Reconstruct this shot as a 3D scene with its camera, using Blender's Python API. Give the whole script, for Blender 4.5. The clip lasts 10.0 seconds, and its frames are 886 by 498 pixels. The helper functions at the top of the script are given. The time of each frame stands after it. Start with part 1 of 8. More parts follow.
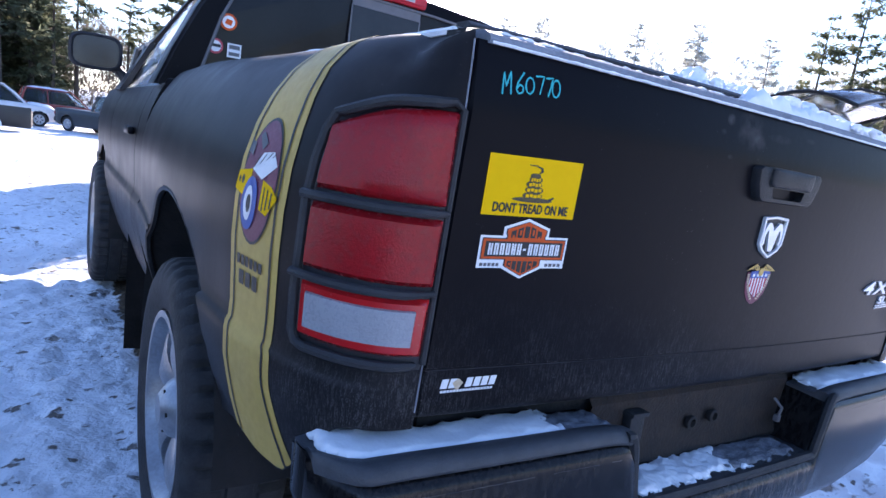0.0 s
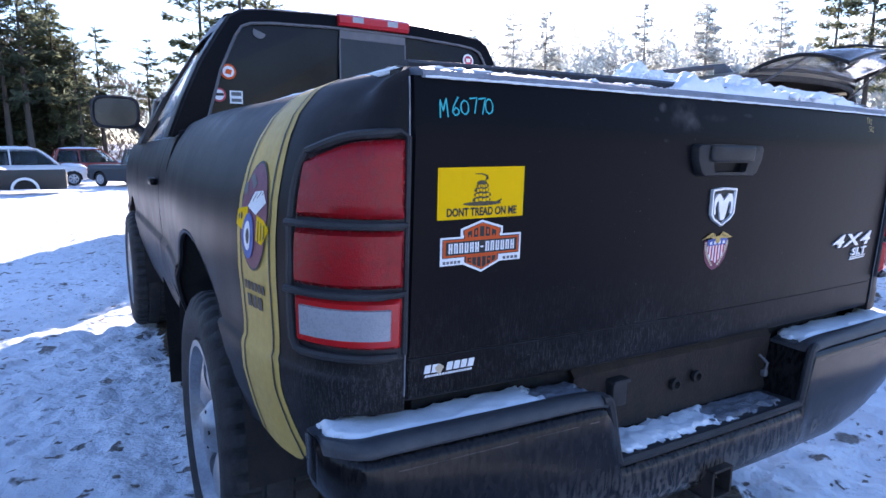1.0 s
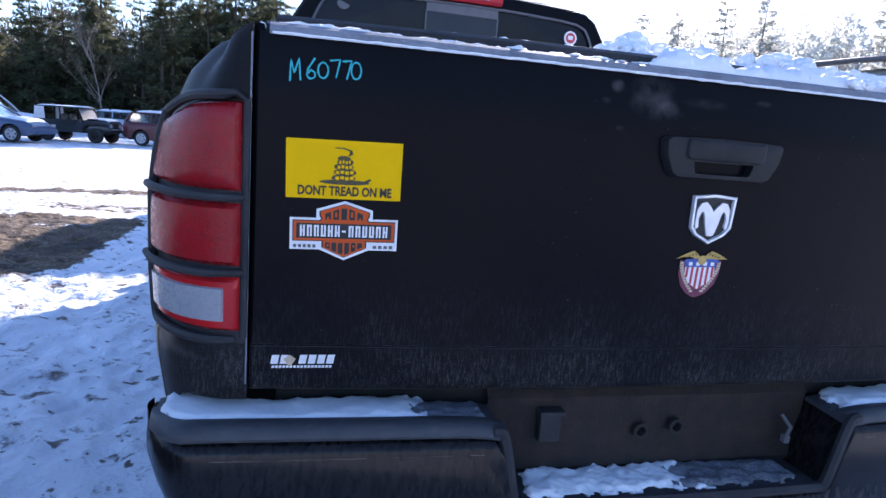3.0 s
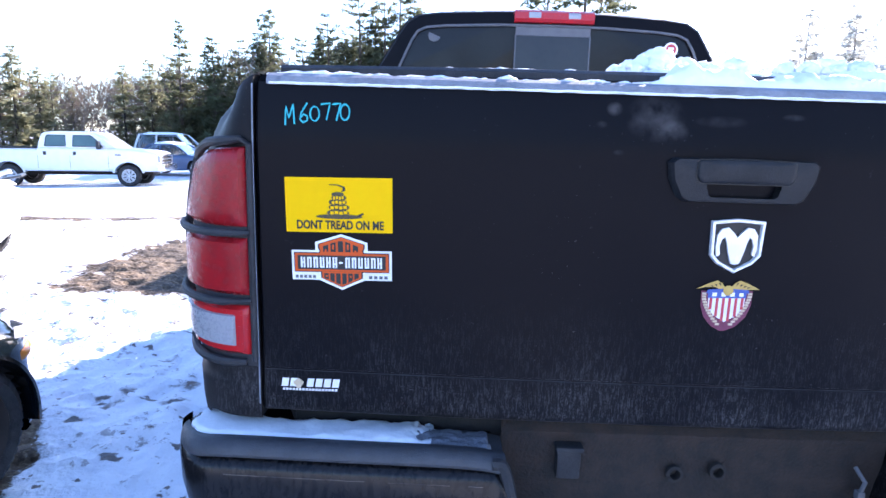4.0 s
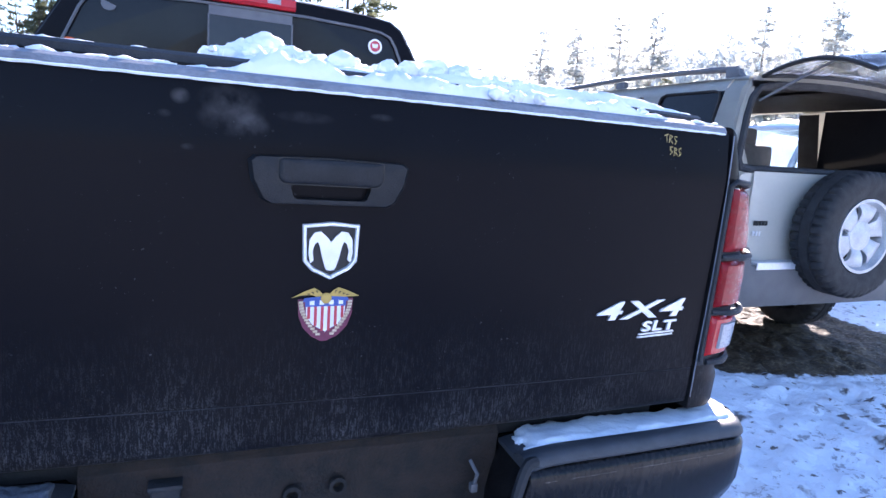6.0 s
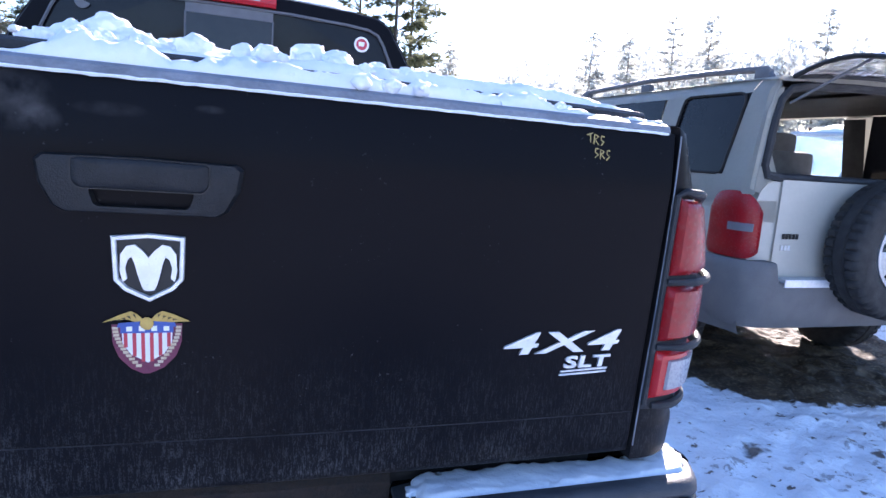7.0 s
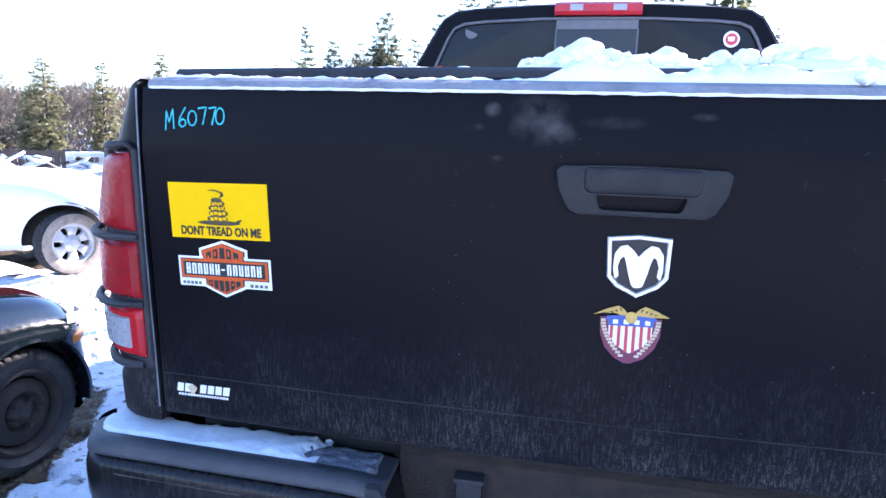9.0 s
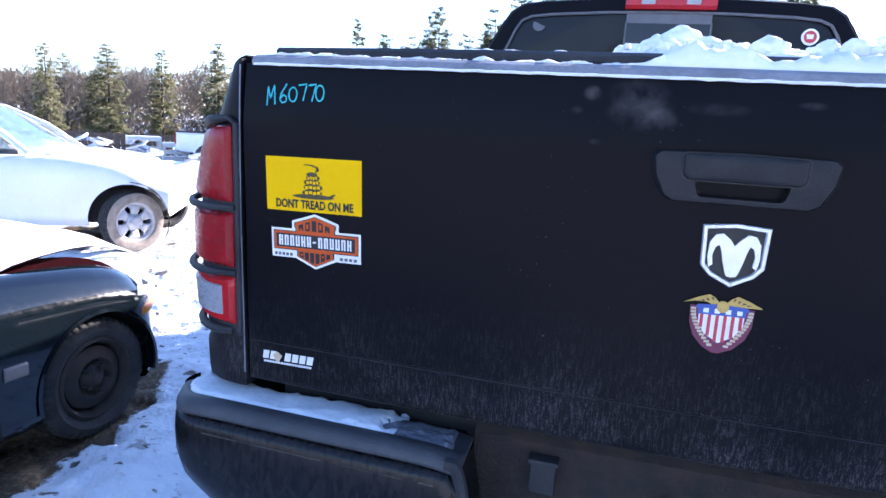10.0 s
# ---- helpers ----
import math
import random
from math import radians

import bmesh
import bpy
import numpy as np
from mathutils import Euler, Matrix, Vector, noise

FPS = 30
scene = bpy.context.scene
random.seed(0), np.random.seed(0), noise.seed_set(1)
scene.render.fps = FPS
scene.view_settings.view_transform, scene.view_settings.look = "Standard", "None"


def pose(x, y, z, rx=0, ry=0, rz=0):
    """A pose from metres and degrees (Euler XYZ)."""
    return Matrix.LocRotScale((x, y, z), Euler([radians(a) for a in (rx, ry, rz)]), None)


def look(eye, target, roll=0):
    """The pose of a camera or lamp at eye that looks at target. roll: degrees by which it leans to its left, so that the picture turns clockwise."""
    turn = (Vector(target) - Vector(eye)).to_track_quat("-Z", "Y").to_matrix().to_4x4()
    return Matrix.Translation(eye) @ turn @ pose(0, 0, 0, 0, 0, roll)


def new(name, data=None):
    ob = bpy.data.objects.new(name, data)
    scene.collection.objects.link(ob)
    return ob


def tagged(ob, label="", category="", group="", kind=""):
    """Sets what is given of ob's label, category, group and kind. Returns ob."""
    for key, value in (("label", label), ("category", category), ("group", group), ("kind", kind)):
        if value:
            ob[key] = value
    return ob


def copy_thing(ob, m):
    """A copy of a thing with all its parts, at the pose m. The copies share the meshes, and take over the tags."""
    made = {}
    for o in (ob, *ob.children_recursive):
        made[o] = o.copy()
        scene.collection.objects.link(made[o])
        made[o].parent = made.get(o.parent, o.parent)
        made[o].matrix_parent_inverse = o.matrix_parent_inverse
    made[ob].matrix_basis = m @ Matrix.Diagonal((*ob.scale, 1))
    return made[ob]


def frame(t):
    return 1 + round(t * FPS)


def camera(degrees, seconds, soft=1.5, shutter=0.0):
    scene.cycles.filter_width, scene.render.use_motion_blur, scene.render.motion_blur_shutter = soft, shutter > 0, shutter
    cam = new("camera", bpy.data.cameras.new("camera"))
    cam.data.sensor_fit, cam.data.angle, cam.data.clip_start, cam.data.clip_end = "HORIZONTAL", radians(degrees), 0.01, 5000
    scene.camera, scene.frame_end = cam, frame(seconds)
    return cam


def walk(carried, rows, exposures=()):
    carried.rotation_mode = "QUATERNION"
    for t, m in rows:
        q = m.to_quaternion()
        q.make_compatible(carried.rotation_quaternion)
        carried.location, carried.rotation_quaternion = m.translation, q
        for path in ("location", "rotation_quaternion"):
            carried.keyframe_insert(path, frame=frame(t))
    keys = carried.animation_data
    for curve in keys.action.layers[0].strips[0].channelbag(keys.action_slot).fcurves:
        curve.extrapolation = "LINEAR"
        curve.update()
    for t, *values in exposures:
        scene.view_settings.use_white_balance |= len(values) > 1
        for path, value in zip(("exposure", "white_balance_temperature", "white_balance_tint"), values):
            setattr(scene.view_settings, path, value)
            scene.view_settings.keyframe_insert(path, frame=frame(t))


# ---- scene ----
cam = camera(71.4, 10.0)
ROWS = [
    (0.0, -1.2791, -0.7091, 1.2064, 80.56, -7.28, -32.12),
    (0.3, -1.3249, -0.7833, 1.2198, 79.97, -4.17, -31.85),
    (0.5, -1.3231, -0.8150, 1.2217, 80.50, -1.57, -32.27),
    (0.7, -1.3140, -0.8430, 1.2278, 80.43, -0.01, -32.71),
    (1.0, -1.2653, -0.9009, 1.2324, 81.13, 0.22, -30.19),
    (1.2, -1.2127, -0.9585, 1.2347, 81.39, 0.71, -26.46),
    (1.5, -1.1197, -1.0461, 1.2205, 81.18, -1.33, -21.83),
    (1.7, -1.0946, -1.0771, 1.2403, 80.58, 0.70, -19.36),
    (2.0, -1.0635, -1.0787, 1.2375, 81.18, 0.67, -16.81),
    (2.2, -1.0207, -1.0738, 1.2443, 81.08, 0.43, -14.69),
    (2.5, -0.9017, -1.0010, 1.2329, 81.05, -2.55, -14.52),
    (2.7, -0.8312, -0.9567, 1.2300, 79.46, -3.59, -15.70),
    (3.8, -0.5031, -0.9879, 1.2512, 79.53, -2.04, 0.07),
    (4.0, -0.4811, -0.9999, 1.2618, 80.48, -0.94, 0.10),
    (4.5, -0.4713, -1.0107, 1.2792, 82.47, -1.26, -3.44),
    (4.7, -0.4438, -1.0107, 1.2829, 82.46, -1.58, -6.31),
    (5.0, -0.3984, -0.9973, 1.2814, 82.65, -2.43, -11.52),
    (5.5, -0.3246, -0.9674, 1.2754, 81.21, -4.12, -19.93),
    (5.7, -0.2750, -0.9550, 1.2750, 80.75, -3.12, -22.15),
    (6.8, 0.0850, -0.8720, 1.2810, 79.96, -4.18, -15.21),
    (7.0, 0.1332, -0.8592, 1.2832, 80.83, -3.73, -16.43),
    (7.5, 0.1844, -0.8597, 1.2795, 81.92, -2.52, -20.21),
    (8.0, 0.1450, -0.8515, 1.2755, 81.61, -3.30, -16.00),
    (8.2, 0.0772, -0.8414, 1.2665, 81.64, -2.54, -10.87),
    (8.5, 0.0080, -0.8575, 1.2761, 80.64, -0.67, 0.10),
    (8.7, -0.0526, -0.8674, 1.2678, 80.99, -0.21, 4.38),
    (9.0, -0.1132, -0.8918, 1.2767, 80.18, -0.78, 10.77),
    (9.2, -0.1528, -0.9134, 1.2748, 80.24, -0.94, 13.83),
    (9.5, -0.1842, -0.9260, 1.2703, 79.98, -1.90, 16.58),
    (10.0, -0.1812, -0.9275, 1.2528, 79.65, -2.66, 14.95),
]
walk(cam, [(t, pose(x, y, z, rx, ry, rz)) for t, x, y, z, rx, ry, rz in ROWS], [(t, e, 6150, 24) for t, e in ((0.0, 1.80), (1.5, 1.70), (2.5, 1.52), (2.7, 1.40), (3.8, 2.45), (4.5, 2.30), (5.0, 2.25), (7.0, 2.0), (8.0, 1.75), (8.5, 1.75), (8.7, 2.25), (9.0, 2.62), (9.5, 2.50), (10.0, 2.15))])

# ---- light ----
SUN_AZ, SUN_EL = 34.0, 21.5
world = bpy.data.worlds.new("winter_sky")
scene.world = world
world.use_nodes = True
sky = world.node_tree.nodes.new("ShaderNodeTexSky")
sky.sky_type, sky.sun_disc = "NISHITA", False
sky.sun_elevation, sky.sun_rotation = radians(SUN_EL), radians(SUN_AZ)
sky.air_density, sky.dust_density, sky.ozone_density = 1.0, 0.25, 4.0
world.node_tree.nodes["Background"].inputs["Strength"].default_value = 0.12
world.node_tree.links.new(sky.outputs[0], world.node_tree.nodes["Background"].inputs["Color"])
sun = new("sun", bpy.data.lights.new("sun", "SUN"))
sun.data.energy, sun.data.angle, sun.data.color = 5.0, radians(0.5), (1.0, 0.93, 0.82)
away = Vector((math.sin(radians(SUN_AZ)) * math.cos(radians(SUN_EL)), math.cos(radians(SUN_AZ)) * math.cos(radians(SUN_EL)), math.sin(radians(SUN_EL))))
sun.matrix_world = look(away * 60, (0, 0, 0))


# ---- materials ----
def material(name, base, rough=0.5, metal=0.0, second=None, scale=8.0, amount=0.5, bump=0.0, bump_scale=60.0, coat=0.0, transmission=0.0, ior=1.45, stretch=(1, 1, 1), spread=0.12, alpha=1.0):
    """A surface of two mixed tones at two scales, with uneven gloss and fine relief."""
    m = bpy.data.materials.new(name)
    m.use_nodes = True
    nt = m.node_tree
    b = nt.nodes["Principled BSDF"]
    b.inputs["Roughness"].default_value, b.inputs["Metallic"].default_value = rough, metal
    b.inputs["Base Color"].default_value = (*base, 1)
    b.inputs["IOR"].default_value = ior
    b.inputs["Coat Weight"].default_value = coat
    b.inputs["Transmission Weight"].default_value = transmission
    b.inputs["Alpha"].default_value = alpha
    co = nt.nodes.new("ShaderNodeTexCoord")
    mp = nt.nodes.new("ShaderNodeMapping")
    mp.inputs["Scale"].default_value = stretch
    nt.links.new(co.outputs["Object"], mp.inputs["Vector"])
    if second is not None:
        mixes = []
        for s, d in ((scale, 6.0), (scale * 9, 3.0)):
            n = nt.nodes.new("ShaderNodeTexNoise")
            n.inputs["Scale"].default_value, n.inputs["Detail"].default_value = s, d
            nt.links.new(mp.outputs[0], n.inputs["Vector"])
            mixes.append(n)
        add = nt.nodes.new("ShaderNodeMath")
        add.operation = "MULTIPLY_ADD"
        add.inputs[1].default_value = 0.65
        nt.links.new(mixes[0].outputs["Fac"], add.inputs[0])
        sc = nt.nodes.new("ShaderNodeMath")
        sc.operation = "MULTIPLY"
        sc.inputs[1].default_value = 0.35
        nt.links.new(mixes[1].outputs["Fac"], sc.inputs[0])
        nt.links.new(sc.outputs[0], add.inputs[2])
        ramp = nt.nodes.new("ShaderNodeMapRange")
        ramp.inputs["From Min"].default_value, ramp.inputs["From Max"].default_value = 0.5 - spread, 0.5 + spread
        ramp.inputs["To Max"].default_value = amount
        nt.links.new(add.outputs[0], ramp.inputs["Value"])
        mix = nt.nodes.new("ShaderNodeMix")
        mix.data_type = "RGBA"
        mix.inputs["A"].default_value, mix.inputs["B"].default_value = (*base, 1), (*second, 1)
        nt.links.new(ramp.outputs[0], mix.inputs["Factor"])
        nt.links.new(mix.outputs["Result"], b.inputs["Base Color"])
        rr = nt.nodes.new("ShaderNodeMapRange")
        rr.inputs["To Min"].default_value, rr.inputs["To Max"].default_value = max(rough - 0.08, 0.02), min(rough + 0.15, 1)
        nt.links.new(mixes[1].outputs["Fac"], rr.inputs["Value"])
        nt.links.new(rr.outputs[0], b.inputs["Roughness"])
    if bump > 0:
        n = nt.nodes.new("ShaderNodeTexNoise")
        n.inputs["Scale"].default_value, n.inputs["Detail"].default_value = bump_scale, 5
        nt.links.new(mp.outputs[0], n.inputs["Vector"])
        bp = nt.nodes.new("ShaderNodeBump")
        bp.inputs["Strength"].default_value, bp.inputs["Distance"].default_value = bump, 0.01
        nt.links.new(n.outputs["Fac"], bp.inputs["Height"])
        nt.links.new(bp.outputs[0], b.inputs["Normal"])
    return m


def dusty_black(name, haze):
    """Dull black car paint: road film with downward streaks, specks, faint wiped patches."""
    m = material(name, (0.011, 0.011, 0.013), 0.34)
    nt = m.node_tree
    b = nt.nodes["Principled BSDF"]
    co = nt.nodes.new("ShaderNodeTexCoord")

    def noise_of(scale, detail, stretch=(1, 1, 1)):
        mp = nt.nodes.new("ShaderNodeMapping")
        mp.inputs["Scale"].default_value = stretch
        nt.links.new(co.outputs["Object"], mp.inputs["Vector"])
        n = nt.nodes.new("ShaderNodeTexNoise")
        n.inputs["Scale"].default_value, n.inputs["Detail"].default_value = scale, detail
        nt.links.new(mp.outputs[0], n.inputs["Vector"])
        return n.outputs["Fac"]

    def ranged(v, a, c, lo=0.0, hi=1.0):
        r = nt.nodes.new("ShaderNodeMapRange")
        for k, x in (("From Min", a), ("From Max", c), ("To Min", lo), ("To Max", hi)):
            r.inputs[k].default_value = x
        nt.links.new(v, r.inputs["Value"])
        return r.outputs[0]

    def op(kind, a, c):
        r = nt.nodes.new("ShaderNodeMath")
        r.operation = kind
        for k, x in enumerate((a, c)):
            if isinstance(x, float):
                r.inputs[k].default_value = x
            else:
                nt.links.new(x, r.inputs[k])
        return r.outputs[0]

    sep = nt.nodes.new("ShaderNodeSeparateXYZ")
    nt.links.new(co.outputs["Object"], sep.inputs[0])
    low = op("MULTIPLY", op("POWER", ranged(sep.outputs["Z"], 1.05, 0.80), 1.9), ranged(noise_of(11, 6), 0.34, 0.64, 0.3, 1.0))
    streak = ranged(op("ADD", op("MULTIPLY", noise_of(340, 3, (1, 1, 0.14)), 0.5), op("MULTIPLY", noise_of(700, 3, (1, 1, 0.5)), 0.5)), 0.49, 0.63)
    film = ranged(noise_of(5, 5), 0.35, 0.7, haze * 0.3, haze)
    speck = ranged(noise_of(160, 2), 0.70, 0.76, 0.0, 0.35)
    dirt = op("ADD", op("MULTIPLY", op("MULTIPLY", low, streak), 0.42), op("ADD", op("MULTIPLY", low, 0.045), op("ADD", film, op("MULTIPLY", speck, ranged(noise_of(9, 3), 0.5, 0.65, 0.05, 1.0)))))
    # Upturned faces paler: settled dust, plus sky sheen put into the colour.
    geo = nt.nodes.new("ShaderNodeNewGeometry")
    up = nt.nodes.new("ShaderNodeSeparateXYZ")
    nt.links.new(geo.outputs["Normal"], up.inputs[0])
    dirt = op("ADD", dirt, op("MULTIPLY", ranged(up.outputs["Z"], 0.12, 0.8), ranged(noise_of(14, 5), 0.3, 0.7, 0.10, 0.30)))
    # a pale wiped smear and a few scuffs near the upper edge
    for cx, cz, w, h, amt in ((-0.150, 1.318, 0.050, 0.040, 0.50), (-0.120, 1.296, 0.026, 0.020, 0.55), (-0.045, 1.315, 0.045, 0.010, 0.25), (-0.215, 1.330, 0.014, 0.012, 0.6), (-0.235, 1.305, 0.010, 0.006, 0.5), (-0.205, 1.262, 0.010, 0.005, 0.45), (0.07, 1.325, 0.02, 0.006, 0.4)):
        du = op("MULTIPLY", op("SUBTRACT", sep.outputs["X"], cx), 1.0 / w)
        dv = op("MULTIPLY", op("SUBTRACT", sep.outputs["Z"], cz), 1.0 / h)
        d2 = op("ADD", op("MULTIPLY", du, du), op("MULTIPLY", dv, dv))
        dirt = op("ADD", dirt, op("MULTIPLY", ranged(d2, 1.0, 0.0, 0.0, amt * 0.55), ranged(noise_of(34, 9), 0.36, 0.70)))
    mix = nt.nodes.new("ShaderNodeMix")
    mix.data_type = "RGBA"
    mix.inputs["A"].default_value, mix.inputs["B"].default_value = (0.0036, 0.0036, 0.0056, 1), (0.155, 0.150, 0.150, 1)
    nt.links.new(dirt, mix.inputs["Factor"])
    nt.links.new(mix.outputs["Result"], b.inputs["Base Color"])
    nt.links.new(ranged(dirt, 0.0, 0.5, 0.30, 0.75), b.inputs["Roughness"])
    b.inputs["Specular IOR Level"].default_value = 0.075
    bp = nt.nodes.new("ShaderNodeBump")
    bp.inputs["Strength"].default_value, bp.inputs["Distance"].default_value = 0.05, 0.004
    nt.links.new(noise_of(45, 4), bp.inputs["Height"])
    nt.links.new(bp.outputs[0], b.inputs["Normal"])
    return m


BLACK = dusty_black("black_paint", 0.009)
# Flank copy: heavier road film, partly sky light and flare put into the colour.
FLANK = dusty_black("black_paint_film_sky_lift", 0.10)
PLASTIC = material("black_plastic", (0.022, 0.023, 0.026), 0.5, second=(0.055, 0.056, 0.06), scale=14, bump=0.25, bump_scale=420)
PAD = material("weathered_pad_plastic", (0.040, 0.042, 0.048), 0.48, second=(0.072, 0.075, 0.083), scale=30, amount=0.6, bump=0.25, bump_scale=380)
BUMPER = material("bumper_paint", (0.004, 0.004, 0.005), 0.20, second=(0.19, 0.165, 0.145), scale=110, amount=0.50, bump=0.06, bump_scale=110, stretch=(1, 1, 0.28), spread=0.06, coat=0.08)
WORN_EDGE = material("worn_bumper_edge", (0.012, 0.012, 0.013), 0.35, second=(0.22, 0.18, 0.15), scale=26, amount=0.5, spread=0.07, bump=0.2)
for dull, level in ((PLASTIC, 0.25), (BUMPER, 0.25)):
    dull.node_tree.nodes["Principled BSDF"].inputs["Specular IOR Level"].default_value = level


def splashed(m, clean, dirty):
    """Road splash: the second tone thickens between two heights on the part."""
    nt = m.node_tree
    mix = next(n for n in nt.nodes if n.bl_idname == "ShaderNodeMix")
    src = mix.inputs["Factor"].links[0].from_socket
    co, sep, rng, mul = (nt.nodes.new(k) for k in ("ShaderNodeTexCoord", "ShaderNodeSeparateXYZ", "ShaderNodeMapRange", "ShaderNodeMath"))
    nt.links.new(co.outputs["Object"], sep.inputs[0])
    nt.links.new(sep.outputs["Z"], rng.inputs["Value"])
    for k, v in (("From Min", clean), ("From Max", dirty), ("To Min", 0.10), ("To Max", 1.0)):
        rng.inputs[k].default_value = v
    mul.operation = "MULTIPLY"
    nt.links.new(src, mul.inputs[0])
    nt.links.new(rng.outputs[0], mul.inputs[1])
    nt.links.new(mul.outputs[0], mix.inputs["Factor"])


splashed(BUMPER, 0.60, 0.49)
RUST = material("rusty_steel", (0.009, 0.008, 0.008), 0.75, second=(0.045, 0.026, 0.017), scale=25, amount=0.5, bump=0.4, bump_scale=150)
DARK = material("under_body", (0.012, 0.011, 0.011), 0.85, second=(0.04, 0.034, 0.03), scale=9, bump=0.3)
DRY_MUD = material("dried_pale_mud", (0.30, 0.26, 0.22), 0.9, second=(0.16, 0.135, 0.115), scale=22, amount=0.8, bump=0.4, bump_scale=90)
RUBBER = material("tyre_rubber", (0.015, 0.015, 0.016), 0.75, second=(0.052, 0.050, 0.049), scale=18, amount=0.6, bump=0.3, bump_scale=120)
ALLOY = material("dull_alloy", (0.42, 0.43, 0.45), 0.38, metal=0.85, second=(0.20, 0.19, 0.18), scale=12, amount=0.5)
STEEL_WHEEL = material("silver_wheel_paint", (0.55, 0.56, 0.58), 0.4, metal=0.3, second=(0.25, 0.24, 0.23), scale=14, amount=0.5)
DARK_WHEEL = material("dark_steel_wheel", (0.012, 0.011, 0.011), 0.65, second=(0.038, 0.026, 0.021), scale=16, amount=0.7)
RED_LENS = material("red_lens", (0.30, 0.008, 0.013), 0.22, second=(0.21, 0.009, 0.013), scale=10, amount=0.8, bump=0.12, bump_scale=300)
RED_LENS.node_tree.nodes["Principled BSDF"].inputs["Specular IOR Level"].default_value = 0.3
RED_RIM = material("bright_red_lens", (0.45, 0.013, 0.016), 0.2, second=(0.36, 0.015, 0.02), scale=20, amount=0.5, coat=0.15)
CLEAR_LENS = material("cloudy_reverse_lens", (0.30, 0.31, 0.34), 0.25, second=(0.24, 0.25, 0.27), scale=20, amount=0.6, bump=0.15, bump_scale=260, coat=0.3)
YELLOW = material("yellow_vinyl", (0.84, 0.48, 0.0), 0.6, second=(0.78, 0.44, 0.002), scale=12, amount=0.5)
STRIPE = material("faded_yellow_stripe", (0.52, 0.34, 0.07), 0.5, second=(0.38, 0.255, 0.065), scale=7, amount=0.6)
INK = material("black_ink", (0.012, 0.012, 0.012), 0.5)
ORANGE = material("orange_vinyl", (0.62, 0.10, 0.025), 0.5, second=(0.5, 0.09, 0.03), scale=25, amount=0.5)
for flat in (YELLOW, ORANGE):
    flat.node_tree.nodes["Principled BSDF"].inputs["Specular IOR Level"].default_value = 0.06
WHITE_VINYL = material("white_vinyl", (0.78, 0.78, 0.78), 0.45, second=(0.66, 0.66, 0.67), scale=25, amount=0.5)
BADGE = material("silver_badge", (0.72, 0.73, 0.75), 0.28, metal=0.35, second=(0.55, 0.56, 0.58), scale=60, amount=0.6)
TEAL = material("teal_marker_paint", (0.02, 0.42, 0.44), 0.6, second=(0.015, 0.36, 0.4), scale=60, amount=0.6)
GOLD = material("gold_vinyl", (0.55, 0.36, 0.09), 0.5, second=(0.4, 0.25, 0.06), scale=80, amount=0.7)
CREAM = material("cream_vinyl", (0.62, 0.5, 0.36), 0.5, second=(0.45, 0.33, 0.2), scale=120, amount=0.8)
RED_VINYL = material("red_vinyl", (0.50, 0.05, 0.07), 0.5, second=(0.42, 0.05, 0.06), scale=30, amount=0.5)
BLUE_VINYL = material("blue_vinyl", (0.05, 0.10, 0.34), 0.5, second=(0.05, 0.08, 0.26), scale=30, amount=0.5)
MAROON = material("maroon_vinyl", (0.16, 0.025, 0.06), 0.45, second=(0.11, 0.02, 0.045), scale=18, amount=0.6)
COIL_INK = material("printed_brown_black", (0.035, 0.026, 0.012), 0.5, second=(0.10, 0.07, 0.02), scale=160, amount=0.7)
HANDLE = material("dark_handle_plastic", (0.011, 0.012, 0.014), 0.42, second=(0.03, 0.031, 0.034), scale=25, bump=0.15, bump_scale=420)
HANDLE.node_tree.nodes["Principled BSDF"].inputs["Specular IOR Level"].default_value = 0.25
INNER_RED = material("dark_red_primer", (0.020, 0.0010, 0.0032), 0.35, second=(0.010, 0.001, 0.002), scale=9, amount=0.6)
PAINT_YELLOW = material("yellow_paint_pen", (0.50, 0.37, 0.14), 0.6, second=(0.30, 0.22, 0.10), scale=120, amount=0.7)
TINT = material("tinted_glass", (0.008, 0.008, 0.010), 0.06, second=(0.014, 0.014, 0.016), scale=5)
TINT_B = material("sliding_glass", (0.02, 0.021, 0.024), 0.09, coat=0.2, second=(0.03, 0.03, 0.032), scale=5)
INNER_RED.node_tree.nodes["Principled BSDF"].inputs["Specular IOR Level"].default_value = 0.08
for dim in (TINT, TINT_B):
    dim.node_tree.nodes["Principled BSDF"].inputs["Specular IOR Level"].default_value = 0.2
GLASS = material("window_glass", (0.82, 0.88, 0.88), 0.02, transmission=1.0, ior=1.2)
GREEN_GLASS = material("green_tinted_glass", (0.05, 0.10, 0.10), 0.08, second=(0.08, 0.14, 0.13), scale=3, coat=0.3)
MIRROR = material("mirror_glass", (0.042, 0.044, 0.052), 0.10, metal=1.0)
SMOKE = material("smoked_glass", (0.30, 0.28, 0.31), 0.03, transmission=1.0, ior=1.12)
TRIM_GREY = material("grey_trim", (0.10, 0.10, 0.11), 0.55, second=(0.15, 0.15, 0.155), scale=20)
TAN_PAINT = material("light_khaki_paint", (0.46, 0.44, 0.385), 0.32, second=(0.40, 0.38, 0.33), scale=5, amount=0.5, coat=0.3, bump=0.03)
CLADDING = material("dark_grey_cladding", (0.125, 0.12, 0.12), 0.6, second=(0.18, 0.17, 0.165), scale=10, bump=0.2, bump_scale=300)
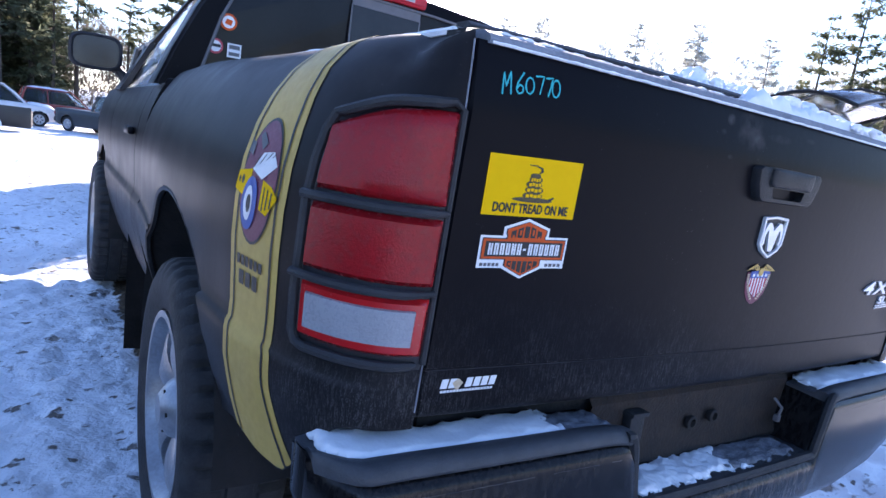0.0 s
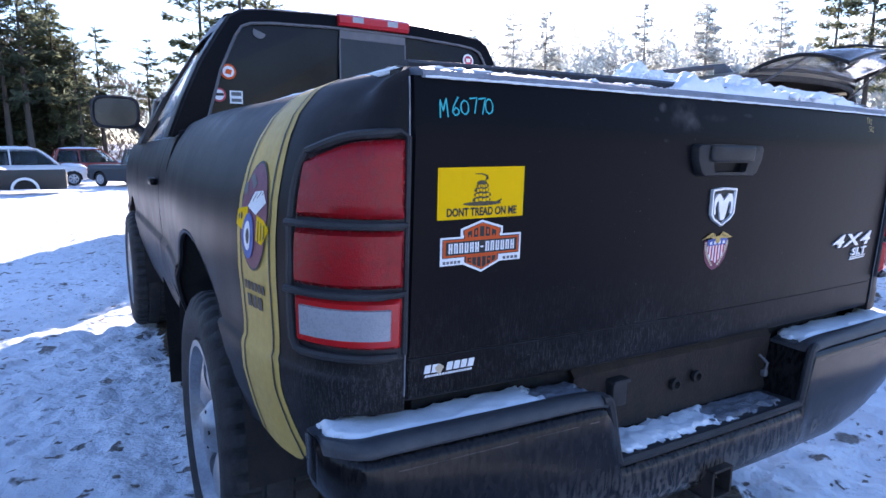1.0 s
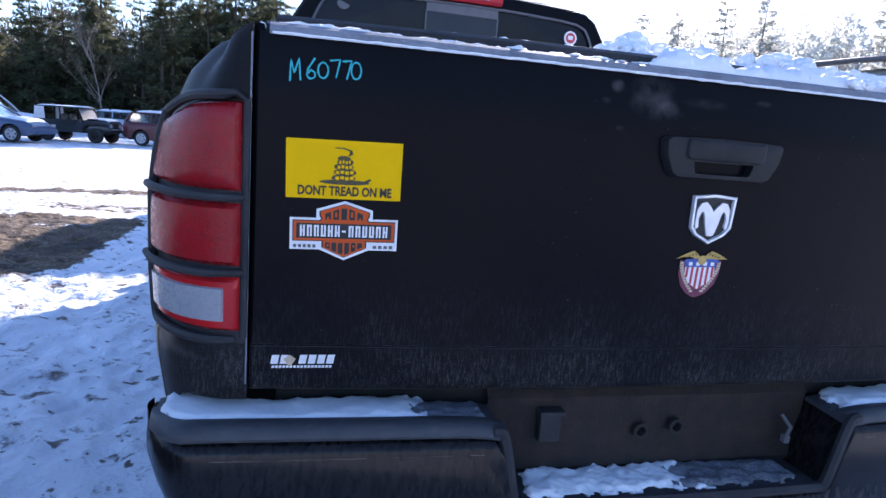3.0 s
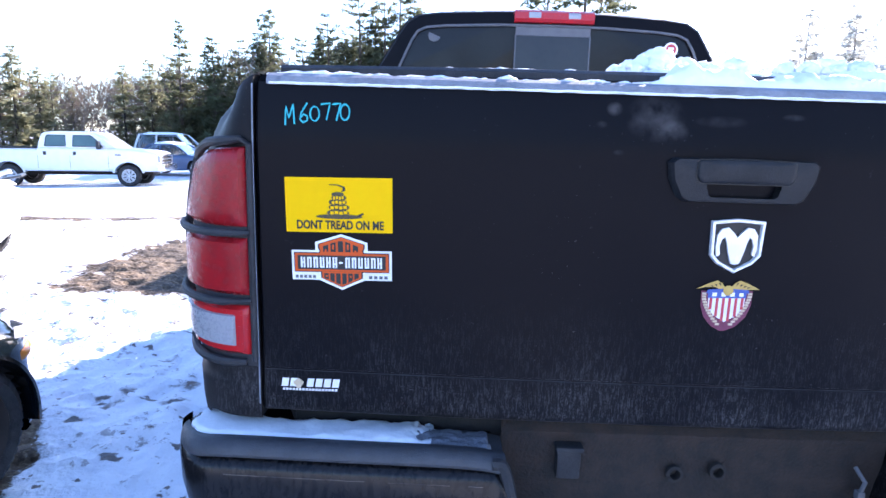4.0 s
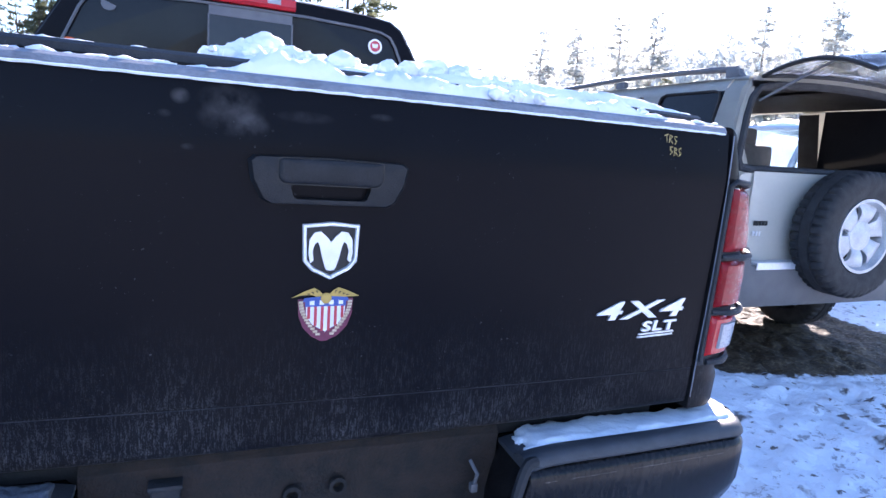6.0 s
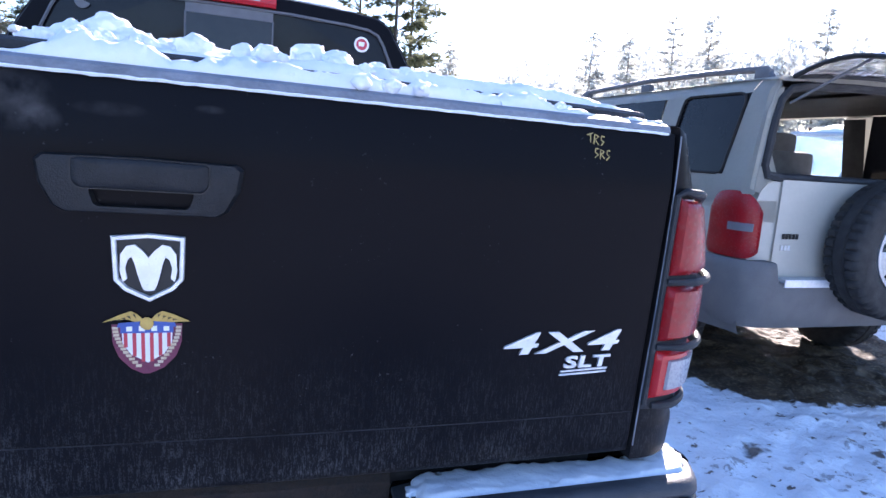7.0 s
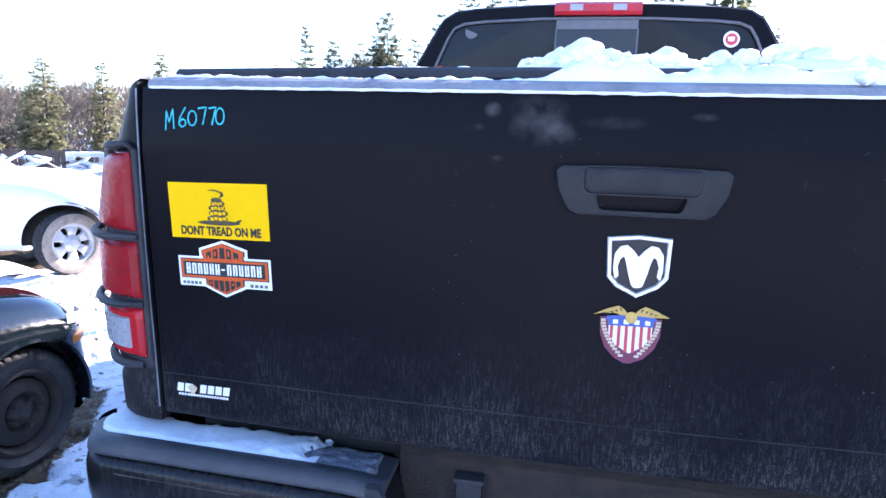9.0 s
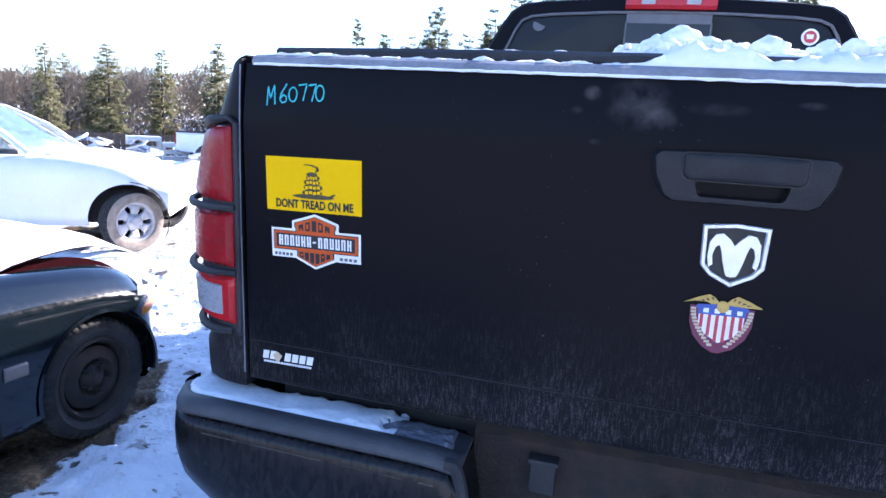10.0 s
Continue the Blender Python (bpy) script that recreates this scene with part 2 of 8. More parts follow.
WHITE_PAINT = material("white_car_paint", (0.78, 0.79, 0.80), 0.3, second=(0.68, 0.68, 0.68), scale=5, amount=0.5, coat=0.3)
NAVY_PAINT = material("very_dark_green_paint", (0.003, 0.006, 0.009), 0.10, second=(0.005, 0.009, 0.012), scale=6, amount=0.6, coat=0.8)
NAVY_PAINT.node_tree.nodes["Principled BSDF"].inputs["Specular IOR Level"].default_value = 0.4
AMBER = material("amber_lens", (0.62, 0.20, 0.03), 0.2, second=(0.5, 0.16, 0.04), scale=30, coat=0.3)
CHROME = material("chrome", (0.72, 0.73, 0.75), 0.15, metal=1.0, second=(0.5, 0.5, 0.5), scale=20, amount=0.4)
PLAIN_GREY = material("grey_cloth", (0.10, 0.10, 0.105), 0.9, second=(0.15, 0.15, 0.155), scale=20)
CAR_COLOURS = [material(f"car_paint_{n}", c, 0.32, second=tuple(v * 0.75 for v in c), scale=4, amount=0.5, coat=0.3)
               for n, c in (("maroon", (0.10, 0.018, 0.022)), ("graphite", (0.035, 0.04, 0.045)), ("silver", (0.38, 0.39, 0.40)), ("blue", (0.05, 0.09, 0.17)), ("white", (0.7, 0.7, 0.71)), ("pale_blue", (0.34, 0.42, 0.5)), ("red", (0.28, 0.04, 0.03)))]


def snow_material(name, tone=(0.80, 0.82, 0.85), bump=0.5):
    m = material(name, tone, 0.62, second=tuple(v * 0.93 for v in tone), scale=9, amount=0.7, bump=bump, bump_scale=38)
    m.node_tree.nodes["Principled BSDF"].inputs["Subsurface Weight"].default_value = 0.0
    return m


SNOW = snow_material("fresh_snow")
FROST = material("frosted_black", (0.13, 0.14, 0.165), 0.65, second=(0.36, 0.385, 0.43), scale=24, amount=0.6, bump=0.25, bump_scale=320, stretch=(0.6, 1, 1), spread=0.2)


def ground_material():
    """Trodden snow with mud: the mesh carries how bare each place is; fine noise breaks the edges."""
    m = bpy.data.materials.new("snow_and_mud")
    m.use_nodes = True
    nt = m.node_tree
    b = nt.nodes["Principled BSDF"]
    at = nt.nodes.new("ShaderNodeAttribute")
    at.attribute_name = "bare"
    co = nt.nodes.new("ShaderNodeTexCoord")

    def noise_of(scale, detail, rough=0.6):
        n = nt.nodes.new("ShaderNodeTexNoise")
        for k, x in (("Scale", scale), ("Detail", detail), ("Roughness", rough)):
            n.inputs[k].default_value = x
        nt.links.new(co.outputs["Object"], n.inputs["Vector"])
        return n.outputs["Fac"]

    def ranged(v, a, c, lo=0.0, hi=1.0):
        r = nt.nodes.new("ShaderNodeMapRange")
        for k, x in (("From Min", a), ("From Max", c), ("To Min", lo), ("To Max", hi)):
            r.inputs[k].default_value = x
        nt.links.new(v, r.inputs["Value"])
        return r.outputs[0]

    def mixed(f, a, c):
        x = nt.nodes.new("ShaderNodeMix")
        x.data_type = "RGBA"
        nt.links.new(f, x.inputs["Factor"])
        for k, v in (("A", a), ("B", c)):
            if isinstance(v, tuple):
                x.inputs[k].default_value = (*v, 1)
            else:
                nt.links.new(v, x.inputs[k])
        return x.outputs["Result"]

    def op(kind, a, c):
        r = nt.nodes.new("ShaderNodeMath")
        r.operation = kind
        for k, x in enumerate((a, c)):
            if isinstance(x, float):
                r.inputs[k].default_value = x
            else:
                nt.links.new(x, r.inputs[k])
        return r.outputs[0]

    edge = op("ADD", at.outputs["Fac"], op("MULTIPLY", op("SUBTRACT", noise_of(7, 9, 0.7), 0.5), 1.1))
    bare = ranged(edge, 0.48, 0.58)
    crumbs = ranged(op("ADD", op("MULTIPLY", noise_of(16, 7, 0.7), 0.7), op("MULTIPLY", noise_of(2.2, 3), 0.3)), 0.566, 0.600, 0.0, 0.85)
    spots = None
    for scale, lo, hi, keep in ((3.6, 0.05, 0.28, 0.64), (8.5, 0.06, 0.34, 0.72), (19.0, 0.05, 0.36, 0.79)):
        wob = nt.nodes.new("ShaderNodeVectorMath")
        wob.operation = "MULTIPLY_ADD"
        n = nt.nodes.new("ShaderNodeTexNoise")
        n.inputs["Scale"].default_value, n.inputs["Detail"].default_value = scale * 2.4, 4
        nt.links.new(co.outputs["Object"], n.inputs["Vector"])
        nt.links.new(n.outputs["Color"], wob.inputs[0])
        wob.inputs[1].default_value = (0.9 / scale, 0.9 / scale, 0.0)
        nt.links.new(co.outputs["Object"], wob.inputs[2])
        st = nt.nodes.new("ShaderNodeVectorMath")
        st.operation = "MULTIPLY"
        st.inputs[1].default_value = (1.0, 1.5, 0.0)
        nt.links.new(wob.outputs[0], st.inputs[0])
        vo = nt.nodes.new("ShaderNodeTexVoronoi")
        vo.inputs["Scale"].default_value = scale
        nt.links.new(st.outputs[0], vo.inputs["Vector"])
        sp = nt.nodes.new("ShaderNodeSeparateColor")
        nt.links.new(vo.outputs["Color"], sp.inputs[0])
        size = ranged(sp.outputs[0], keep, 1.0, 0.0, hi)
        one = ranged(op("SUBTRACT", op("ADD", vo.outputs["Distance"], op("MULTIPLY", op("SUBTRACT", noise_of(scale * 7, 5), 0.5), 0.26)), size), 0.05, -0.06)
        one = op("MULTIPLY", one, ranged(size, 0.0, 0.01))
        spots = one if spots is None else op("MAXIMUM", spots, one)
    mud = mixed(ranged(noise_of(5, 8), 0.35, 0.65), (0.028, 0.018, 0.010), (0.125, 0.080, 0.042))
    mud = mixed(ranged(noise_of(40, 4), 0.50, 0.70), mud, (0.22, 0.16, 0.09))
    mud = mixed(ranged(noise_of(1.6, 4), 0.50, 0.62, 0.0, 0.7), mud, (0.030, 0.022, 0.015))
    snow = mixed(ranged(noise_of(3, 6), 0.35, 0.7), (0.82, 0.84, 0.87), (0.72, 0.75, 0.79))
    snow = mixed(crumbs, snow, (0.30, 0.29, 0.29))
    snow = mixed(op("MULTIPLY", spots, 0.92), snow, mixed(ranged(noise_of(30, 4), 0.35, 0.65), (0.045, 0.032, 0.024), (0.17, 0.12, 0.085)))
    nt.links.new(mixed(bare, snow, mud), b.inputs["Base Color"])
    nt.links.new(ranged(bare, 0, 1, 0.6, 0.8), b.inputs["Roughness"])
    high = op("SUBTRACT", op("ADD", op("MULTIPLY", noise_of(8, 5, 0.5), 0.92), op("MULTIPLY", noise_of(55, 4), 0.08)), op("MULTIPLY", spots, 0.25))
    bp = nt.nodes.new("ShaderNodeBump")
    bp.inputs["Strength"].default_value, bp.inputs["Distance"].default_value = 0.8, 0.09
    nt.links.new(high, bp.inputs["Height"])
    nt.links.new(bp.outputs[0], b.inputs["Normal"])
    return m


GROUND = ground_material()
SLUSH = material("dirty_slush", (0.11, 0.115, 0.13), 0.55, second=(0.24, 0.25, 0.28), scale=40, amount=0.7, bump=0.5, bump_scale=160)
BARK = material("dark_bark", (0.06, 0.048, 0.038), 0.9, second=(0.10, 0.082, 0.068), scale=6, bump=0.4, bump_scale=30, stretch=(1, 1, 0.3))
PALE_BARK = material("pale_bark", (0.30, 0.26, 0.22), 0.9, second=(0.18, 0.15, 0.125), scale=6, bump=0.3, bump_scale=30, stretch=(1, 1, 0.3))
GREY_BARK = material("grey_bark", (0.16, 0.135, 0.115), 0.9, second=(0.10, 0.084, 0.07), scale=6, bump=0.3, bump_scale=30, stretch=(1, 1, 0.3))
TWIG = material("bare_twigs", (0.27, 0.21, 0.16), 0.9, second=(0.13, 0.10, 0.08), scale=2)
NEEDLES = [material(f"needles_{k}", c, 0.75, second=tuple(v * 0.55 for v in c), scale=1.2, amount=0.9) for k, c in (("green", (0.115, 0.145, 0.080)), ("olive", (0.155, 0.155, 0.078)), ("deep", (0.090, 0.120, 0.080)))]


def leafy(m, share, tint):
    """Thin leaves and twigs: part of the light passes through."""
    nt = m.node_tree
    b, out = nt.nodes["Principled BSDF"], nt.nodes["Material Output"]
    tr = nt.nodes.new("ShaderNodeBsdfTranslucent")
    tr.inputs["Color"].default_value = (*tint, 1)
    mx = nt.nodes.new("ShaderNodeMixShader")
    mx.inputs[0].default_value = share
    nt.links.new(b.outputs[0], mx.inputs[1])
    nt.links.new(tr.outputs[0], mx.inputs[2])
    nt.links.new(mx.outputs[0], out.inputs["Surface"])
    b.inputs["Specular IOR Level"].default_value = 0.2


for m in NEEDLES:
    leafy(m, 0.5, (0.19, 0.20, 0.12))
leafy(TWIG, 0.35, (0.26, 0.21, 0.16))
WOODS = material("far_woods", (0.095, 0.095, 0.080), 0.9, second=(0.15, 0.135, 0.11), scale=0.4, amount=0.9)
leafy(WOODS, 0.2, (0.15, 0.13, 0.10))
# Seen olive tone, brightened by backlight and haze put into the colour.
OLIVE = material("olive_needles", (0.22, 0.215, 0.115), 0.8, second=(0.15, 0.155, 0.09), scale=0.8, amount=0.9)
leafy(OLIVE, 0.5, (0.34, 0.33, 0.20))
BRUSH = material("brown_brush", (0.195, 0.165, 0.125), 0.9, second=(0.115, 0.098, 0.076), scale=0.4, amount=0.9)
leafy(BRUSH, 0.35, (0.22, 0.18, 0.145))
# Distant woods paled towards white: glare and haze put into the colour.
HAZE_PALE = material("haze_pale_woods", (0.50, 0.52, 0.49), 0.9, second=(0.62, 0.61, 0.59), scale=0.25, amount=0.9)
leafy(HAZE_PALE, 0.55, (0.68, 0.68, 0.62))
PLANK = material("weathered_board", (0.075, 0.055, 0.045), 0.85, second=(0.045, 0.034, 0.028), scale=8, stretch=(1, 1, 0.2), bump=0.2)
PALE_WOOD = material("white_crate_board", (0.62, 0.60, 0.56), 0.7, second=(0.5, 0.47, 0.43), scale=10)


# ---- mesh helpers ----
def finish(me, smooth):
    if smooth:
        me.polygons.foreach_set("use_smooth", [True] * len(me.polygons))
        me.set_sharp_from_angle(angle=radians(smooth))


def part(name, bm, mat, parent=None, label="", smooth=40, place=None):
    """Links a bmesh as one mesh object, under a thing or a part."""
    bmesh.ops.recalc_face_normals(bm, faces=bm.faces)
    me = bpy.data.meshes.new(name)
    bm.to_mesh(me)
    bm.free()
    me.materials.append(mat)
    finish(me, smooth)
    ob = new(name, me)
    if place is not None:
        ob.matrix_basis = place
    if parent is not None:
        ob.parent = parent
    if label:
        ob["label"] = label
    return ob


def thing(name, label, category, group="", kind="", place=None):
    ob = new(name)
    ob.empty_display_size = 0.2
    if place is not None:
        ob.matrix_basis = place
    return tagged(ob, label, category, group, kind)


def grid(bm, rows, closed=False, cap=False):
    """A skin over rows of points; closed joins each row's ends."""
    vs = [[bm.verts.new(p) for p in r] for r in rows]
    for a, b in zip(vs, vs[1:]):
        n = len(a)
        for k in range(n if closed else n - 1):
            bm.faces.new((a[k], a[(k + 1) % n], b[(k + 1) % n], b[k]))
    if cap:
        bm.faces.new(vs[0])
        bm.faces.new(vs[-1])
    return vs


def box(bm, c, s, bevel=0.0, m=None):
    """A box of centre c and size s with rounded edges."""
    b = bmesh.new()
    bmesh.ops.create_cube(b, size=1.0)
    for v in b.verts:
        v.co = Vector((v.co.x * s[0], v.co.y * s[1], v.co.z * s[2]))
    if bevel:
        bmesh.ops.bevel(b, geom=b.edges[:], offset=min(bevel, 0.45 * min(s)), segments=2, affect="EDGES", profile=0.6)
    mm = (m if m is not None else Matrix()) @ Matrix.Translation(c)
    join(bm, b, mm)


def join(bm, b, m=None):
    idx = {}
    for v in b.verts:
        idx[v] = bm.verts.new(m @ v.co if m is not None else v.co)
    for f in b.faces:
        try:
            bm.faces.new([idx[v] for v in f.verts])
        except ValueError:
            pass
    b.free()


def tube(bm, pts, r, n=8, cap=True):
    """A round bar along pts; r is one radius or one for each point."""
    pts = [Vector(p) for p in pts]
    rows, side = [], None
    for k, p in enumerate(pts):
        d = (pts[min(k + 1, len(pts) - 1)] - pts[max(k - 1, 0)]).normalized()
        if side is None:
            side = d.orthogonal().normalized()
        side = (side - d * side.dot(d)).normalized()
        up = d.cross(side)
        rad = r[k] if isinstance(r, (list, tuple)) else r
        rows.append([p + (side * math.cos(a) + up * math.sin(a)) * rad for a in (2 * math.pi * i / n for i in range(n))])
    grid(bm, rows, closed=True, cap=cap)


def lathe(bm, profile, n=40, m=None):
    """Turns (radius, along) pairs round the x axis."""
    rows = [[Vector((x, r * math.cos(a), r * math.sin(a))) for a in (2 * math.pi * i / n for i in range(n))] for r, x in profile]
    if m is not None:
        rows = [[m @ p for p in r] for r in rows]
    return grid(bm, rows, closed=True)


def slab(bm, poly, depth, put):
    """A flat plate with outline poly [(u, v)], mapped by put(u, v, off)."""
    top = [bm.verts.new(put(u, v, depth)) for u, v in poly]
    low = [bm.verts.new(put(u, v, 0.0)) for u, v in poly]
    n = len(poly)
    faces = [bm.faces.new(top)]
    for k in range(n):
        bm.faces.new((top[k], top[(k + 1) % n], low[(k + 1) % n], low[k]))
    bmesh.ops.triangulate(bm, faces=faces, quad_method="BEAUTY", ngon_method="EAR_CLIP")


def letters(text, size, put, depth, bold=0.0, spacing=1.0, shear=0.0, width=None):
    """The text as a solid mesh whose flat places are mapped by put(u, v, off); the text starts at (0, 0)."""
    cu = bpy.data.curves.new("lettering", "FONT")
    cu.body, cu.size, cu.offset, cu.space_character, cu.shear = text, size, bold, spacing, shear
    cu.extrude, cu.resolution_u = depth / 2, 3
    ob = new("lettering", cu)
    me = bpy.data.meshes.new_from_object(ob.evaluated_get(bpy.context.evaluated_depsgraph_get()))
    bpy.data.objects.remove(ob)
    bm = bmesh.new()
    bm.from_mesh(me)
    bpy.data.meshes.remove(me)
    lo = min(v.co.x for v in bm.verts)
    hi = max(v.co.x for v in bm.verts)
    k = width / (hi - lo) if width else 1.0
    for v in bm.verts:
        v.co = put((v.co.x - lo) * k, v.co.y, v.co.z + depth / 2)
    return bm


def smoothstep(a, b, x):
    t = min(max((x - a) / (b - a), 0.0), 1.0)
    return t * t * (3 - 2 * t)


def lerp_table(table, x):
    """Straight reading of a table [(x, y)]."""
    if x <= table[0][0]:
        return table[0][1]
    for (a, p), (b, q) in zip(table, table[1:]):
        if x <= b:
            return p + (q - p) * (x - a) / (b - a)
    return table[-1][1]


def soft_table(table, x):
    """Smoothed reading of a table."""
    h = 0.04 * (table[-1][0] - table[0][0])
    return sum(lerp_table(table, x + h * k) for k in (-1, -0.5, 0, 0.5, 1)) / 5


def cut_arch(bm, arches, side):
    """Takes the skin out of round wheel openings (y, z, radius) and draws its edge onto the circle; side(v) says which places belong to the flank."""
    for cy, cz, r in arches:
        gone = [f for f in bm.faces if side(f.calc_center_median()) and math.hypot(f.calc_center_median().y - cy, f.calc_center_median().z - cz) < r]
        bmesh.ops.delete(bm, geom=gone, context="FACES")
        for v in bm.verts:
            d = math.hypot(v.co.y - cy, v.co.z - cz)
            if side(v.co) and abs(d - r) < 0.06 and v.is_boundary and v.co.z > cz - 0.12:
                v.co.y, v.co.z = cy + (v.co.y - cy) * r / d, cz + (v.co.z - cz) * r / d


# ---- wheels ----
def tyre_mesh(r, w, rim, blocks=44):
    """A tyre round the x axis with grooved shoulders."""
    bm = bmesh.new()
    h = w / 2
    lathe(bm, [(rim, -h * 0.72), (rim + 0.012, -h * 0.86), (rim + (r - rim) * 0.45, -h), (r - 0.045, -h * 0.97), (r - 0.016, -h * 0.86), (r - 0.002, -h * 0.7), (r, -h * 0.35), (r - 0.010, -h * 0.32), (r - 0.010, -h * 0.26), (r, -h * 0.23),
               (r, h * 0.23), (r - 0.010, h * 0.26), (r - 0.010, h * 0.32), (r, h * 0.35), (r - 0.002, h * 0.7), (r - 0.016, h * 0.86), (r - 0.045, h * 0.97), (rim + (r - rim) * 0.45, h), (rim + 0.012, h * 0.86), (rim, h * 0.72)], 4 * blocks)
    for v in bm.verts:
        d = math.hypot(v.co.y, v.co.z)
        if d > r - 0.03 and abs(v.co.x) > h * 0.33:
            k = int(round(math.atan2(v.co.z, v.co.y) / (2 * math.pi) * 4 * blocks))
            if k % 4 == 0:
                v.co.y *= (d - 0.036 * r) / d
                v.co.z *= (d - 0.036 * r) / d
    return bm


def rim_mesh(rim, w, spokes, dish=0.03, hub=0.075, width=0.66):
    """A wheel facing -x with ring, dished spokes and a hub cap."""
    bm = bmesh.new()
    h = w / 2
    lathe(bm, [(rim + 0.004, -h * 0.80), (rim + 0.006, -h * 0.9), (rim - 0.012, -h * 0.9), (rim - 0.024, -h * 0.7), (rim - 0.036, -h * 0.3), (rim - 0.04, h * 0.8)], 48)
    x0 = -h * 0.62
    lathe(bm, [(0.0005, x0 - dish - 0.01), (hub * 0.55, x0 - dish - 0.01), (hub * 0.72, x0 - dish), (hub, x0 - dish * 0.4), (hub * 1.15, x0 + 0.01), (hub * 1.2, x0 + 0.04)], 28)
    for s in range(spokes):
        a = 2 * math.pi * s / spokes
        turn = Matrix.Rotation(a, 4, "X")
        rows = []
        for k in range(7):
            f = k / 6
            rr = hub * 0.9 + (rim - 0.028 - hub * 0.9) * f
            half = math.pi / spokes * rr * (width + 0.25 * abs(2 * f - 1) ** 2)
            x = x0 + 0.005 - 0.022 * math.sin(math.pi * f)
            rows.append([turn @ Vector((x + dx, du, rr)) for du, dx in ((-half, 0.03), (-half, 0.006), (-half * 0.7, 0), (half * 0.7, 0), (half, 0.006), (half, 0.03))])
        grid(bm, rows)
    return bm


def disc_mesh(rim, w):
    """A plain stamped steel wheel facing -x, with round openings shown as recessed cups."""
    bm = bmesh.new()
    h = w / 2
    x0 = -h * 0.55
    lathe(bm, [(rim + 0.004, -h * 0.80), (rim - 0.008, -h * 0.9), (rim - 0.02, -h * 0.7), (rim - 0.03, x0 + 0.03), (rim * 0.78, x0), (rim * 0.5, x0 - 0.02), (rim * 0.36, x0 + 0.005), (rim * 0.3, x0 - 0.01), (rim * 0.12, x0 - 0.03), (0.0005, x0 - 0.03)], 48)
    return bm


def add_wheel(parent, at, r, w, rim, spokes=5, flip=False, metal=ALLOY, name="wheel", plain=False, turn=0.0, label="", steer=0.0):
    """wheel > tyre, rim under a vehicle; faces -x unless flipped."""
    m = pose(*at) @ pose(0, 0, 0, 0, 0, (180 if flip else 0) + steer) @ pose(0, 0, 0, turn)
    tyre = part(name, tyre_mesh(r, w, rim), RUBBER, parent, label, 35, m)
    part("rim", disc_mesh(rim, w) if plain else rim_mesh(rim, w, spokes), metal, tyre, smooth=35)
    back = bmesh.new()
    lathe(back, [(rim - 0.03, w * 0.1), (rim * 0.5, w * 0.12), (0.0005, w * 0.12)], 32)
    part("brake_drum", back, DARK, tyre)
    for k in range(5):
        nuts = bmesh.new()
        a = 2 * math.pi * k / 5 + 0.3
        lathe(nuts, [(0.0005, -0.018), (0.008, -0.018), (0.010, 0.0), (0.010, 0.02)], 6, Matrix.Translation((-w * 0.31 - 0.012, 0.052 * math.cos(a), 0.052 * math.sin(a))))
        part("lug_nut", nuts, DARK, tyre)
    return tyre


# ---- the pickup truck: tailgate at y = 0, nose towards +y ----
truck = thing("pickup_truck", "dull black pickup truck with yellow rear stripe, dusted with snow", "pickup truck")


def gate_y(x, z):
    y = 0.035 * x * x - 0.056 * (z - 1.15)
    return y + 0.22 * max(z - 1.262, 0) ** 1.15


def gate(x, z, off=0.0):
    return Vector((x, gate_y(x, z) - off, z))


ROLL = Matrix.Translation((-0.6, 0, 1.1)) @ Matrix.Rotation(radians(0.95), 4, "Y") @ Matrix.Translation((0.6, 0, -1.1))


def gate_s(x, z, off=0.0):
    """A place on the gate for what was stuck on level, though the truck leans."""
    return gate(x - 0.0166 * (z - 1.1), z + 0.0166 * (x + 0.6), off)


def tailgate_skin():
    bm = bmesh.new()
    zs = [0.787, 0.79, 0.80, 0.82, 0.845, 0.8635, 0.8655, 0.8665, 0.8690, 0.8700, 0.872, 0.89] + [0.92 + 0.03 * k for k in range(12)] + [1.262, 1.28, 1.30, 1.32, 1.335, 1.348, 1.356]
    xs = [-0.791, -0.789, -0.786] + [-0.75 + 0.05 * k for k in range(31)] + [0.786, 0.789, 0.791]
    rows = []
    for z in zs:
        row = []
        for x in xs:
            e = min(0.791 - abs(x), z - 0.787)
            off = -0.006 * (1 - smoothstep(0, 0.005, e)) - (0.0022 if 0.866 < z < 0.8695 else 0)
            row.append(gate(x, z, off))
        rows.append(row)
    grid(bm, rows)
    back = [[Vector((x, gate_y(x, z) + 0.055, z)) for x in (-0.791, 0.791)] for z in (0.787, 1.356)]
    grid(bm, back)
    for a, b in (((-0.791, 0.787), (0.791, 0.787)), ((-0.791, 0.787), (-0.791, 1.356)), ((0.791, 0.787), (0.791, 1.356))):
        grid(bm, [[gate(*a, -0.006), gate(*b, -0.006)], [Vector((a[0], gate_y(*a) + 0.055, a[1])), Vector((b[0], gate_y(*b) + 0.055, b[1]))]])
    return bm


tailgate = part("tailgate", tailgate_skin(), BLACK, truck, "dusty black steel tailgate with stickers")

cap = bmesh.new()
grid(cap, [[Vector((x, gate_y(x, 1.348) + dy, z)) for dy, z in ((0.012, 1.352), (-0.004, 1.353), (-0.006, 1.358), (-0.002, 1.366), (0.012, 1.3715), (0.035, 1.374), (0.055, 1.370), (0.055, 1.350))] for x in [-0.772 + 0.0386 * k for k in range(41)]], cap=True)
part("top_cap", cap, FROST, tailgate, "frost-covered plastic cap")
rimfrost = bmesh.new()
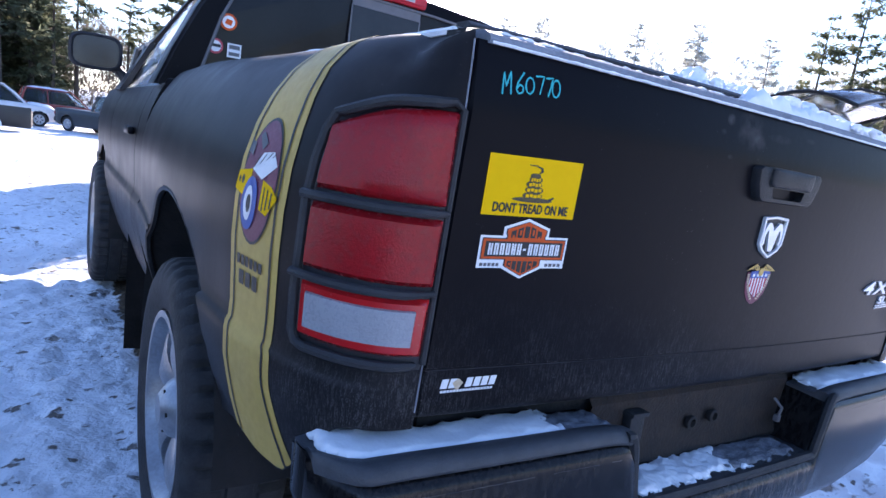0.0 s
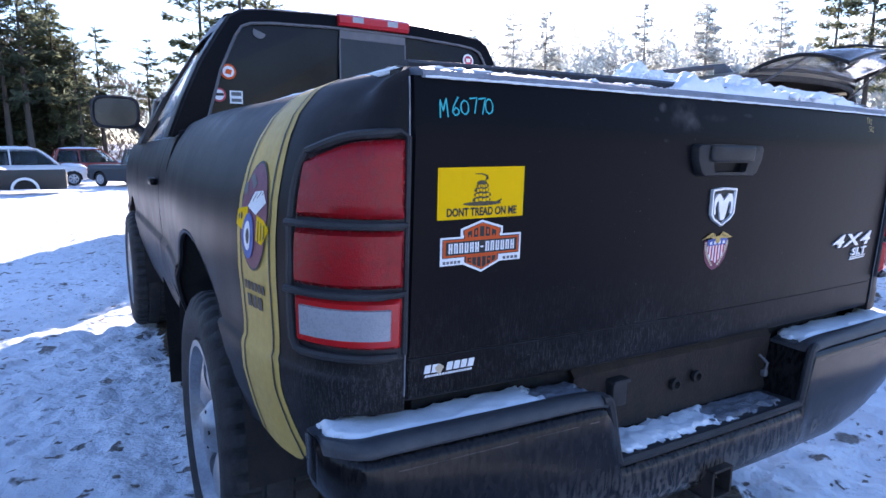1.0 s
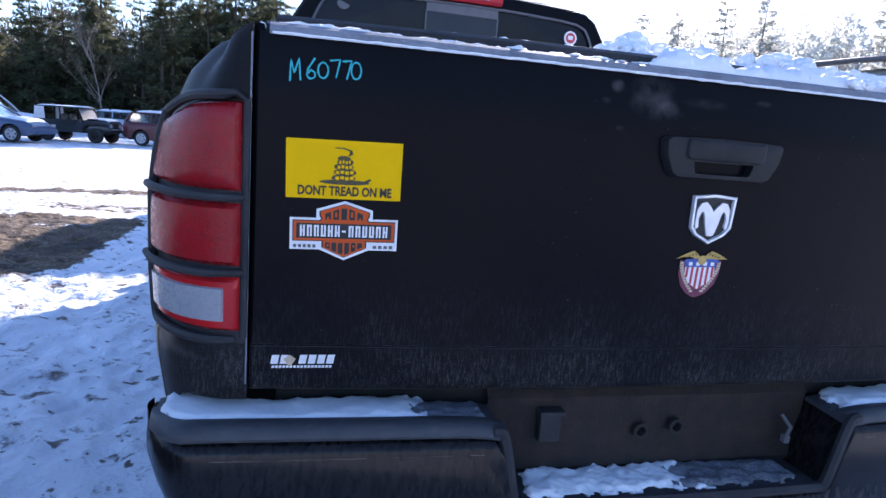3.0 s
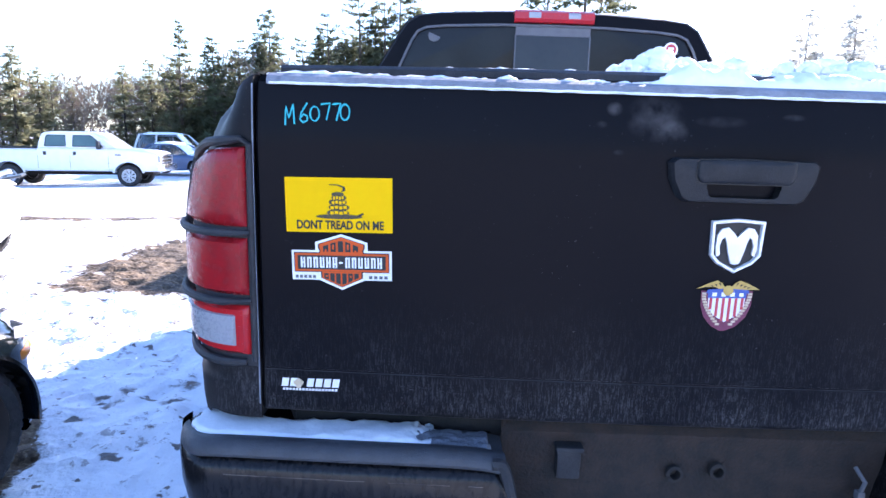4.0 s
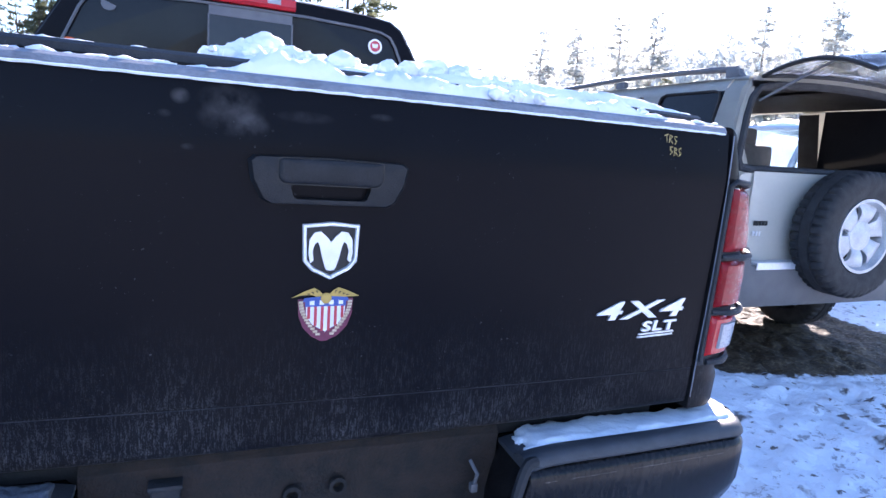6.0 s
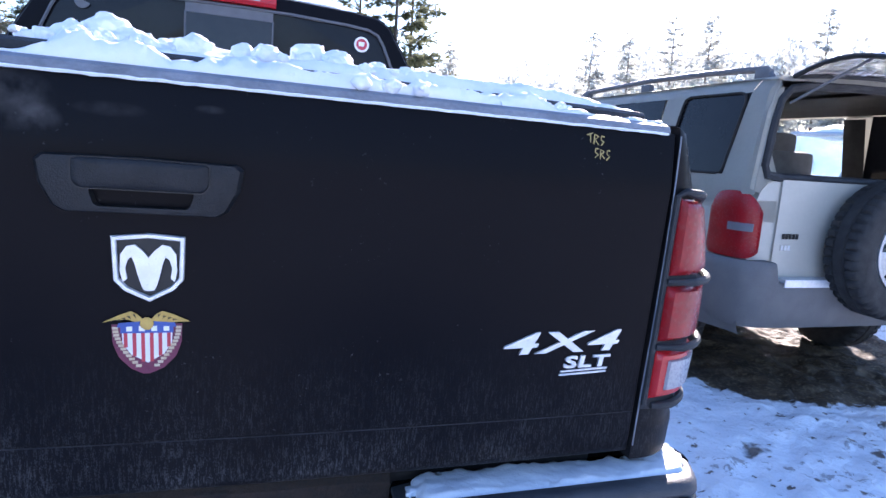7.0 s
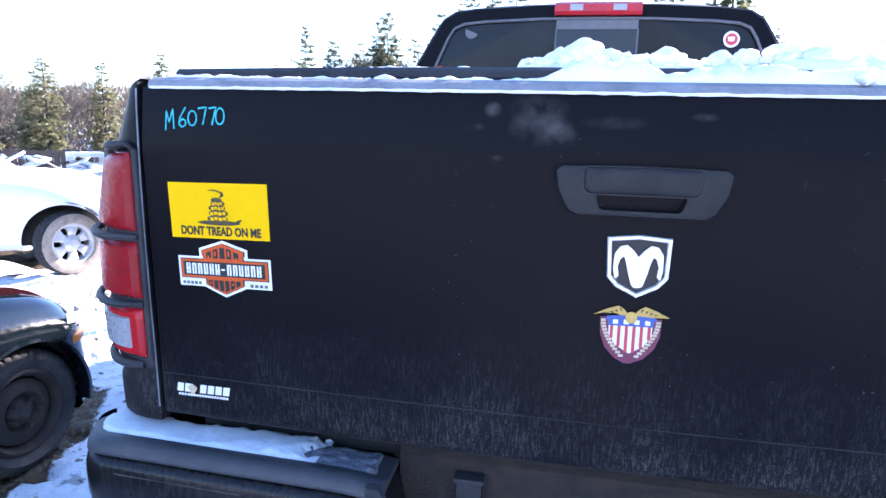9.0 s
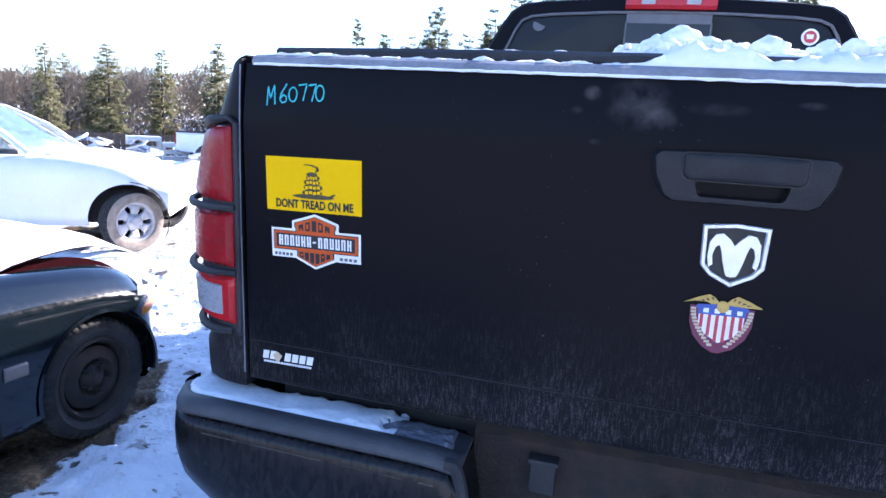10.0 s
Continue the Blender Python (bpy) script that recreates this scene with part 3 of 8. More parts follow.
pts = [Vector((x, gate_y(x, 1.354) - 0.0062, 1.3545 + 0.0012 * noise.noise((x * 40, 0, 0)))) for x in [-0.768 + 0.0128 * k for k in range(121)]]
tube(rimfrost, pts, [0.0022 + 0.0012 * noise.noise((p.x * 55, 3, 0)) for p in pts], 5)
part("frost_edge", rimfrost, SNOW, tailgate, "white frost along the cap's lower edge")

# the handle: bezel with a lever and a dark finger recess
hx, hz = -0.006, 1.2235


def handle_put(u, v, off):
    return gate(hx + u, hz + v, off)


bez = bmesh.new()
outline = [(-0.118, 0.026), (-0.110, 0.033), (0.0, 0.035), (0.110, 0.033), (0.118, 0.026), (0.114, 0.000), (0.100, -0.028), (0.088, -0.035), (-0.088, -0.035), (-0.100, -0.028), (-0.114, 0.000)]
rings = []
for grow, off in ((1.02, -0.001), (1.01, 0.010), (0.97, 0.016), (0.90, 0.017)):
    rings.append([handle_put(u * grow, v * grow, off) for u, v in outline])
inner = [(-0.060, -0.004), (-0.060, -0.003), (0.0, -0.002), (0.060, -0.003), (0.060, -0.004), (0.059, -0.012), (0.055, -0.024), (0.050, -0.027), (-0.050, -0.027), (-0.055, -0.024), (-0.059, -0.012)]
rings.append([handle_put(u, v, 0.016) for u, v in inner])
rings.append([handle_put(u * 0.95, v, -0.02) for u, v in inner])
grid(bez, rings, closed=True)
bez.faces.new([v for v in list(bez.verts)[-len(inner):]])
part("handle_bezel", bez, HANDLE, tailgate, "grey-black plastic handle surround")
def lever_outline(grow):
    """Flat top, straight sides, rounded lower corners."""
    w, t, b, r = 0.0775 + grow, 0.0315 + grow, -0.0045 - grow, 0.012
    pts = [(-w, t - 0.003), (-w + 0.004, t)] + [(w * k, t + 0.0015 * (1 - abs(k))) for k in (-0.5, 0.0, 0.5)] + [(w - 0.004, t), (w, t - 0.003)]
    pts += [(w - r + r * math.cos(a), b + r - r * math.sin(a)) for a in (radians(15 * k) for k in range(7))]
    pts += [(-w + r - r * math.sin(a), b + r - r * math.cos(a)) for a in (radians(15 * k) for k in range(7))]
    return pts


slot = bmesh.new()
slab(slot, lever_outline(0.0016), 0.001, lambda u, v, o: handle_put(u, v, 0.0168 + o))
part("lever_gap", slot, INK, tailgate, "dark gap round the lever", 0)
lev = bmesh.new()
grid(lev, [[handle_put(u * k, 0.0135 + (v - 0.0135) * k, o) for u, v in lever_outline(0.0)] for k, o in ((1.0, 0.012), (1.0, 0.0195), (0.975, 0.0218), (0.9, 0.0232), (0.6, 0.0245), (0.3, 0.025), (0.02, 0.025))], closed=True)
part("handle_lever", lev, HANDLE, tailgate, "worn plastic lever")


# ---- stickers and badges on the tailgate ----
def decal(name, polys, mat, parent, off=0.0012, label="", put=gate_s, thick=0.0008):
    out = []
    for some in ([polys] if len(polys) > 14 else [[p] for p in polys]):
        bm = bmesh.new()
        for poly in some:
            slab(bm, poly, thick, lambda u, v, o: put(u, v, off - thick + o))
        out.append(part(name, bm, mat, parent, label, smooth=0))
        if len(some) > 1:
            out[-1]["kind"] = "stuff"
    return out[0]


def turned(polys, c, deg):
    a = radians(deg)
    return [[(c[0] + u * math.cos(a) - v * math.sin(a), c[1] + u * math.sin(a) + v * math.cos(a)) for u, v in p] for p in polys]


def rect(u0, v0, u1, v1):
    return [(u0, v0), (u1, v0), (u1, v1), (u0, v1)]


def ellipse(c, a, b, n=20, start=0.0, end=360.0):
    return [(c[0] + a * math.cos(radians(start + (end - start) * k / n)), c[1] + b * math.sin(radians(start + (end - start) * k / n))) for k in range(n + (end - start < 360))]


FLAG = (-0.653, 1.162)
flag = decal("flag_sticker", turned([rect(-0.0888, -0.0455, 0.0888, 0.0455)], FLAG, 0.2), YELLOW, tailgate, label="yellow flag sticker with black lettering")
tx = letters("DONT TREAD ON ME", 0.0200, lambda u, v, o: gate_s(FLAG[0] - 0.0705 + u, FLAG[1] - 0.0398 + v, 0.0014 + o), 0.0006, bold=0.0006, width=0.145)
part("lettering", tx, INK, flag, "black capitals", 0)
coil = []
for k, (w, h, y) in enumerate(((0.039, 0.0055, -0.0190), (0.0185, 0.0085, -0.0125), (0.0175, 0.0085, -0.0035), (0.0150, 0.0080, 0.0050), (0.0125, 0.0075, 0.0125), (0.0100, 0.0055, 0.0180))):
    coil.append([(FLAG[0] + u, FLAG[1] + v) for u, v in ellipse((0.0005 - 0.002 * (k % 2), y), w, h * 0.72, 18)])
decal("coil_drawing", coil, COIL_INK, flag, 0.0021, "dark stacked shape")
coil2 = []
for w, y in ((0.0150, -0.0125), (0.0145, -0.0038), (0.0120, 0.0046), (0.0095, 0.0122)):
    for k in range(4):
        u = -w + 2 * w * k / 4
        coil2.append([(FLAG[0] + a, FLAG[1] + b) for a, b in rect(u + 0.0008, y - 0.0028 + 0.0010 * (k % 2), u + 0.5 * w - 0.0010, y + 0.0022 + 0.0008 * (k % 2))])
decal("coil_patches", coil2, YELLOW, flag, 0.0027)
wisp = [[(FLAG[0] + u, FLAG[1] + v) for u, v in p] for p in ([(0.004, 0.021), (0.012, 0.025), (0.010, 0.031), (-0.002, 0.0345), (-0.016, 0.0345), (-0.015, 0.033), (-0.002, 0.0325), (0.007, 0.029), (0.007, 0.026)], [(0.034, -0.019), (0.042, -0.014), (0.040, -0.012), (0.031, -0.016)])]
decal("coil_wisp", wisp, INK, flag, 0.0021)

# shield-and-bar club sticker in orange, black and white, with bars for its words
CLUB = (-0.650, 1.063)


def on_club(polys):
    return turned(polys, CLUB, 0.3)


upper = [(-0.044, 0.0215), (0.044, 0.0215), (0.044, 0.0365), (0.0, 0.0505), (-0.044, 0.0365)]
lower = [(-0.041, -0.0275), (0.0, -0.0455), (0.041, -0.0275)]
club = decal("club_sticker", on_club([rect(-0.0845, -0.0285, 0.0845, 0.0225)]), WHITE_VINYL, tailgate, label="orange and white shield-and-bar club sticker")
decal("shield_top", on_club([upper]), WHITE_VINYL, club)
decal("shield_point", on_club([lower]), WHITE_VINYL, club)


def shrunk(poly, k, c):
    return [(c[0] + (u - c[0]) * k, c[1] + (v - c[1]) * k) for u, v in poly]


top_in = [(-0.0395, 0.0155), (0.0395, 0.0155), (0.0370, 0.0225), (0.0395, 0.0265), (0.0395, 0.0335), (0.0, 0.0462), (-0.0395, 0.0335), (-0.0395, 0.0265), (-0.0370, 0.0225)]
low_in = [(-0.0355, -0.0130), (-0.0355, -0.0250), (0.0, -0.0412), (0.0355, -0.0250), (0.0355, -0.0130)]
decal("dark_border", on_club([top_in, low_in, rect(-0.0805, -0.0150, 0.0805, 0.0190)]), INK, club, 0.0018)
decal("orange_field", on_club([shrunk(top_in, 0.94, (0, 0.030)), shrunk(low_in, 0.93, (0, -0.024)), rect(-0.0790, -0.0135, 0.0790, 0.0175)]), ORANGE, club, 0.0024, "orange panels")
decal("black_bar", on_club([rect(-0.0745, -0.0100, 0.0745, 0.0140)]), INK, club, 0.0030)
words = [rect(-0.069 + 0.0108 * k + d, -0.0070, -0.069 + 0.0108 * k + d + w, 0.0112) for k in range(13) if k != 6 for d, w in ((0.0, 0.0030), (0.0048, 0.0028))] + [rect(-0.0040, 0.0005, 0.0020, 0.0035)]
words += [rect(-0.069 + 0.0108 * k + 0.002, v, -0.069 + 0.0108 * k + 0.006, v + 0.0030) for k, v in ((0, 0.0005), (1, 0.0082), (2, 0.0082), (3, -0.0070), (4, 0.0), (5, -0.002), (7, 0.0082), (8, 0.0082), (9, -0.0070), (10, -0.0070), (11, 0.0082), (12, 0.0005))]
decal("letter_bar", on_club(words), WHITE_VINYL, club, 0.0036)
small = [[(u + 0.0012 * q, v) for u, v, q in ((u0, 0.0205, 0), (u0 + 0.0088, 0.0205, 0), (u0 + 0.0088, t1, 0), (u0, t0, 0))] for u0, t0, t1 in ((-0.0305, 0.0300, 0.0330), (-0.0180, 0.0345, 0.0375), (-0.0055, 0.0390, 0.0390), (0.0068, 0.0385, 0.0350), (0.0195, 0.0335, 0.0300))]
small += [[(u0, -0.0165), (u0 + 0.0076, -0.0165), (u0 + 0.0076, t1), (u0, t0)] for u0, t0, t1 in ((-0.0300, -0.0245, -0.0275), (-0.0198, -0.0290, -0.0325), (-0.0098, -0.0335, -0.0360), (0.0006, -0.0365, -0.0335), (0.0108, -0.0325, -0.0290), (0.0210, -0.0275, -0.0240))]
decal("small_letter_bar", on_club(small), INK, club, 0.0030)
decal("small_letter_slot", on_club([rect(u0 + 0.0028, v0, u0 + 0.0058, v1) for u0, v0, v1 in ((-0.0180, 0.0245, 0.0325), (0.0068, 0.0245, 0.0335), (-0.0305, 0.0205, 0.0245), (0.0195, 0.0205, 0.0235), (-0.0300, -0.0230, -0.0195), (0.0108, -0.0235, -0.0205))]), ORANGE, club, 0.0035)
decal("pale_letter_bar", on_club([rect(-0.079 + 0.0074 * k, -0.0255, -0.079 + 0.0074 * k + 0.0048, -0.0205) for k in range(5)] + [rect(0.046 + 0.0086 * k, -0.0255, 0.046 + 0.0086 * k + 0.0056, -0.0205) for k in range(4)]), TRIM_GREY, club, 0.0020)

# the dealer's chrome lettering, one letter worn to a pale blot: bars
DEAL = (-0.762, 0.838)
lean = 0.16
dealer_bars = []
for k in range(7):
    u = 0.0150 * k
    if k != 2:
        w = 0.0118
        dealer_bars.append([(DEAL[0] + u, DEAL[1]), (DEAL[0] + u + w, DEAL[1]), (DEAL[0] + u + w + 0.003, DEAL[1] + 0.0155), (DEAL[0] + u + 0.003, DEAL[1] + 0.0155)])
dealer = thing("dealer_badge", "", "")
dealer.parent = tailgate
dealer["label"] = "white dealer lettering with one worn blot"
decal("letter_bar", dealer_bars, WHITE_VINYL, dealer, 0.002)
decal("small_bars", [[(DEAL[0] + 0.002 + 0.0058 * k, DEAL[1] - 0.0075), (DEAL[0] + 0.0062 + 0.0058 * k, DEAL[1] - 0.0075), (DEAL[0] + 0.007 + 0.0058 * k, DEAL[1] - 0.0035), (DEAL[0] + 0.0028 + 0.0058 * k, DEAL[1] - 0.0035)] for k in range(17)], WHITE_VINYL, dealer, 0.0015)
decal("worn_blot", [[(DEAL[0] + 0.031 + 0.0085 * math.cos(a) * (1 + 0.25 * math.sin(3 * a)), DEAL[1] + 0.006 + 0.0085 * math.sin(a) * (1 + 0.2 * math.cos(4 * a))) for a in (2 * math.pi * k / 14 for k in range(14))]], CREAM, dealer, 0.0024)

# grille-shield badge: silver rim and a plain horned shape
shield = [(-0.044, 0.040), (0.0, 0.044), (0.044, 0.040), (0.042, -0.018), (0.030, -0.032), (0.0, -0.0475), (-0.030, -0.032), (-0.042, -0.018)]
SH = (0.0, 1.109)
rim_bm = bmesh.new()
grid(rim_bm, [[gate_s(SH[0] + u * k, SH[1] + v * k, o) for u, v in shield] for k, o in ((1.0, 0.0), (1.0, 0.005), (0.97, 0.007), (0.88, 0.007), (0.855, 0.005), (0.85, 0.001))], closed=True)
badge = part("shield_badge", rim_bm, BADGE, tailgate, "silver shield badge")
decal("dark_field", [[(SH[0] + u * 0.86, SH[1] + v * 0.86) for u, v in shield]], INK, badge, 0.0015)
horn = [(-0.006, 0.020), (-0.016, 0.029), (-0.026, 0.027), (-0.033, 0.016), (-0.034, -0.006), (-0.031, -0.020), (-0.026, -0.016), (-0.028, -0.002), (-0.025, 0.009), (-0.020, 0.013), (-0.0165, 0.004), (-0.0135, -0.010), (-0.0085, -0.027), (-0.006, -0.0315), (0.0, -0.0325)]
emblem = [(u, v) for u, v in horn] + [(-u, v) for u, v in horn[-2::-1]] + [(0.0, 0.012)]
decal("horned_shape", [[(SH[0] + u, SH[1] + v) for u, v in emblem]], BADGE, badge, 0.006, "plain silver shape", thick=0.005)

# eagle-and-stripes club shield, plain shapes in its colours
GS = (-0.004, 1.010)
gs = decal("striped_shield_sticker", [[(GS[0] + u, GS[1] + v) for u, v in ((-0.043, 0.020), (0.043, 0.020), (0.042, -0.006), (0.035, -0.026), (0.020, -0.042), (0.002, -0.050), (-0.001, -0.045), (-0.006, -0.050), (-0.021, -0.042), (-0.035, -0.026), (-0.042, -0.006))]], MAROON, tailgate, 0.0012, "small striped shield sticker with gold wings")
decal("white_field", [[(GS[0] + u, GS[1] + v) for u, v in ((-0.031, 0.020), (0.031, 0.020), (0.030, -0.006), (0.020, -0.022), (0.0, -0.034), (-0.020, -0.022), (-0.030, -0.006))]], WHITE_VINYL, gs, 0.0020)
stripes = []
for k in range(6):
    u = -0.0285 + 0.0105 * k
    v0 = -0.034 + 0.029 * (abs(u + 0.0022) / 0.031) ** 1.6
    stripes.append([(GS[0] + u, GS[1] + 0.008), (GS[0] + u + 0.0045, GS[1] + 0.008), (GS[0] + u + 0.0045, GS[1] + v0), (GS[0] + u, GS[1] + v0)])
decal("red_stripe", stripes, RED_VINYL, gs, 0.0027)
decal("blue_band", [[(GS[0] + u, GS[1] + v) for u, v in rect(-0.032, 0.008, 0.032, 0.021)]], BLUE_VINYL, gs, 0.0027)
decal("white_bar", [[(GS[0] + u, GS[1] + v) for u, v in rect(-0.025 + 0.0150 * k, 0.0108, -0.025 + 0.0150 * k + 0.0070, 0.0178)] for k in range(4)], WHITE_VINYL, gs, 0.0033)
decal("edge_lettering", [[(GS[0] + sx * (0.0385 - 0.032 * f ** 1.8) + du, GS[1] + 0.015 - 0.058 * f + dv) for du, dv in ((-0.0034, -0.0018), (0.0034, -0.0018), (0.0034, 0.0018), (-0.0034, 0.0018))] for sx in (-1, 1) for f in [k / 12 for k in range(12)]], CREAM, gs, 0.0020)
wings = [[(GS[0] + sx * u, GS[1] + v) for u, v in ((0.004, 0.026), (0.011, 0.034), (0.019, 0.0385), (0.034, 0.033), (0.053, 0.0235), (0.038, 0.0270), (0.022, 0.0270), (0.012, 0.0225))] for sx in (-1, 1)]
decal("gold_wing", wings, GOLD, gs, 0.0034)
decal("ribbon", [[(GS[0] + sx * u, GS[1] + v) for u, v in ((0.008, 0.0245), (0.034, 0.0225), (0.036, 0.0165), (0.010, 0.0185))] for sx in (-1, 1)], BLUE_VINYL, gs, 0.0040)
decal("body_shape", [[(GS[0] + u, GS[1] + v) for u, v in ellipse((0.0, 0.0215), 0.0085, 0.009, 10)]], GOLD, gs, 0.0046)
decal("feather_line", [[(GS[0] + sx * (0.014 + 0.006 * k), GS[1] + 0.0345 - 0.0022 * k), (GS[0] + sx * (0.017 + 0.007 * k), GS[1] + 0.0345 - 0.0026 * k), (GS[0] + sx * (0.013 + 0.006 * k), GS[1] + 0.0290 - 0.0012 * k)] for sx in (-1, 1) for k in range(4)], COIL_INK, gs, 0.0040)

# drive badge
four = letters("4X4", 0.075, lambda u, v, o: gate_s(0.508 + u + 0.35 * v, 0.966 + v * 0.66, o), 0.004, bold=0.0016, spacing=1.12, width=0.212)
part("drive_badge", four, BADGE, tailgate, "silver raised 4X4 badge", 0)
slt = letters("SLT", 0.030, lambda u, v, o: gate_s(0.626 + u + 0.15 * v, 0.937 + v * 0.95, o), 0.004, bold=0.0010, spacing=1.08, width=0.086)
part("trim_badge", slt, BADGE, tailgate, "silver raised trim letters", 0)
decal("badge_line", [[(0.622, 0.9290), (0.711, 0.9310), (0.712, 0.9340), (0.623, 0.9320)], [(0.620, 0.9230), (0.709, 0.9250), (0.710, 0.9280), (0.621, 0.9260)]], BADGE, tailgate, 0.003, thick=0.003)


def stroke(bm, pts, r, put):
    """A brushed line over a surface, of uneven width."""
    out = []
    for (a, b), (c, d) in zip(pts, pts[1:]):
        n = max(2, int(math.hypot(c - a, d - b) / 0.004))
        out += [(a + (c - a) * k / n, b + (d - b) * k / n) for k in range(n)]
    out.append(pts[-1])
    left, right = [], []
    for k, (u, v) in enumerate(out):
        p, q = out[max(k - 1, 0)], out[min(k + 1, len(out) - 1)]
        d = math.hypot(q[0] - p[0], q[1] - p[1]) or 1
        w = r * (0.8 + 0.4 * noise.noise((u * 180, v * 180, 3)))
        nx, ny = -(q[1] - p[1]) / d * w, (q[0] - p[0]) / d * w
        left.append(put(u + nx, v + ny, 0.0012))
        right.append(put(u - nx, v - ny, 0.0012))
    grid(bm, [left, right])


def ring_pts(c, a, b, n=14, start=80):
    return [(c[0] + a * math.cos(radians(start + 360 * k / n)), c[1] + b * math.sin(radians(start + 360 * k / n))) for k in range(n + 1)]


YARD = (-0.738, 1.290)
mk = bmesh.new()
for line in ([(0, 0), (0.001, 0.031), (0.006, 0.012), (0.013, 0.034), (0.015, 0.002)], [(0.036, 0.036), (0.026, 0.020), (0.024, 0.010), (0.029, 0.005), (0.036, 0.008), (0.036, 0.015), (0.030, 0.018), (0.025, 0.012)],
             ring_pts((0.048, 0.019), 0.0075, 0.0115), [(0.058, 0.034), (0.073, 0.036), (0.067, 0.009)], [(0.076, 0.034), (0.090, 0.036), (0.083, 0.008)], ring_pts((0.097, 0.022), 0.0075, 0.0125)):
    stroke(mk, [(u, v) for u, v in line], 0.0016, lambda u, v, o: gate_s(YARD[0] + u, YARD[1] + v, o))
part("yard_number", mk, TEAL, tailgate, "teal hand-painted yard number M60770", 0)
mk = bmesh.new()
for line in ([(0, 0.014), (0.011, 0.018)], [(0.006, 0.016), (0.007, 0.003)], [(0.013, 0.001), (0.014, 0.016), (0.021, 0.013), (0.015, 0.008), (0.022, 0.0)], [(0.032, 0.013), (0.026, 0.014), (0.026, 0.008), (0.031, 0.005), (0.026, -0.001)],
             [(0.022, -0.006), (0.016, -0.006), (0.017, -0.012), (0.022, -0.015), (0.016, -0.020)], [(0.026, -0.022), (0.026, -0.007), (0.033, -0.010), (0.027, -0.014), (0.034, -0.021)], [(0.043, -0.008), (0.038, -0.008), (0.038, -0.014), (0.043, -0.017), (0.037, -0.023)]):
    stroke(mk, line, 0.0010, lambda u, v, o: gate_s(0.622 + u, 1.306 + v, o))
part("paint_scrawl", mk, PAINT_YELLOW, tailgate, "small yellow paint-pen scrawl", 0)


# ---- bed sides with tail lamps ----
PLAN = [(0.7945, 0.020), (0.830, 0.020), (0.868, 0.032), (0.905, 0.062), (0.932, 0.105), (0.952, 0.160), (0.978, 0.26), (1.000, 0.42), (1.012, 0.62), (1.018, 0.80), (1.020, 1.0), (1.018, 1.2), (1.005, 1.45), (0.990, 1.70), (0.980, 1.925)]
ARC = [0.0]
for (a, b), (c, d) in zip(PLAN, PLAN[1:]):
    ARC.append(ARC[-1] + math.hypot(c - a, d - b))
INSET = [(0.42, 0.13), (0.52, 0.085), (0.60, 0.05), (0.70, 0.018), (0.78, 0.002), (0.832, 0.0), (0.846, 0.011), (0.88, 0.012), (1.0, 0.003), (1.07, 0.004), (1.14, 0.014), (1.20, 0.033), (1.26, 0.060), (1.31, 0.090), (1.345, 0.115), (1.362, 0.138), (1.368, 0.160)]

SHOULDER = [(1.25, 0.0), (1.30, 0.004), (1.345, 0.024), (1.368, 0.048)]
DROP = [(-0.05, 0.0), (0.005, 0.0), (0.035, 0.020), (0.075, 0.038), (0.11, 0.034), (0.15, 0.012), (0.20, 0.0), (0.26, 0.0), (0.40, 0.0)]


def plan_at(s):
    def read(k):
        t = [(a, p[k]) for a, p in zip(ARC, PLAN)]
        return sum(lerp_table(t, s + d * min(1.0, max(s, 0.0) / 0.02)) for d in (-0.02, -0.01, 0, 0.01, 0.02)) / 5
    return read(0), read(1)


def side_skin(s, z, off=0.0, sign=-1):
    """A place on the bed side: s runs from the tailgate round the corner and forward."""
    x, y = plan_at(s)
    x2, y2 = plan_at(s + 0.01)
    x1, y1 = plan_at(max(s - 0.01, -0.005))
    d = math.hypot(x2 - x1, y2 - y1)
    nx, ny = (y2 - y1) / d, -(x2 - x1) / d
    k = 0.10 + 0.50 * smoothstep(0.0, 0.15, s) + 0.40 * smoothstep(0.22, 0.6, s)
    inset = lerp_table(INSET, z) * k - off
    if z > 1.262:
        z = 1.262 + (z - 1.262) * (0.106 - soft_table(DROP, min(max(s, -0.02), 0.39))) / 0.106
    inset += lerp_table(SHOULDER, z) * smoothstep(0.0, 0.10, s) * (1 - smoothstep(0.7, 1.6, s))
    y -= 0.056 * (z - 1.15) * (1 - smoothstep(0.1, 0.5, y))
    return Vector((sign * (x - nx * inset), y - ny * inset, z))


BED_Z = [0.46, 0.50, 0.54, 0.58, 0.62, 0.66, 0.70, 0.74, 0.78, 0.815, 0.832, 0.840, 0.846, 0.87] + [0.90 + 0.03 * k for k in range(11)] + [1.225, 1.25, 1.275, 1.30, 1.32, 1.335, 1.348, 1.357, 1.363, 1.368]
ARCH = (1.0, 0.455, 0.550)
S_END = ARC[-1]


def low_edge(s):
    """Height of the bed side's lower edge."""
    return 0.772 - 0.137 * smoothstep(0.10, 0.26, s) + 0.02 * smoothstep(0.3, 0.6, s) - 0.15 * smoothstep(1.45, 1.62, s)


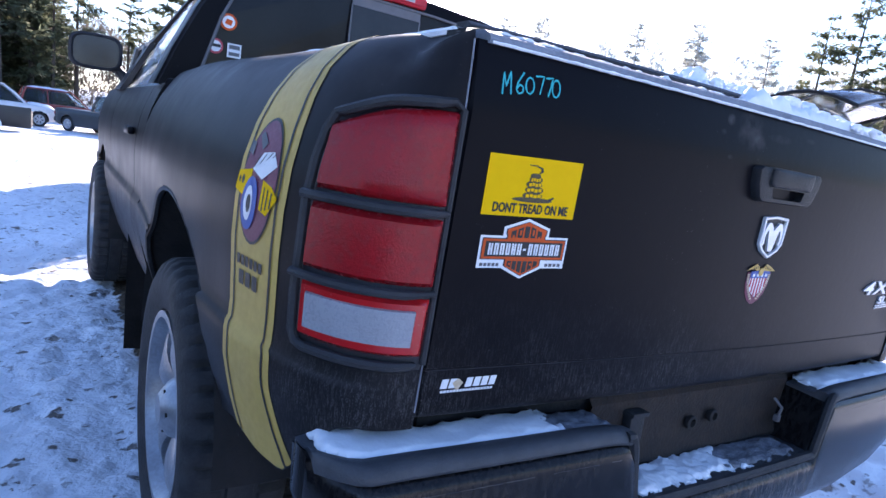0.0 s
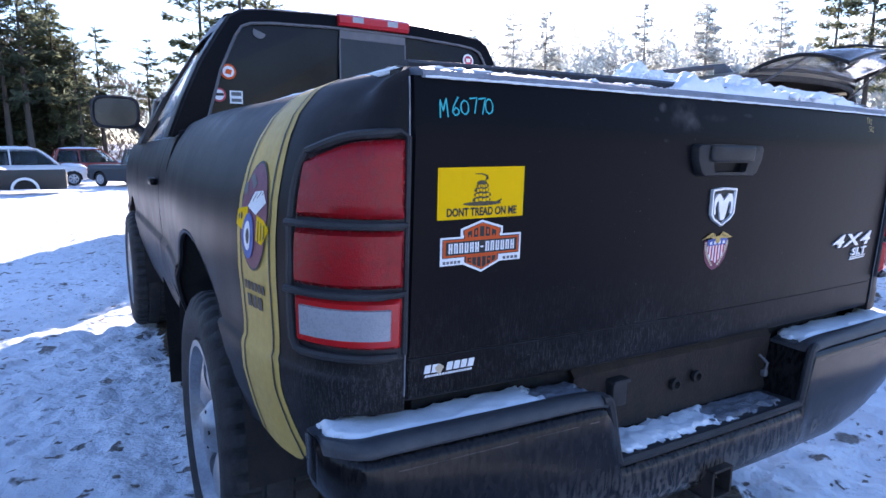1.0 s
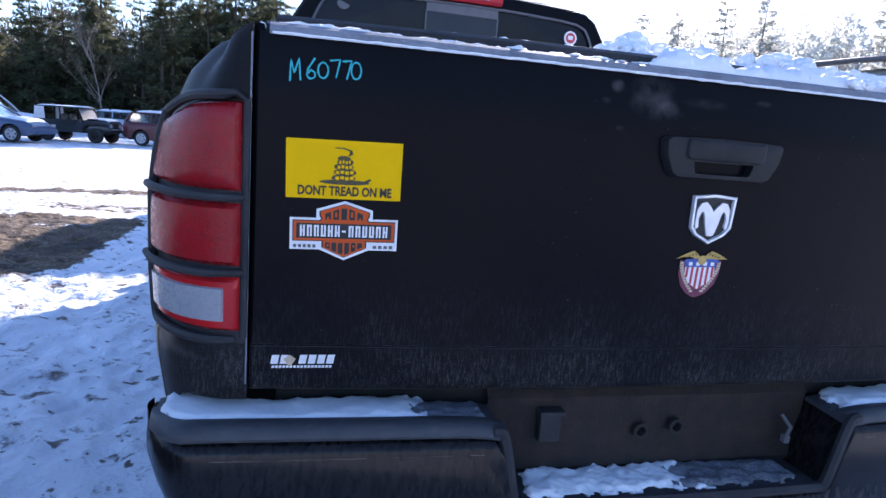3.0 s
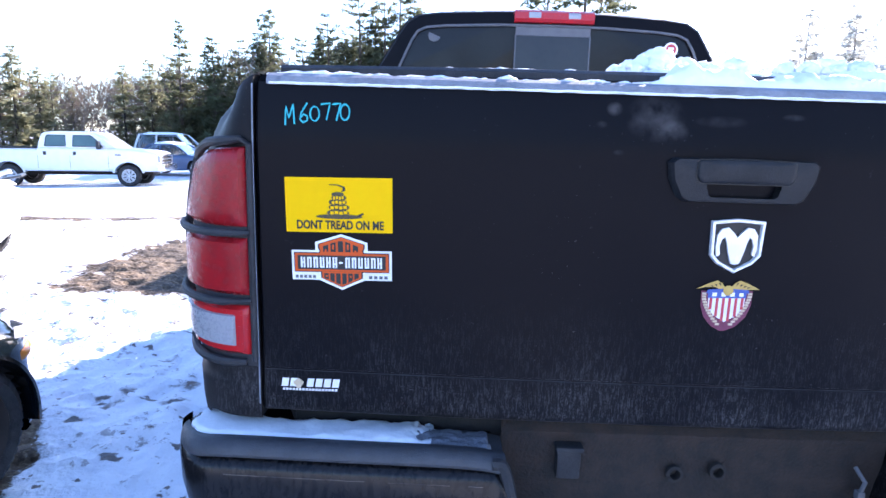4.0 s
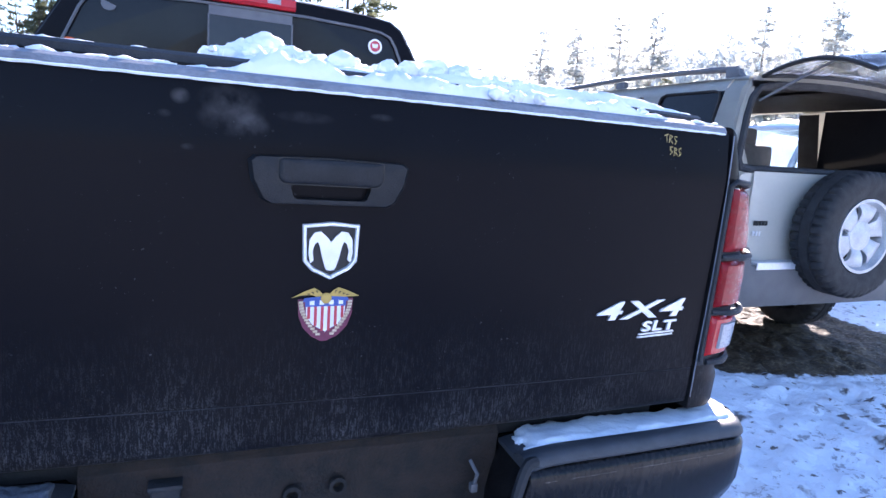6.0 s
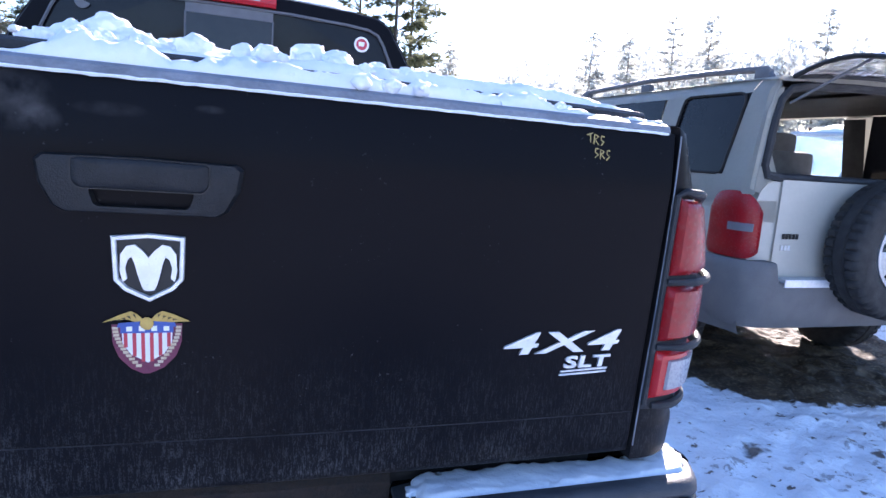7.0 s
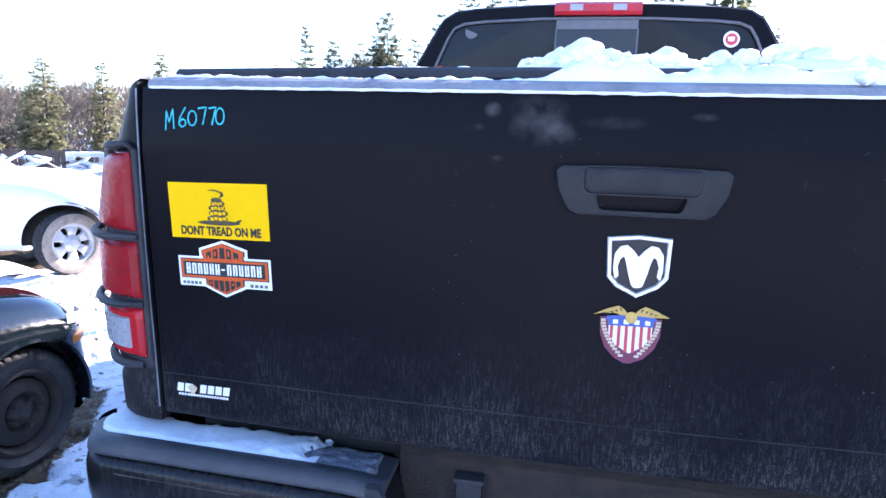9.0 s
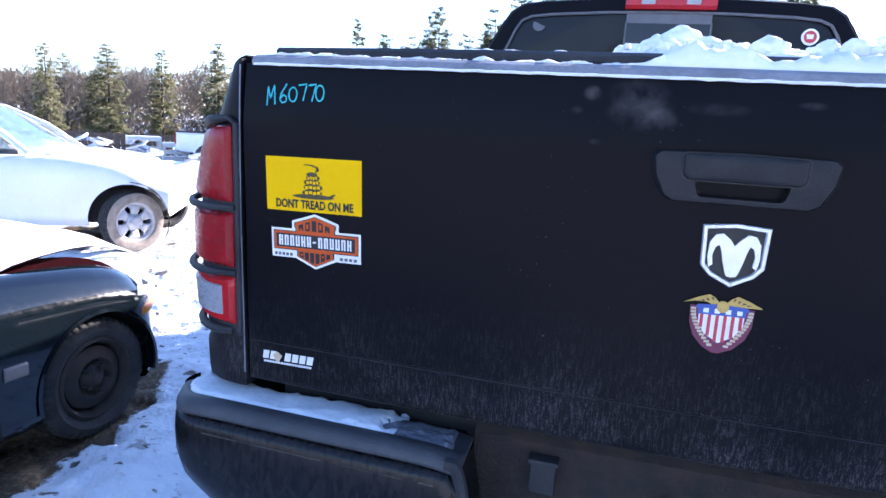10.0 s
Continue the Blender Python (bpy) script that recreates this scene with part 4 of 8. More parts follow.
def bed_side(sign):
    bm = bmesh.new()
    ss = [0.0, 0.004] + [0.02 * k for k in range(1, 14)] + [0.26 + 0.03 * k for k in range(1, 57) if 0.26 + 0.03 * k < S_END - 0.01] + [S_END]
    rows = []
    for s in ss:
        low = low_edge(s)
        col = [side_skin(s, low + (z - 0.46) * (0.84 - low) / (0.84 - 0.46) if z < 0.84 else z, 0, sign) for z in BED_Z]
        top = col[-1]
        x = 0.782 if s > 0.02 else 0.792
        col += [top + Vector((-sign * 0.008, 0, 0.003)), Vector((sign * x, max(top.y + 0.012, 0.05), 1.371)), Vector((sign * x, max(top.y + 0.012, 0.05), 1.30))]
        rows.append(col)
    seam = [Vector((sign * 0.7938, p.y + 0.05, p.z)) for p in rows[0]]
    grid(bm, [seam] + rows)
    cut_arch(bm, [ARCH], lambda c: abs(c.x) > 0.86 and c.y > 0.4)
    return bm


for sign in (-1, 1):
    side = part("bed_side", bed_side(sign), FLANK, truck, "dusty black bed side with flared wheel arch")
    lip = bmesh.new()
    pts = []
    for k in range(41):
        a = radians(-38 + 256 * k / 40)
        y, z = ARCH[0] + ARCH[2] * math.cos(a), ARCH[1] + ARCH[2] * math.sin(a)
        if z > 0.5:
            t = [(q[1], q[0]) for q in PLAN]
            pts.append(Vector((sign * (lerp_table(t, y) - lerp_table(INSET, z) - 0.008), y, z)))
    tube(lip, pts, 0.010, 6)
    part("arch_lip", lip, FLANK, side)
    liner = bmesh.new()
    grid(liner, [[Vector((sign * x, ARCH[0] + (ARCH[2] + 0.01) * math.cos(a), ARCH[1] + (ARCH[2] + 0.01) * math.sin(a))) for a in (radians(2 + 176 * k / 24) for k in range(25))] for x in (0.985, 0.90, 0.62)])
    grid(liner, [[Vector((sign * 0.62, ARCH[0] + r * math.cos(a), ARCH[1] + r * math.sin(a))) for a in (radians(2 + 176 * k / 24) for k in range(25))] for r in (ARCH[2] + 0.01, 0.2, 0.01)])
    part("wheel_liner", liner, DARK, side)
    splash = bmesh.new()
    grid(splash, [[Vector((sign * (0.90 - 0.10 * (1 - f)), y, 0.47 + 0.30 * f)) for y in (0.14, 0.30, 0.45)] for f in (0.0, 0.5, 1.0)])
    bmesh.ops.solidify(splash, geom=splash.faces[:], thickness=0.006)
    part("splash_panel", splash, DARK, side, "dark inner panel behind the wheel")
    edge = bmesh.new()
    tube(edge, [side_skin(0.0015, z, 0.001, sign) for z in (0.80, 0.9, 1.0, 1.1, 1.2, 1.262, 1.30, 1.33, 1.355)], 0.0014, 5)
    part("edge_frost", edge, FROST, side, "thin frost along the panel edge")

    # lamp: housing, three lenses, guard bars
    def ztop(s):
        return 1.262 - 0.004 * smoothstep(0, 0.1, s) - 0.030 * smoothstep(0.06, 0.235, s) ** 1.6

    def lens(s0, s1, z0, z1, off, edge=0.010):
        bm = bmesh.new()
        rows = []
        for i in range(15):
            u = i / 14
            u = 0.5 - 0.5 * math.cos(math.pi * u)
            s = s0 + (s1 - s0) * u
            zt = min(z1, ztop(s) - 0.010) if z1 > 1.2 else z1
            row = []
            for j in range(11):
                v = 0.5 - 0.5 * math.cos(math.pi * j / 10)
                z = z0 + (zt - z0) * v
                e = min(s - s0, s1 - s, z - z0, zt - z)
                row.append(side_skin(s, z, off * smoothstep(-0.001, edge, e), sign))
            rows.append(row)
        grid(bm, rows)
        return bm

    lamp = part("tail_lamp", lens(0.004, 0.232, 0.870, 1.278, 0.006, 0.006), PLASTIC, truck, "red tail lamp behind a black plastic guard")
    part("red_lens", lens(0.011, 0.219, 1.118, 1.278, 0.018, 0.006), RED_LENS, lamp)
    part("red_lens", lens(0.011, 0.221, 1.000, 1.102, 0.018, 0.006), RED_LENS, lamp)
    part("red_surround", lens(0.011, 0.221, 0.892, 0.985, 0.016, 0.006), RED_RIM, lamp, "brighter red lens border")
    part("reverse_lens", lens(0.028, 0.205, 0.907, 0.972, 0.021, 0.006), CLEAR_LENS, lamp, "cloudy white reversing lens")
    guard = bmesh.new()
    frame_pts = [(0.006, 0.882), (0.006, 1.255), (0.022, 1.264)] + [(0.04 + 0.01 * k, ztop(0.04 + 0.01 * k)) for k in range(18)] + [(0.222, 1.205), (0.227, 1.16), (0.228, 1.10), (0.228, 0.96), (0.226, 0.90), (0.215, 0.884)] + [(0.20 - 0.02 * k, 0.880) for k in range(10)]
    rows = []
    for (s, z), (w, h) in zip(frame_pts, [(0.012, 0.010)] * len(frame_pts)):
        rows.append(side_skin(s, z, 0.007 + 0.008 * smoothstep(0.008, 0.06, s), sign))
    tube(guard, rows, [0.0054 + 0.0026 * smoothstep(0.01, 0.05, s) for s, z in frame_pts], 8)
    for z in (1.110, 0.992):
        tube(guard, [side_skin(0.008 + 0.0221 * k, z, 0.010 + 0.013 * smoothstep(0.0, 0.05, 0.0221 * k), sign) for k in range(11)], [0.0047 + 0.0024 * smoothstep(0, 0.05, 0.0221 * k) for k in range(11)], 8)
    part("lamp_guard", guard, PLASTIC, lamp, "black plastic guard frame with cross bars")

    # yellow stripe with dark pinstripes, over the shoulder and down
    stripe_bm, pins = bmesh.new(), bmesh.new()
    zs = [0.615 + 0.0102 * k for k in range(75)]

    def stripe_edge(z, right):
        shift = -0.010 if z < 0.838 else 0.0
        wide = 0.004 * math.sin(z * 5)
        low = 0.10 * (1 - smoothstep(0.60, 0.84, z)) ** 1.4
        return ((0.300 - low * 1.05) if right else (0.490 - low * 0.45 - 0.03 * smoothstep(1.2, 1.36, z))) + shift + wide

    def on_stripe(z, f, off):
        """A place across the stripe, which the panel's lower edge cuts off."""
        a, b = stripe_edge(z, True), stripe_edge(z, False)
        u = a + (b - a) * f
        return side_skin(u, max(z, low_edge(u) + 0.003), off, sign)

    stripe_rows = [[on_stripe(z, k / 10, 0.0015) for k in range(11)] for z in zs]
    grid(stripe_bm, stripe_rows)
    band = part("yellow_stripe", stripe_bm, STRIPE, side, "faded yellow vinyl stripe with black pinstripes")
    pins.free()
    for f0, f1 in ((0.10, 0.135), (0.865, 0.90)):
        pins = bmesh.new()
        grid(pins, [[on_stripe(z, f, 0.0027) for f in (f0, f1)] for z in zs])
        part("pinstripe", pins, INK, band)

    def on_side(u, v, o):
        return side_skin(0.396 + u, v, o, sign)

    def blob(name, polys, mat, off, label=""):
        for poly in polys:
            bm = bmesh.new()
            cx, cz = sum(p[0] for p in poly) / len(poly), sum(p[1] for p in poly) / len(poly)
            grid(bm, [[on_side(cx + (u - cx) * k, cz + (v - cz) * k, off) for u, v in poly] for k in (0.02, 0.35, 0.7, 1.0)], closed=True)
            part(name, bm, mat, band, label)

    OZ = 1.105
    blob("oval_emblem_edge", [ellipse((0, OZ), 0.070, 0.108, 28)], INK, 0.0035)
    blob("oval_emblem", [ellipse((0, OZ), 0.066, 0.103, 28)], MAROON, 0.0042, "maroon oval emblem with plain shapes")
    blob("yellow_shape", [[(0.030, OZ + 0.018), (0.085, OZ + 0.010), (0.088, OZ - 0.022), (0.055, OZ - 0.030), (0.028, OZ - 0.012)], [(-0.055, OZ - 0.004), (-0.020, OZ + 0.004), (-0.020, OZ - 0.045), (-0.050, OZ - 0.052), (-0.078, OZ - 0.020)]], YELLOW, 0.0049)
    blob("white_shape", [[(0.030, OZ + 0.018), (0.0, OZ + 0.048), (-0.040, OZ + 0.052), (-0.062, OZ + 0.030), (-0.015, OZ + 0.004)]], WHITE_VINYL, 0.0055)
    blob("blue_ring", [ellipse((0.020, OZ - 0.040), 0.031, 0.046, 20)], BLUE_VINYL, 0.0060)
    blob("white_core", [ellipse((0.022, OZ - 0.040), 0.017, 0.030, 16)], WHITE_VINYL, 0.0066)
    blob("black_core", [ellipse((0.018, OZ - 0.040), 0.009, 0.016, 12)], INK, 0.0072)
    for k in range(4):
        blob("wing_line", [[(0.022 - 0.021 * k, OZ + 0.022 + 0.007 * k), (0.025 - 0.021 * k, OZ + 0.022 + 0.007 * k), (0.010 - 0.022 * k, OZ + 0.044 + 0.003 * k), (0.007 - 0.022 * k, OZ + 0.044 + 0.003 * k)]], INK, 0.0062)
    for k in range(3):
        blob("dark_band", [[(-0.030 - 0.014 * k, OZ - 0.006 - 0.003 * k), (-0.034 - 0.014 * k, OZ - 0.007 - 0.003 * k), (-0.036 - 0.013 * k, OZ - 0.046 + 0.004 * k), (-0.031 - 0.013 * k, OZ - 0.046 + 0.003 * k)]], INK, 0.0056)
    blob("dark_spot", [ellipse((0.060, OZ - 0.003), 0.006, 0.008, 10), ellipse((0.074, OZ - 0.004), 0.004, 0.006, 10)], INK, 0.0056)
    blob("grey_shape", [[(0.012, OZ + 0.052), (0.036, OZ + 0.075), (0.026, OZ + 0.083), (-0.004, OZ + 0.064)], [(0.042, OZ + 0.040), (0.064, OZ + 0.046), (0.062, OZ + 0.066), (0.044, OZ + 0.062)]], TRIM_GREY, 0.0055)
    bars = []
    for k in range(6):
        bars.append([(0.054 - 0.0185 * k, 0.955 + 0.004 * 0), (0.054 - 0.0185 * k - 0.0135, 0.955), (0.054 - 0.0185 * k - 0.0135, 0.973), (0.054 - 0.0185 * k, 0.973)])
    for k in range(3):
        bars.append([(0.044 - 0.029 * k, 0.920), (0.044 - 0.029 * k - 0.022, 0.920), (0.044 - 0.029 * k - 0.022, 0.946), (0.044 - 0.029 * k, 0.946)])
    blob("letter_bar", bars, INK, 0.0035, "dark lettering bars")

# ---- bed cover ----
cover = bmesh.new()
grid(cover, [[Vector((x, y, 1.381 + 0.010 * (1 - (x / 0.78) ** 2) + z)) for x in [-0.78 + 0.078 * k for k in range(21)]] for y, z in [(0.085, -0.06), (0.085, -0.006), (0.10, 0.0)] + [(0.1 + 0.12 * k, 0.0) for k in range(1, 16)] + [(1.93, 0.0), (1.93, -0.06)]])
tonneau = part("bed_cover", cover, PLASTIC, truck, "black vinyl bed cover under thin snow")
rail = bmesh.new()
grid(rail, [[Vector((x, 0.074 + 0.030 * x * x + dy, 1.373 + dz + 0.006 * (1 - (x / 0.77) ** 2))) for dy, dz in ((0.0, -0.004), (-0.008, 0.002), (-0.008, 0.012), (0.0, 0.018), (0.03, 0.018), (0.034, 0.0))] for x in [-0.765 + 0.0765 * k for k in range(21)]], closed=True, cap=True)
part("cover_rail", rail, PLASTIC, tonneau)

for sign in (-1, 1):
    edge = bmesh.new()
    pts = [Vector((sign * (0.787 + 0.003 * noise.noise((y * 9, sign, 0))), y, 1.371)) for y in [0.09 + 0.03 * k for k in range(61)]]
    tube(edge, pts, [0.007 + 0.003 * noise.noise((p.y * 14, sign, 2)) for p in pts], 6)
    part("rail_frost", edge, SNOW, tonneau, "line of snow along the bed rail")


# ---- rear bumper ----
def bump_y(x):
    a = abs(x)
    return -0.038 + 0.028 * x * x + 0.15 * max((a - 0.88) / 0.095, 0) ** 2.0


def bump_top(x):
    return 0.590 + 0.146 * smoothstep(0.325, 0.372, abs(x))


def bump_low(x):
    return lerp_table([(0.0, 0.45), (0.55, 0.45), (0.70, 0.475), (0.82, 0.53), (0.90, 0.59), (0.96, 0.66)], abs(x))


bm = bmesh.new()
xs = [-0.950 + 0.01967 * k for k in range(31)] + [-0.345 + 0.006 * k for k in range(5)] + [-0.31 + 0.0404 * k for k in range(1, 16)] + [0.32 + 0.006 * k for k in range(5)] + [0.35 + 0.02 * k for k in range(31)]
rows = []
for x in sorted(set(round(v, 4) for v in xs)):
    y, t, b = bump_y(x), bump_top(x), bump_low(x)
    h = t - b
    rows.append([Vector((x, yy, zz)) for yy, zz in ((0.13, t - 0.006), (y + 0.03, t), (y + 0.008, t - 0.003), (y + 0.004, t - 0.007), (y - 0.003, t - 0.013), (y - 0.0105, t - 0.019), (y - 0.0135, t - 0.028), (y - 0.0145, t - 0.35 * h), (y - 0.012, b + 0.35 * h), (y + 0.002, b + 0.12 * h), (y + 0.022, b), (y + 0.05, b + 0.01))])
grid(bm, rows, cap=True)
bumper = part("rear_bumper", bm, BUMPER, truck, "scuffed black steel rear bumper with snow")
for sign in (-1, 1):
    pad = bmesh.new()
    rows = []
    for k in range(31):
        x = 0.362 + 0.0194 * k
        y = bump_y(x)
        e = 0.010 * ((k - 15) / 15) ** 8
        back = 0.075 + 0.06 * smoothstep(0.8, 0.93, x)
        rows.append([Vector((sign * x, yy, 0.736 + zz - e)) for yy, zz in ((back, 0.0), (back, 0.008), (y + 0.055, 0.006), (y + 0.040, 0.008), (y + 0.030, 0.017), (y + 0.014, 0.019), (y + 0.002, 0.0165), (y - 0.007, 0.009), (y - 0.0100, 0.000), (y - 0.007, -0.006))])
    grid(pad, rows, cap=True)
    part("step_pad", pad, PAD, bumper, "ribbed plastic step pad with raised rim")
    worn = bmesh.new()
    for x0, x1 in ((0.60, 0.84), (0.455, 0.56), (0.40, 0.425)):
        tube(worn, [Vector((sign * x, bump_y(x) - 0.0132, 0.7015 + 0.0012 * noise.noise((x * 60, sign, 4)))) for x in (x0 + (x1 - x0) * k / 24 for k in range(25))], [0.0016 * (0.35 + 0.8 * abs(noise.noise((k * 0.9, x0 * 9, sign)))) for k in range(25)], 5)
    part("worn_edge", worn, WORN_EDGE, bumper, "scraped edge showing brown metal")
    end = bmesh.new()
    grid(end, [[Vector((sign * (0.950 + 0.006 * math.sin(math.pi * f)), bump_y(0.950) + 0.05 * f, z)) for z in (0.744, 0.73, 0.69, 0.66 + 0.02 * f)] for f in [k / 6 for k in range(7)]])
    part("bumper_end", end, BUMPER, bumper)
mid = bmesh.new()
grid(mid, [[Vector((x, -0.03 + 0.028 * x * x + dy, 0.591 + dz)) for dy, dz in ((0.17, 0.006), (0.03, 0.010), (0.005, 0.010), (-0.006, 0.004))] for x in [-0.315 + 0.03 * k for k in range(22)]])
part("centre_step", mid, PLASTIC, bumper, "low plastic centre step")
band = bmesh.new()
tube(band, [Vector((x, -0.040 + 0.028 * x * x, bump_top(x) + 0.002)) for x in [-0.385 + 0.005 * k for k in range(155)]], 0.011, 8)
part("step_edge", band, PLASTIC, bumper, "grey plastic edge running down to the centre step")
wall = bmesh.new()
grid(wall, [[Vector((x, 0.075 + dy + 0.004 * noise.noise((x * 9, z * 9, 2)), z)) for x in [-0.36 + 0.04 * k for k in range(19)]] for z, dy in ((0.57, 0.0), (0.605, -0.012), (0.63, 0.0), (0.70, 0.004), (0.745, 0.0), (0.765, 0.016), (0.79, 0.03))])
panel = part("plate_panel", wall, RUST, bumper, "dirty recessed number plate panel without plate")
for x, z in ((-0.035, 0.675), (0.045, 0.682)):
    hole = bmesh.new()
    lathe(hole, [(0.016, 0.0), (0.016, 0.008), (0.010, 0.010), (0.009, -0.012), (0.0005, -0.012)], 16, Matrix.Translation((x, 0.070, z)) @ Matrix.Rotation(radians(-90), 4, "Z"))
    part("plate_grommet", hole, DARK, panel)
plug = bmesh.new()
box(plug, (-0.235, 0.071, 0.690), (0.044, 0.03, 0.056), 0.005)
box(plug, (-0.235, 0.067, 0.722), (0.052, 0.036, 0.010), 0.004)
part("trailer_socket", plug, PLASTIC, panel, "black plastic trailer socket")
cord = bmesh.new()
tube(cord, [(0.30, 0.065, 0.70), (0.308, 0.045, 0.68), (0.304, 0.05, 0.652)], 0.004)
box(cord, (0.304, 0.05, 0.652), (0.014, 0.014, 0.018), 0.003)
part("hanging_lamp_plug", cord, TRIM_GREY, panel)
hitch = bmesh.new()
for dx, dz, sx, sz in ((-0.033, 0, 0.008, 0.074), (0.033, 0, 0.008, 0.074), (0, 0.033, 0.074, 0.008), (0, -0.033, 0.074, 0.008)):
    box(hitch, (-0.02 + dx, 0.10, 0.475 + dz), (sx, 0.34, sz), 0.002)
box(hitch, (-0.02, 0.28, 0.475), (0.9, 0.06, 0.06), 0.008)
part("hitch_receiver", hitch, RUST, truck, "rusty square hitch receiver")
mk = bmesh.new()


def bump_face(u, v, o):
    return Vector((u, bump_y(u) - 0.012 - o, v))


for line in ([(0.47, 0.70), (0.478, 0.708)], [(0.470, 0.688), (0.478, 0.684), (0.474, 0.676), (0.484, 0.674)], [(0.486, 0.690), (0.492, 0.676)], [(0.498, 0.692), (0.496, 0.678)], [(0.502, 0.684), (0.512, 0.690)], [(0.506, 0.668), (0.514, 0.680), (0.518, 0.668)], [(0.526, 0.676), (0.534, 0.690)], [(0.540, 0.684), (0.552, 0.700)]):
    stroke(mk, line, 0.0016, bump_face)
part("paint_scrawl", mk, PAINT_YELLOW, bumper, "small yellow paint-pen scrawl", 0)

# frame and floor under the bed
b = bmesh.new()
box(b, (0, 1.0, 0.74), (1.5, 1.8, 0.06), 0.01)
part("bed_floor", b, DARK, truck, "dark dirty bed floor")
for sx in (-0.48, 0.48):
    b = bmesh.new()
    box(b, (sx, 2.3, 0.56), (0.09, 4.3, 0.17), 0.01)
    part("frame_rail", b, DARK, truck)
b = bmesh.new()
tube(b, [(-0.85, 0.985, 0.42), (-0.2, 0.985, 0.42), (-0.06, 0.985, 0.42), (0.1, 0.985, 0.42), (0.26, 0.985, 0.42), (0.4, 0.985, 0.42), (0.85, 0.985, 0.42)], [0.045, 0.045, 0.08, 0.16, 0.08, 0.045, 0.045], 12)
part("rear_axle", b, DARK, truck, "dark axle with round casing")
b = bmesh.new()
tube(b, [(0.3, 0.2, 0.48), (0.32, 1.4, 0.46), (0.3, 3.0, 0.42)], 0.035, 8)
part("exhaust_pipe", b, RUST, truck)
b = bmesh.new()
box(b, (0, 0.16, 0.66), (1.2, 0.08, 0.22), 0.01)
part("cross_member", b, RUST, truck)

# wheels
for x, flip in ((-0.885, False), (0.885, True)):
    for y in (0.985, 4.06):
        add_wheel(truck, (x, y, 0.405), 0.415, 0.255, 0.262, 5, flip, turn=12 if y < 2 else 40)

# ---- cab ----
CAB_Y0 = 1.955


def cab_half(y):
    return 0.974 - 0.010 * smoothstep(3.2, 5.0, y)


def cab_side(sign, y0, y1, arches=(), top=1.30):
    bm = bmesh.new()
    zs = [0.47, 0.52, 0.58, 0.64, 0.70, 0.76, 0.80, 0.832, 0.846] + [0.88 + 0.035 * k for k in range(10)] + [1.22, 1.25, 1.275, 1.29, top]
    rows = []
    n = max(4, int((y1 - y0) / 0.035))
    for k in range(n + 1):
        y = y0 + (y1 - y0) * k / n
        nose = 0.16 * smoothstep(4.55, 5.0, y) ** 2
        rows.append([Vector((sign * (cab_half(y) - 0.8 * lerp_table(INSET, z) - nose), y, z)) for z in zs])
    grid(bm, [[p + Vector((-sign * 0.03, 0, 0)) for p in rows[0]]] + rows + [[p + Vector((-sign * 0.03, 0, 0)) for p in rows[-1]]])
    cut_arch(bm, arches, lambda c: abs(c.x) > 0.7)
    return bm


BACK = [(1.04 * x, z) for x, z in [(-0.905, 1.30), (-0.845, 1.46), (-0.772, 1.625), (-0.690, 1.765), (-0.652, 1.825), (-0.600, 1.858), (-0.50, 1.872), (-0.25, 1.884), (0.0, 1.888)]]
BACK += [(-x, z) for x, z in BACK[-2::-1]]
HOLE = [(1.072 * x, z) for x, z in [(-0.745, 1.33), (-0.720, 1.42), (-0.672, 1.60), (-0.610, 1.745), (-0.585, 1.785), (-0.545, 1.803), (-0.46, 1.812), (-0.23, 1.822), (0.0, 1.824)]]
HOLE += [(-x, z) for x, z in HOLE[-2::-1]]


def back_y(x, z):
    return 1.952 + 0.035 * x * x + 0.06 * max(z - 1.62, 0) ** 1.2


bm = bmesh.new()
rows = [[Vector((x * k, back_y(x, z) + d, 1.33 + (z - 1.33) * kz)) for x, z in BACK] for k, kz, d in ((1.0, 1.0, 0.07), (1.0, 1.0, 0.02), (0.985, 0.985, 0.0))]
rows.append([Vector((x, back_y(x, z), z)) for x, z in HOLE])
rows.append([Vector((x * 0.985, back_y(x, z) + 0.012, z - 0.006)) for x, z in HOLE])
grid(bm, rows)
box(bm, (0, 1.985, 0.93), (1.80, 0.05, 0.80), 0.02)
back = part("cab_back", bm, BLACK, truck, "black cab back panel")
seal = bmesh.new()
tube(seal, [Vector((x * 0.992, back_y(x, z) - 0.001, z - 0.003)) for x, z in HOLE], 0.0065, 6)
part("window_seal", seal, TRIM_GREY, back, "worn grey window seal")


def pane(poly, d, mat, name, parent, label=""):
    bm = bmesh.new()
    slab(bm, poly, 0.005, lambda u, v, o: Vector((u, back_y(u, v) + d - o, v)))
    return part(name, bm, mat, parent, label, 0)


rear_window = pane(HOLE, 0.016, TINT, "rear_window", truck, "dark tinted sliding rear window")
pane([(-0.172, 1.34), (0.172, 1.34), (0.172, 1.775), (-0.172, 1.775)], 0.008, TINT_B, "sliding_pane", rear_window)
pane([(-0.172, 1.776), (0.172, 1.776), (0.172, 1.823), (-0.172, 1.823)], 0.006, TRIM_GREY, "top_band", rear_window)
for x in (-0.172, 0.172):
    slide = bmesh.new()
    tube(slide, [(x, back_y(x, 1.34) + 0.004, 1.34), (x, back_y(x, 1.78) + 0.004, 1.78)], 0.004, 6)
    part("pane_rail", slide, TRIM_GREY, rear_window)


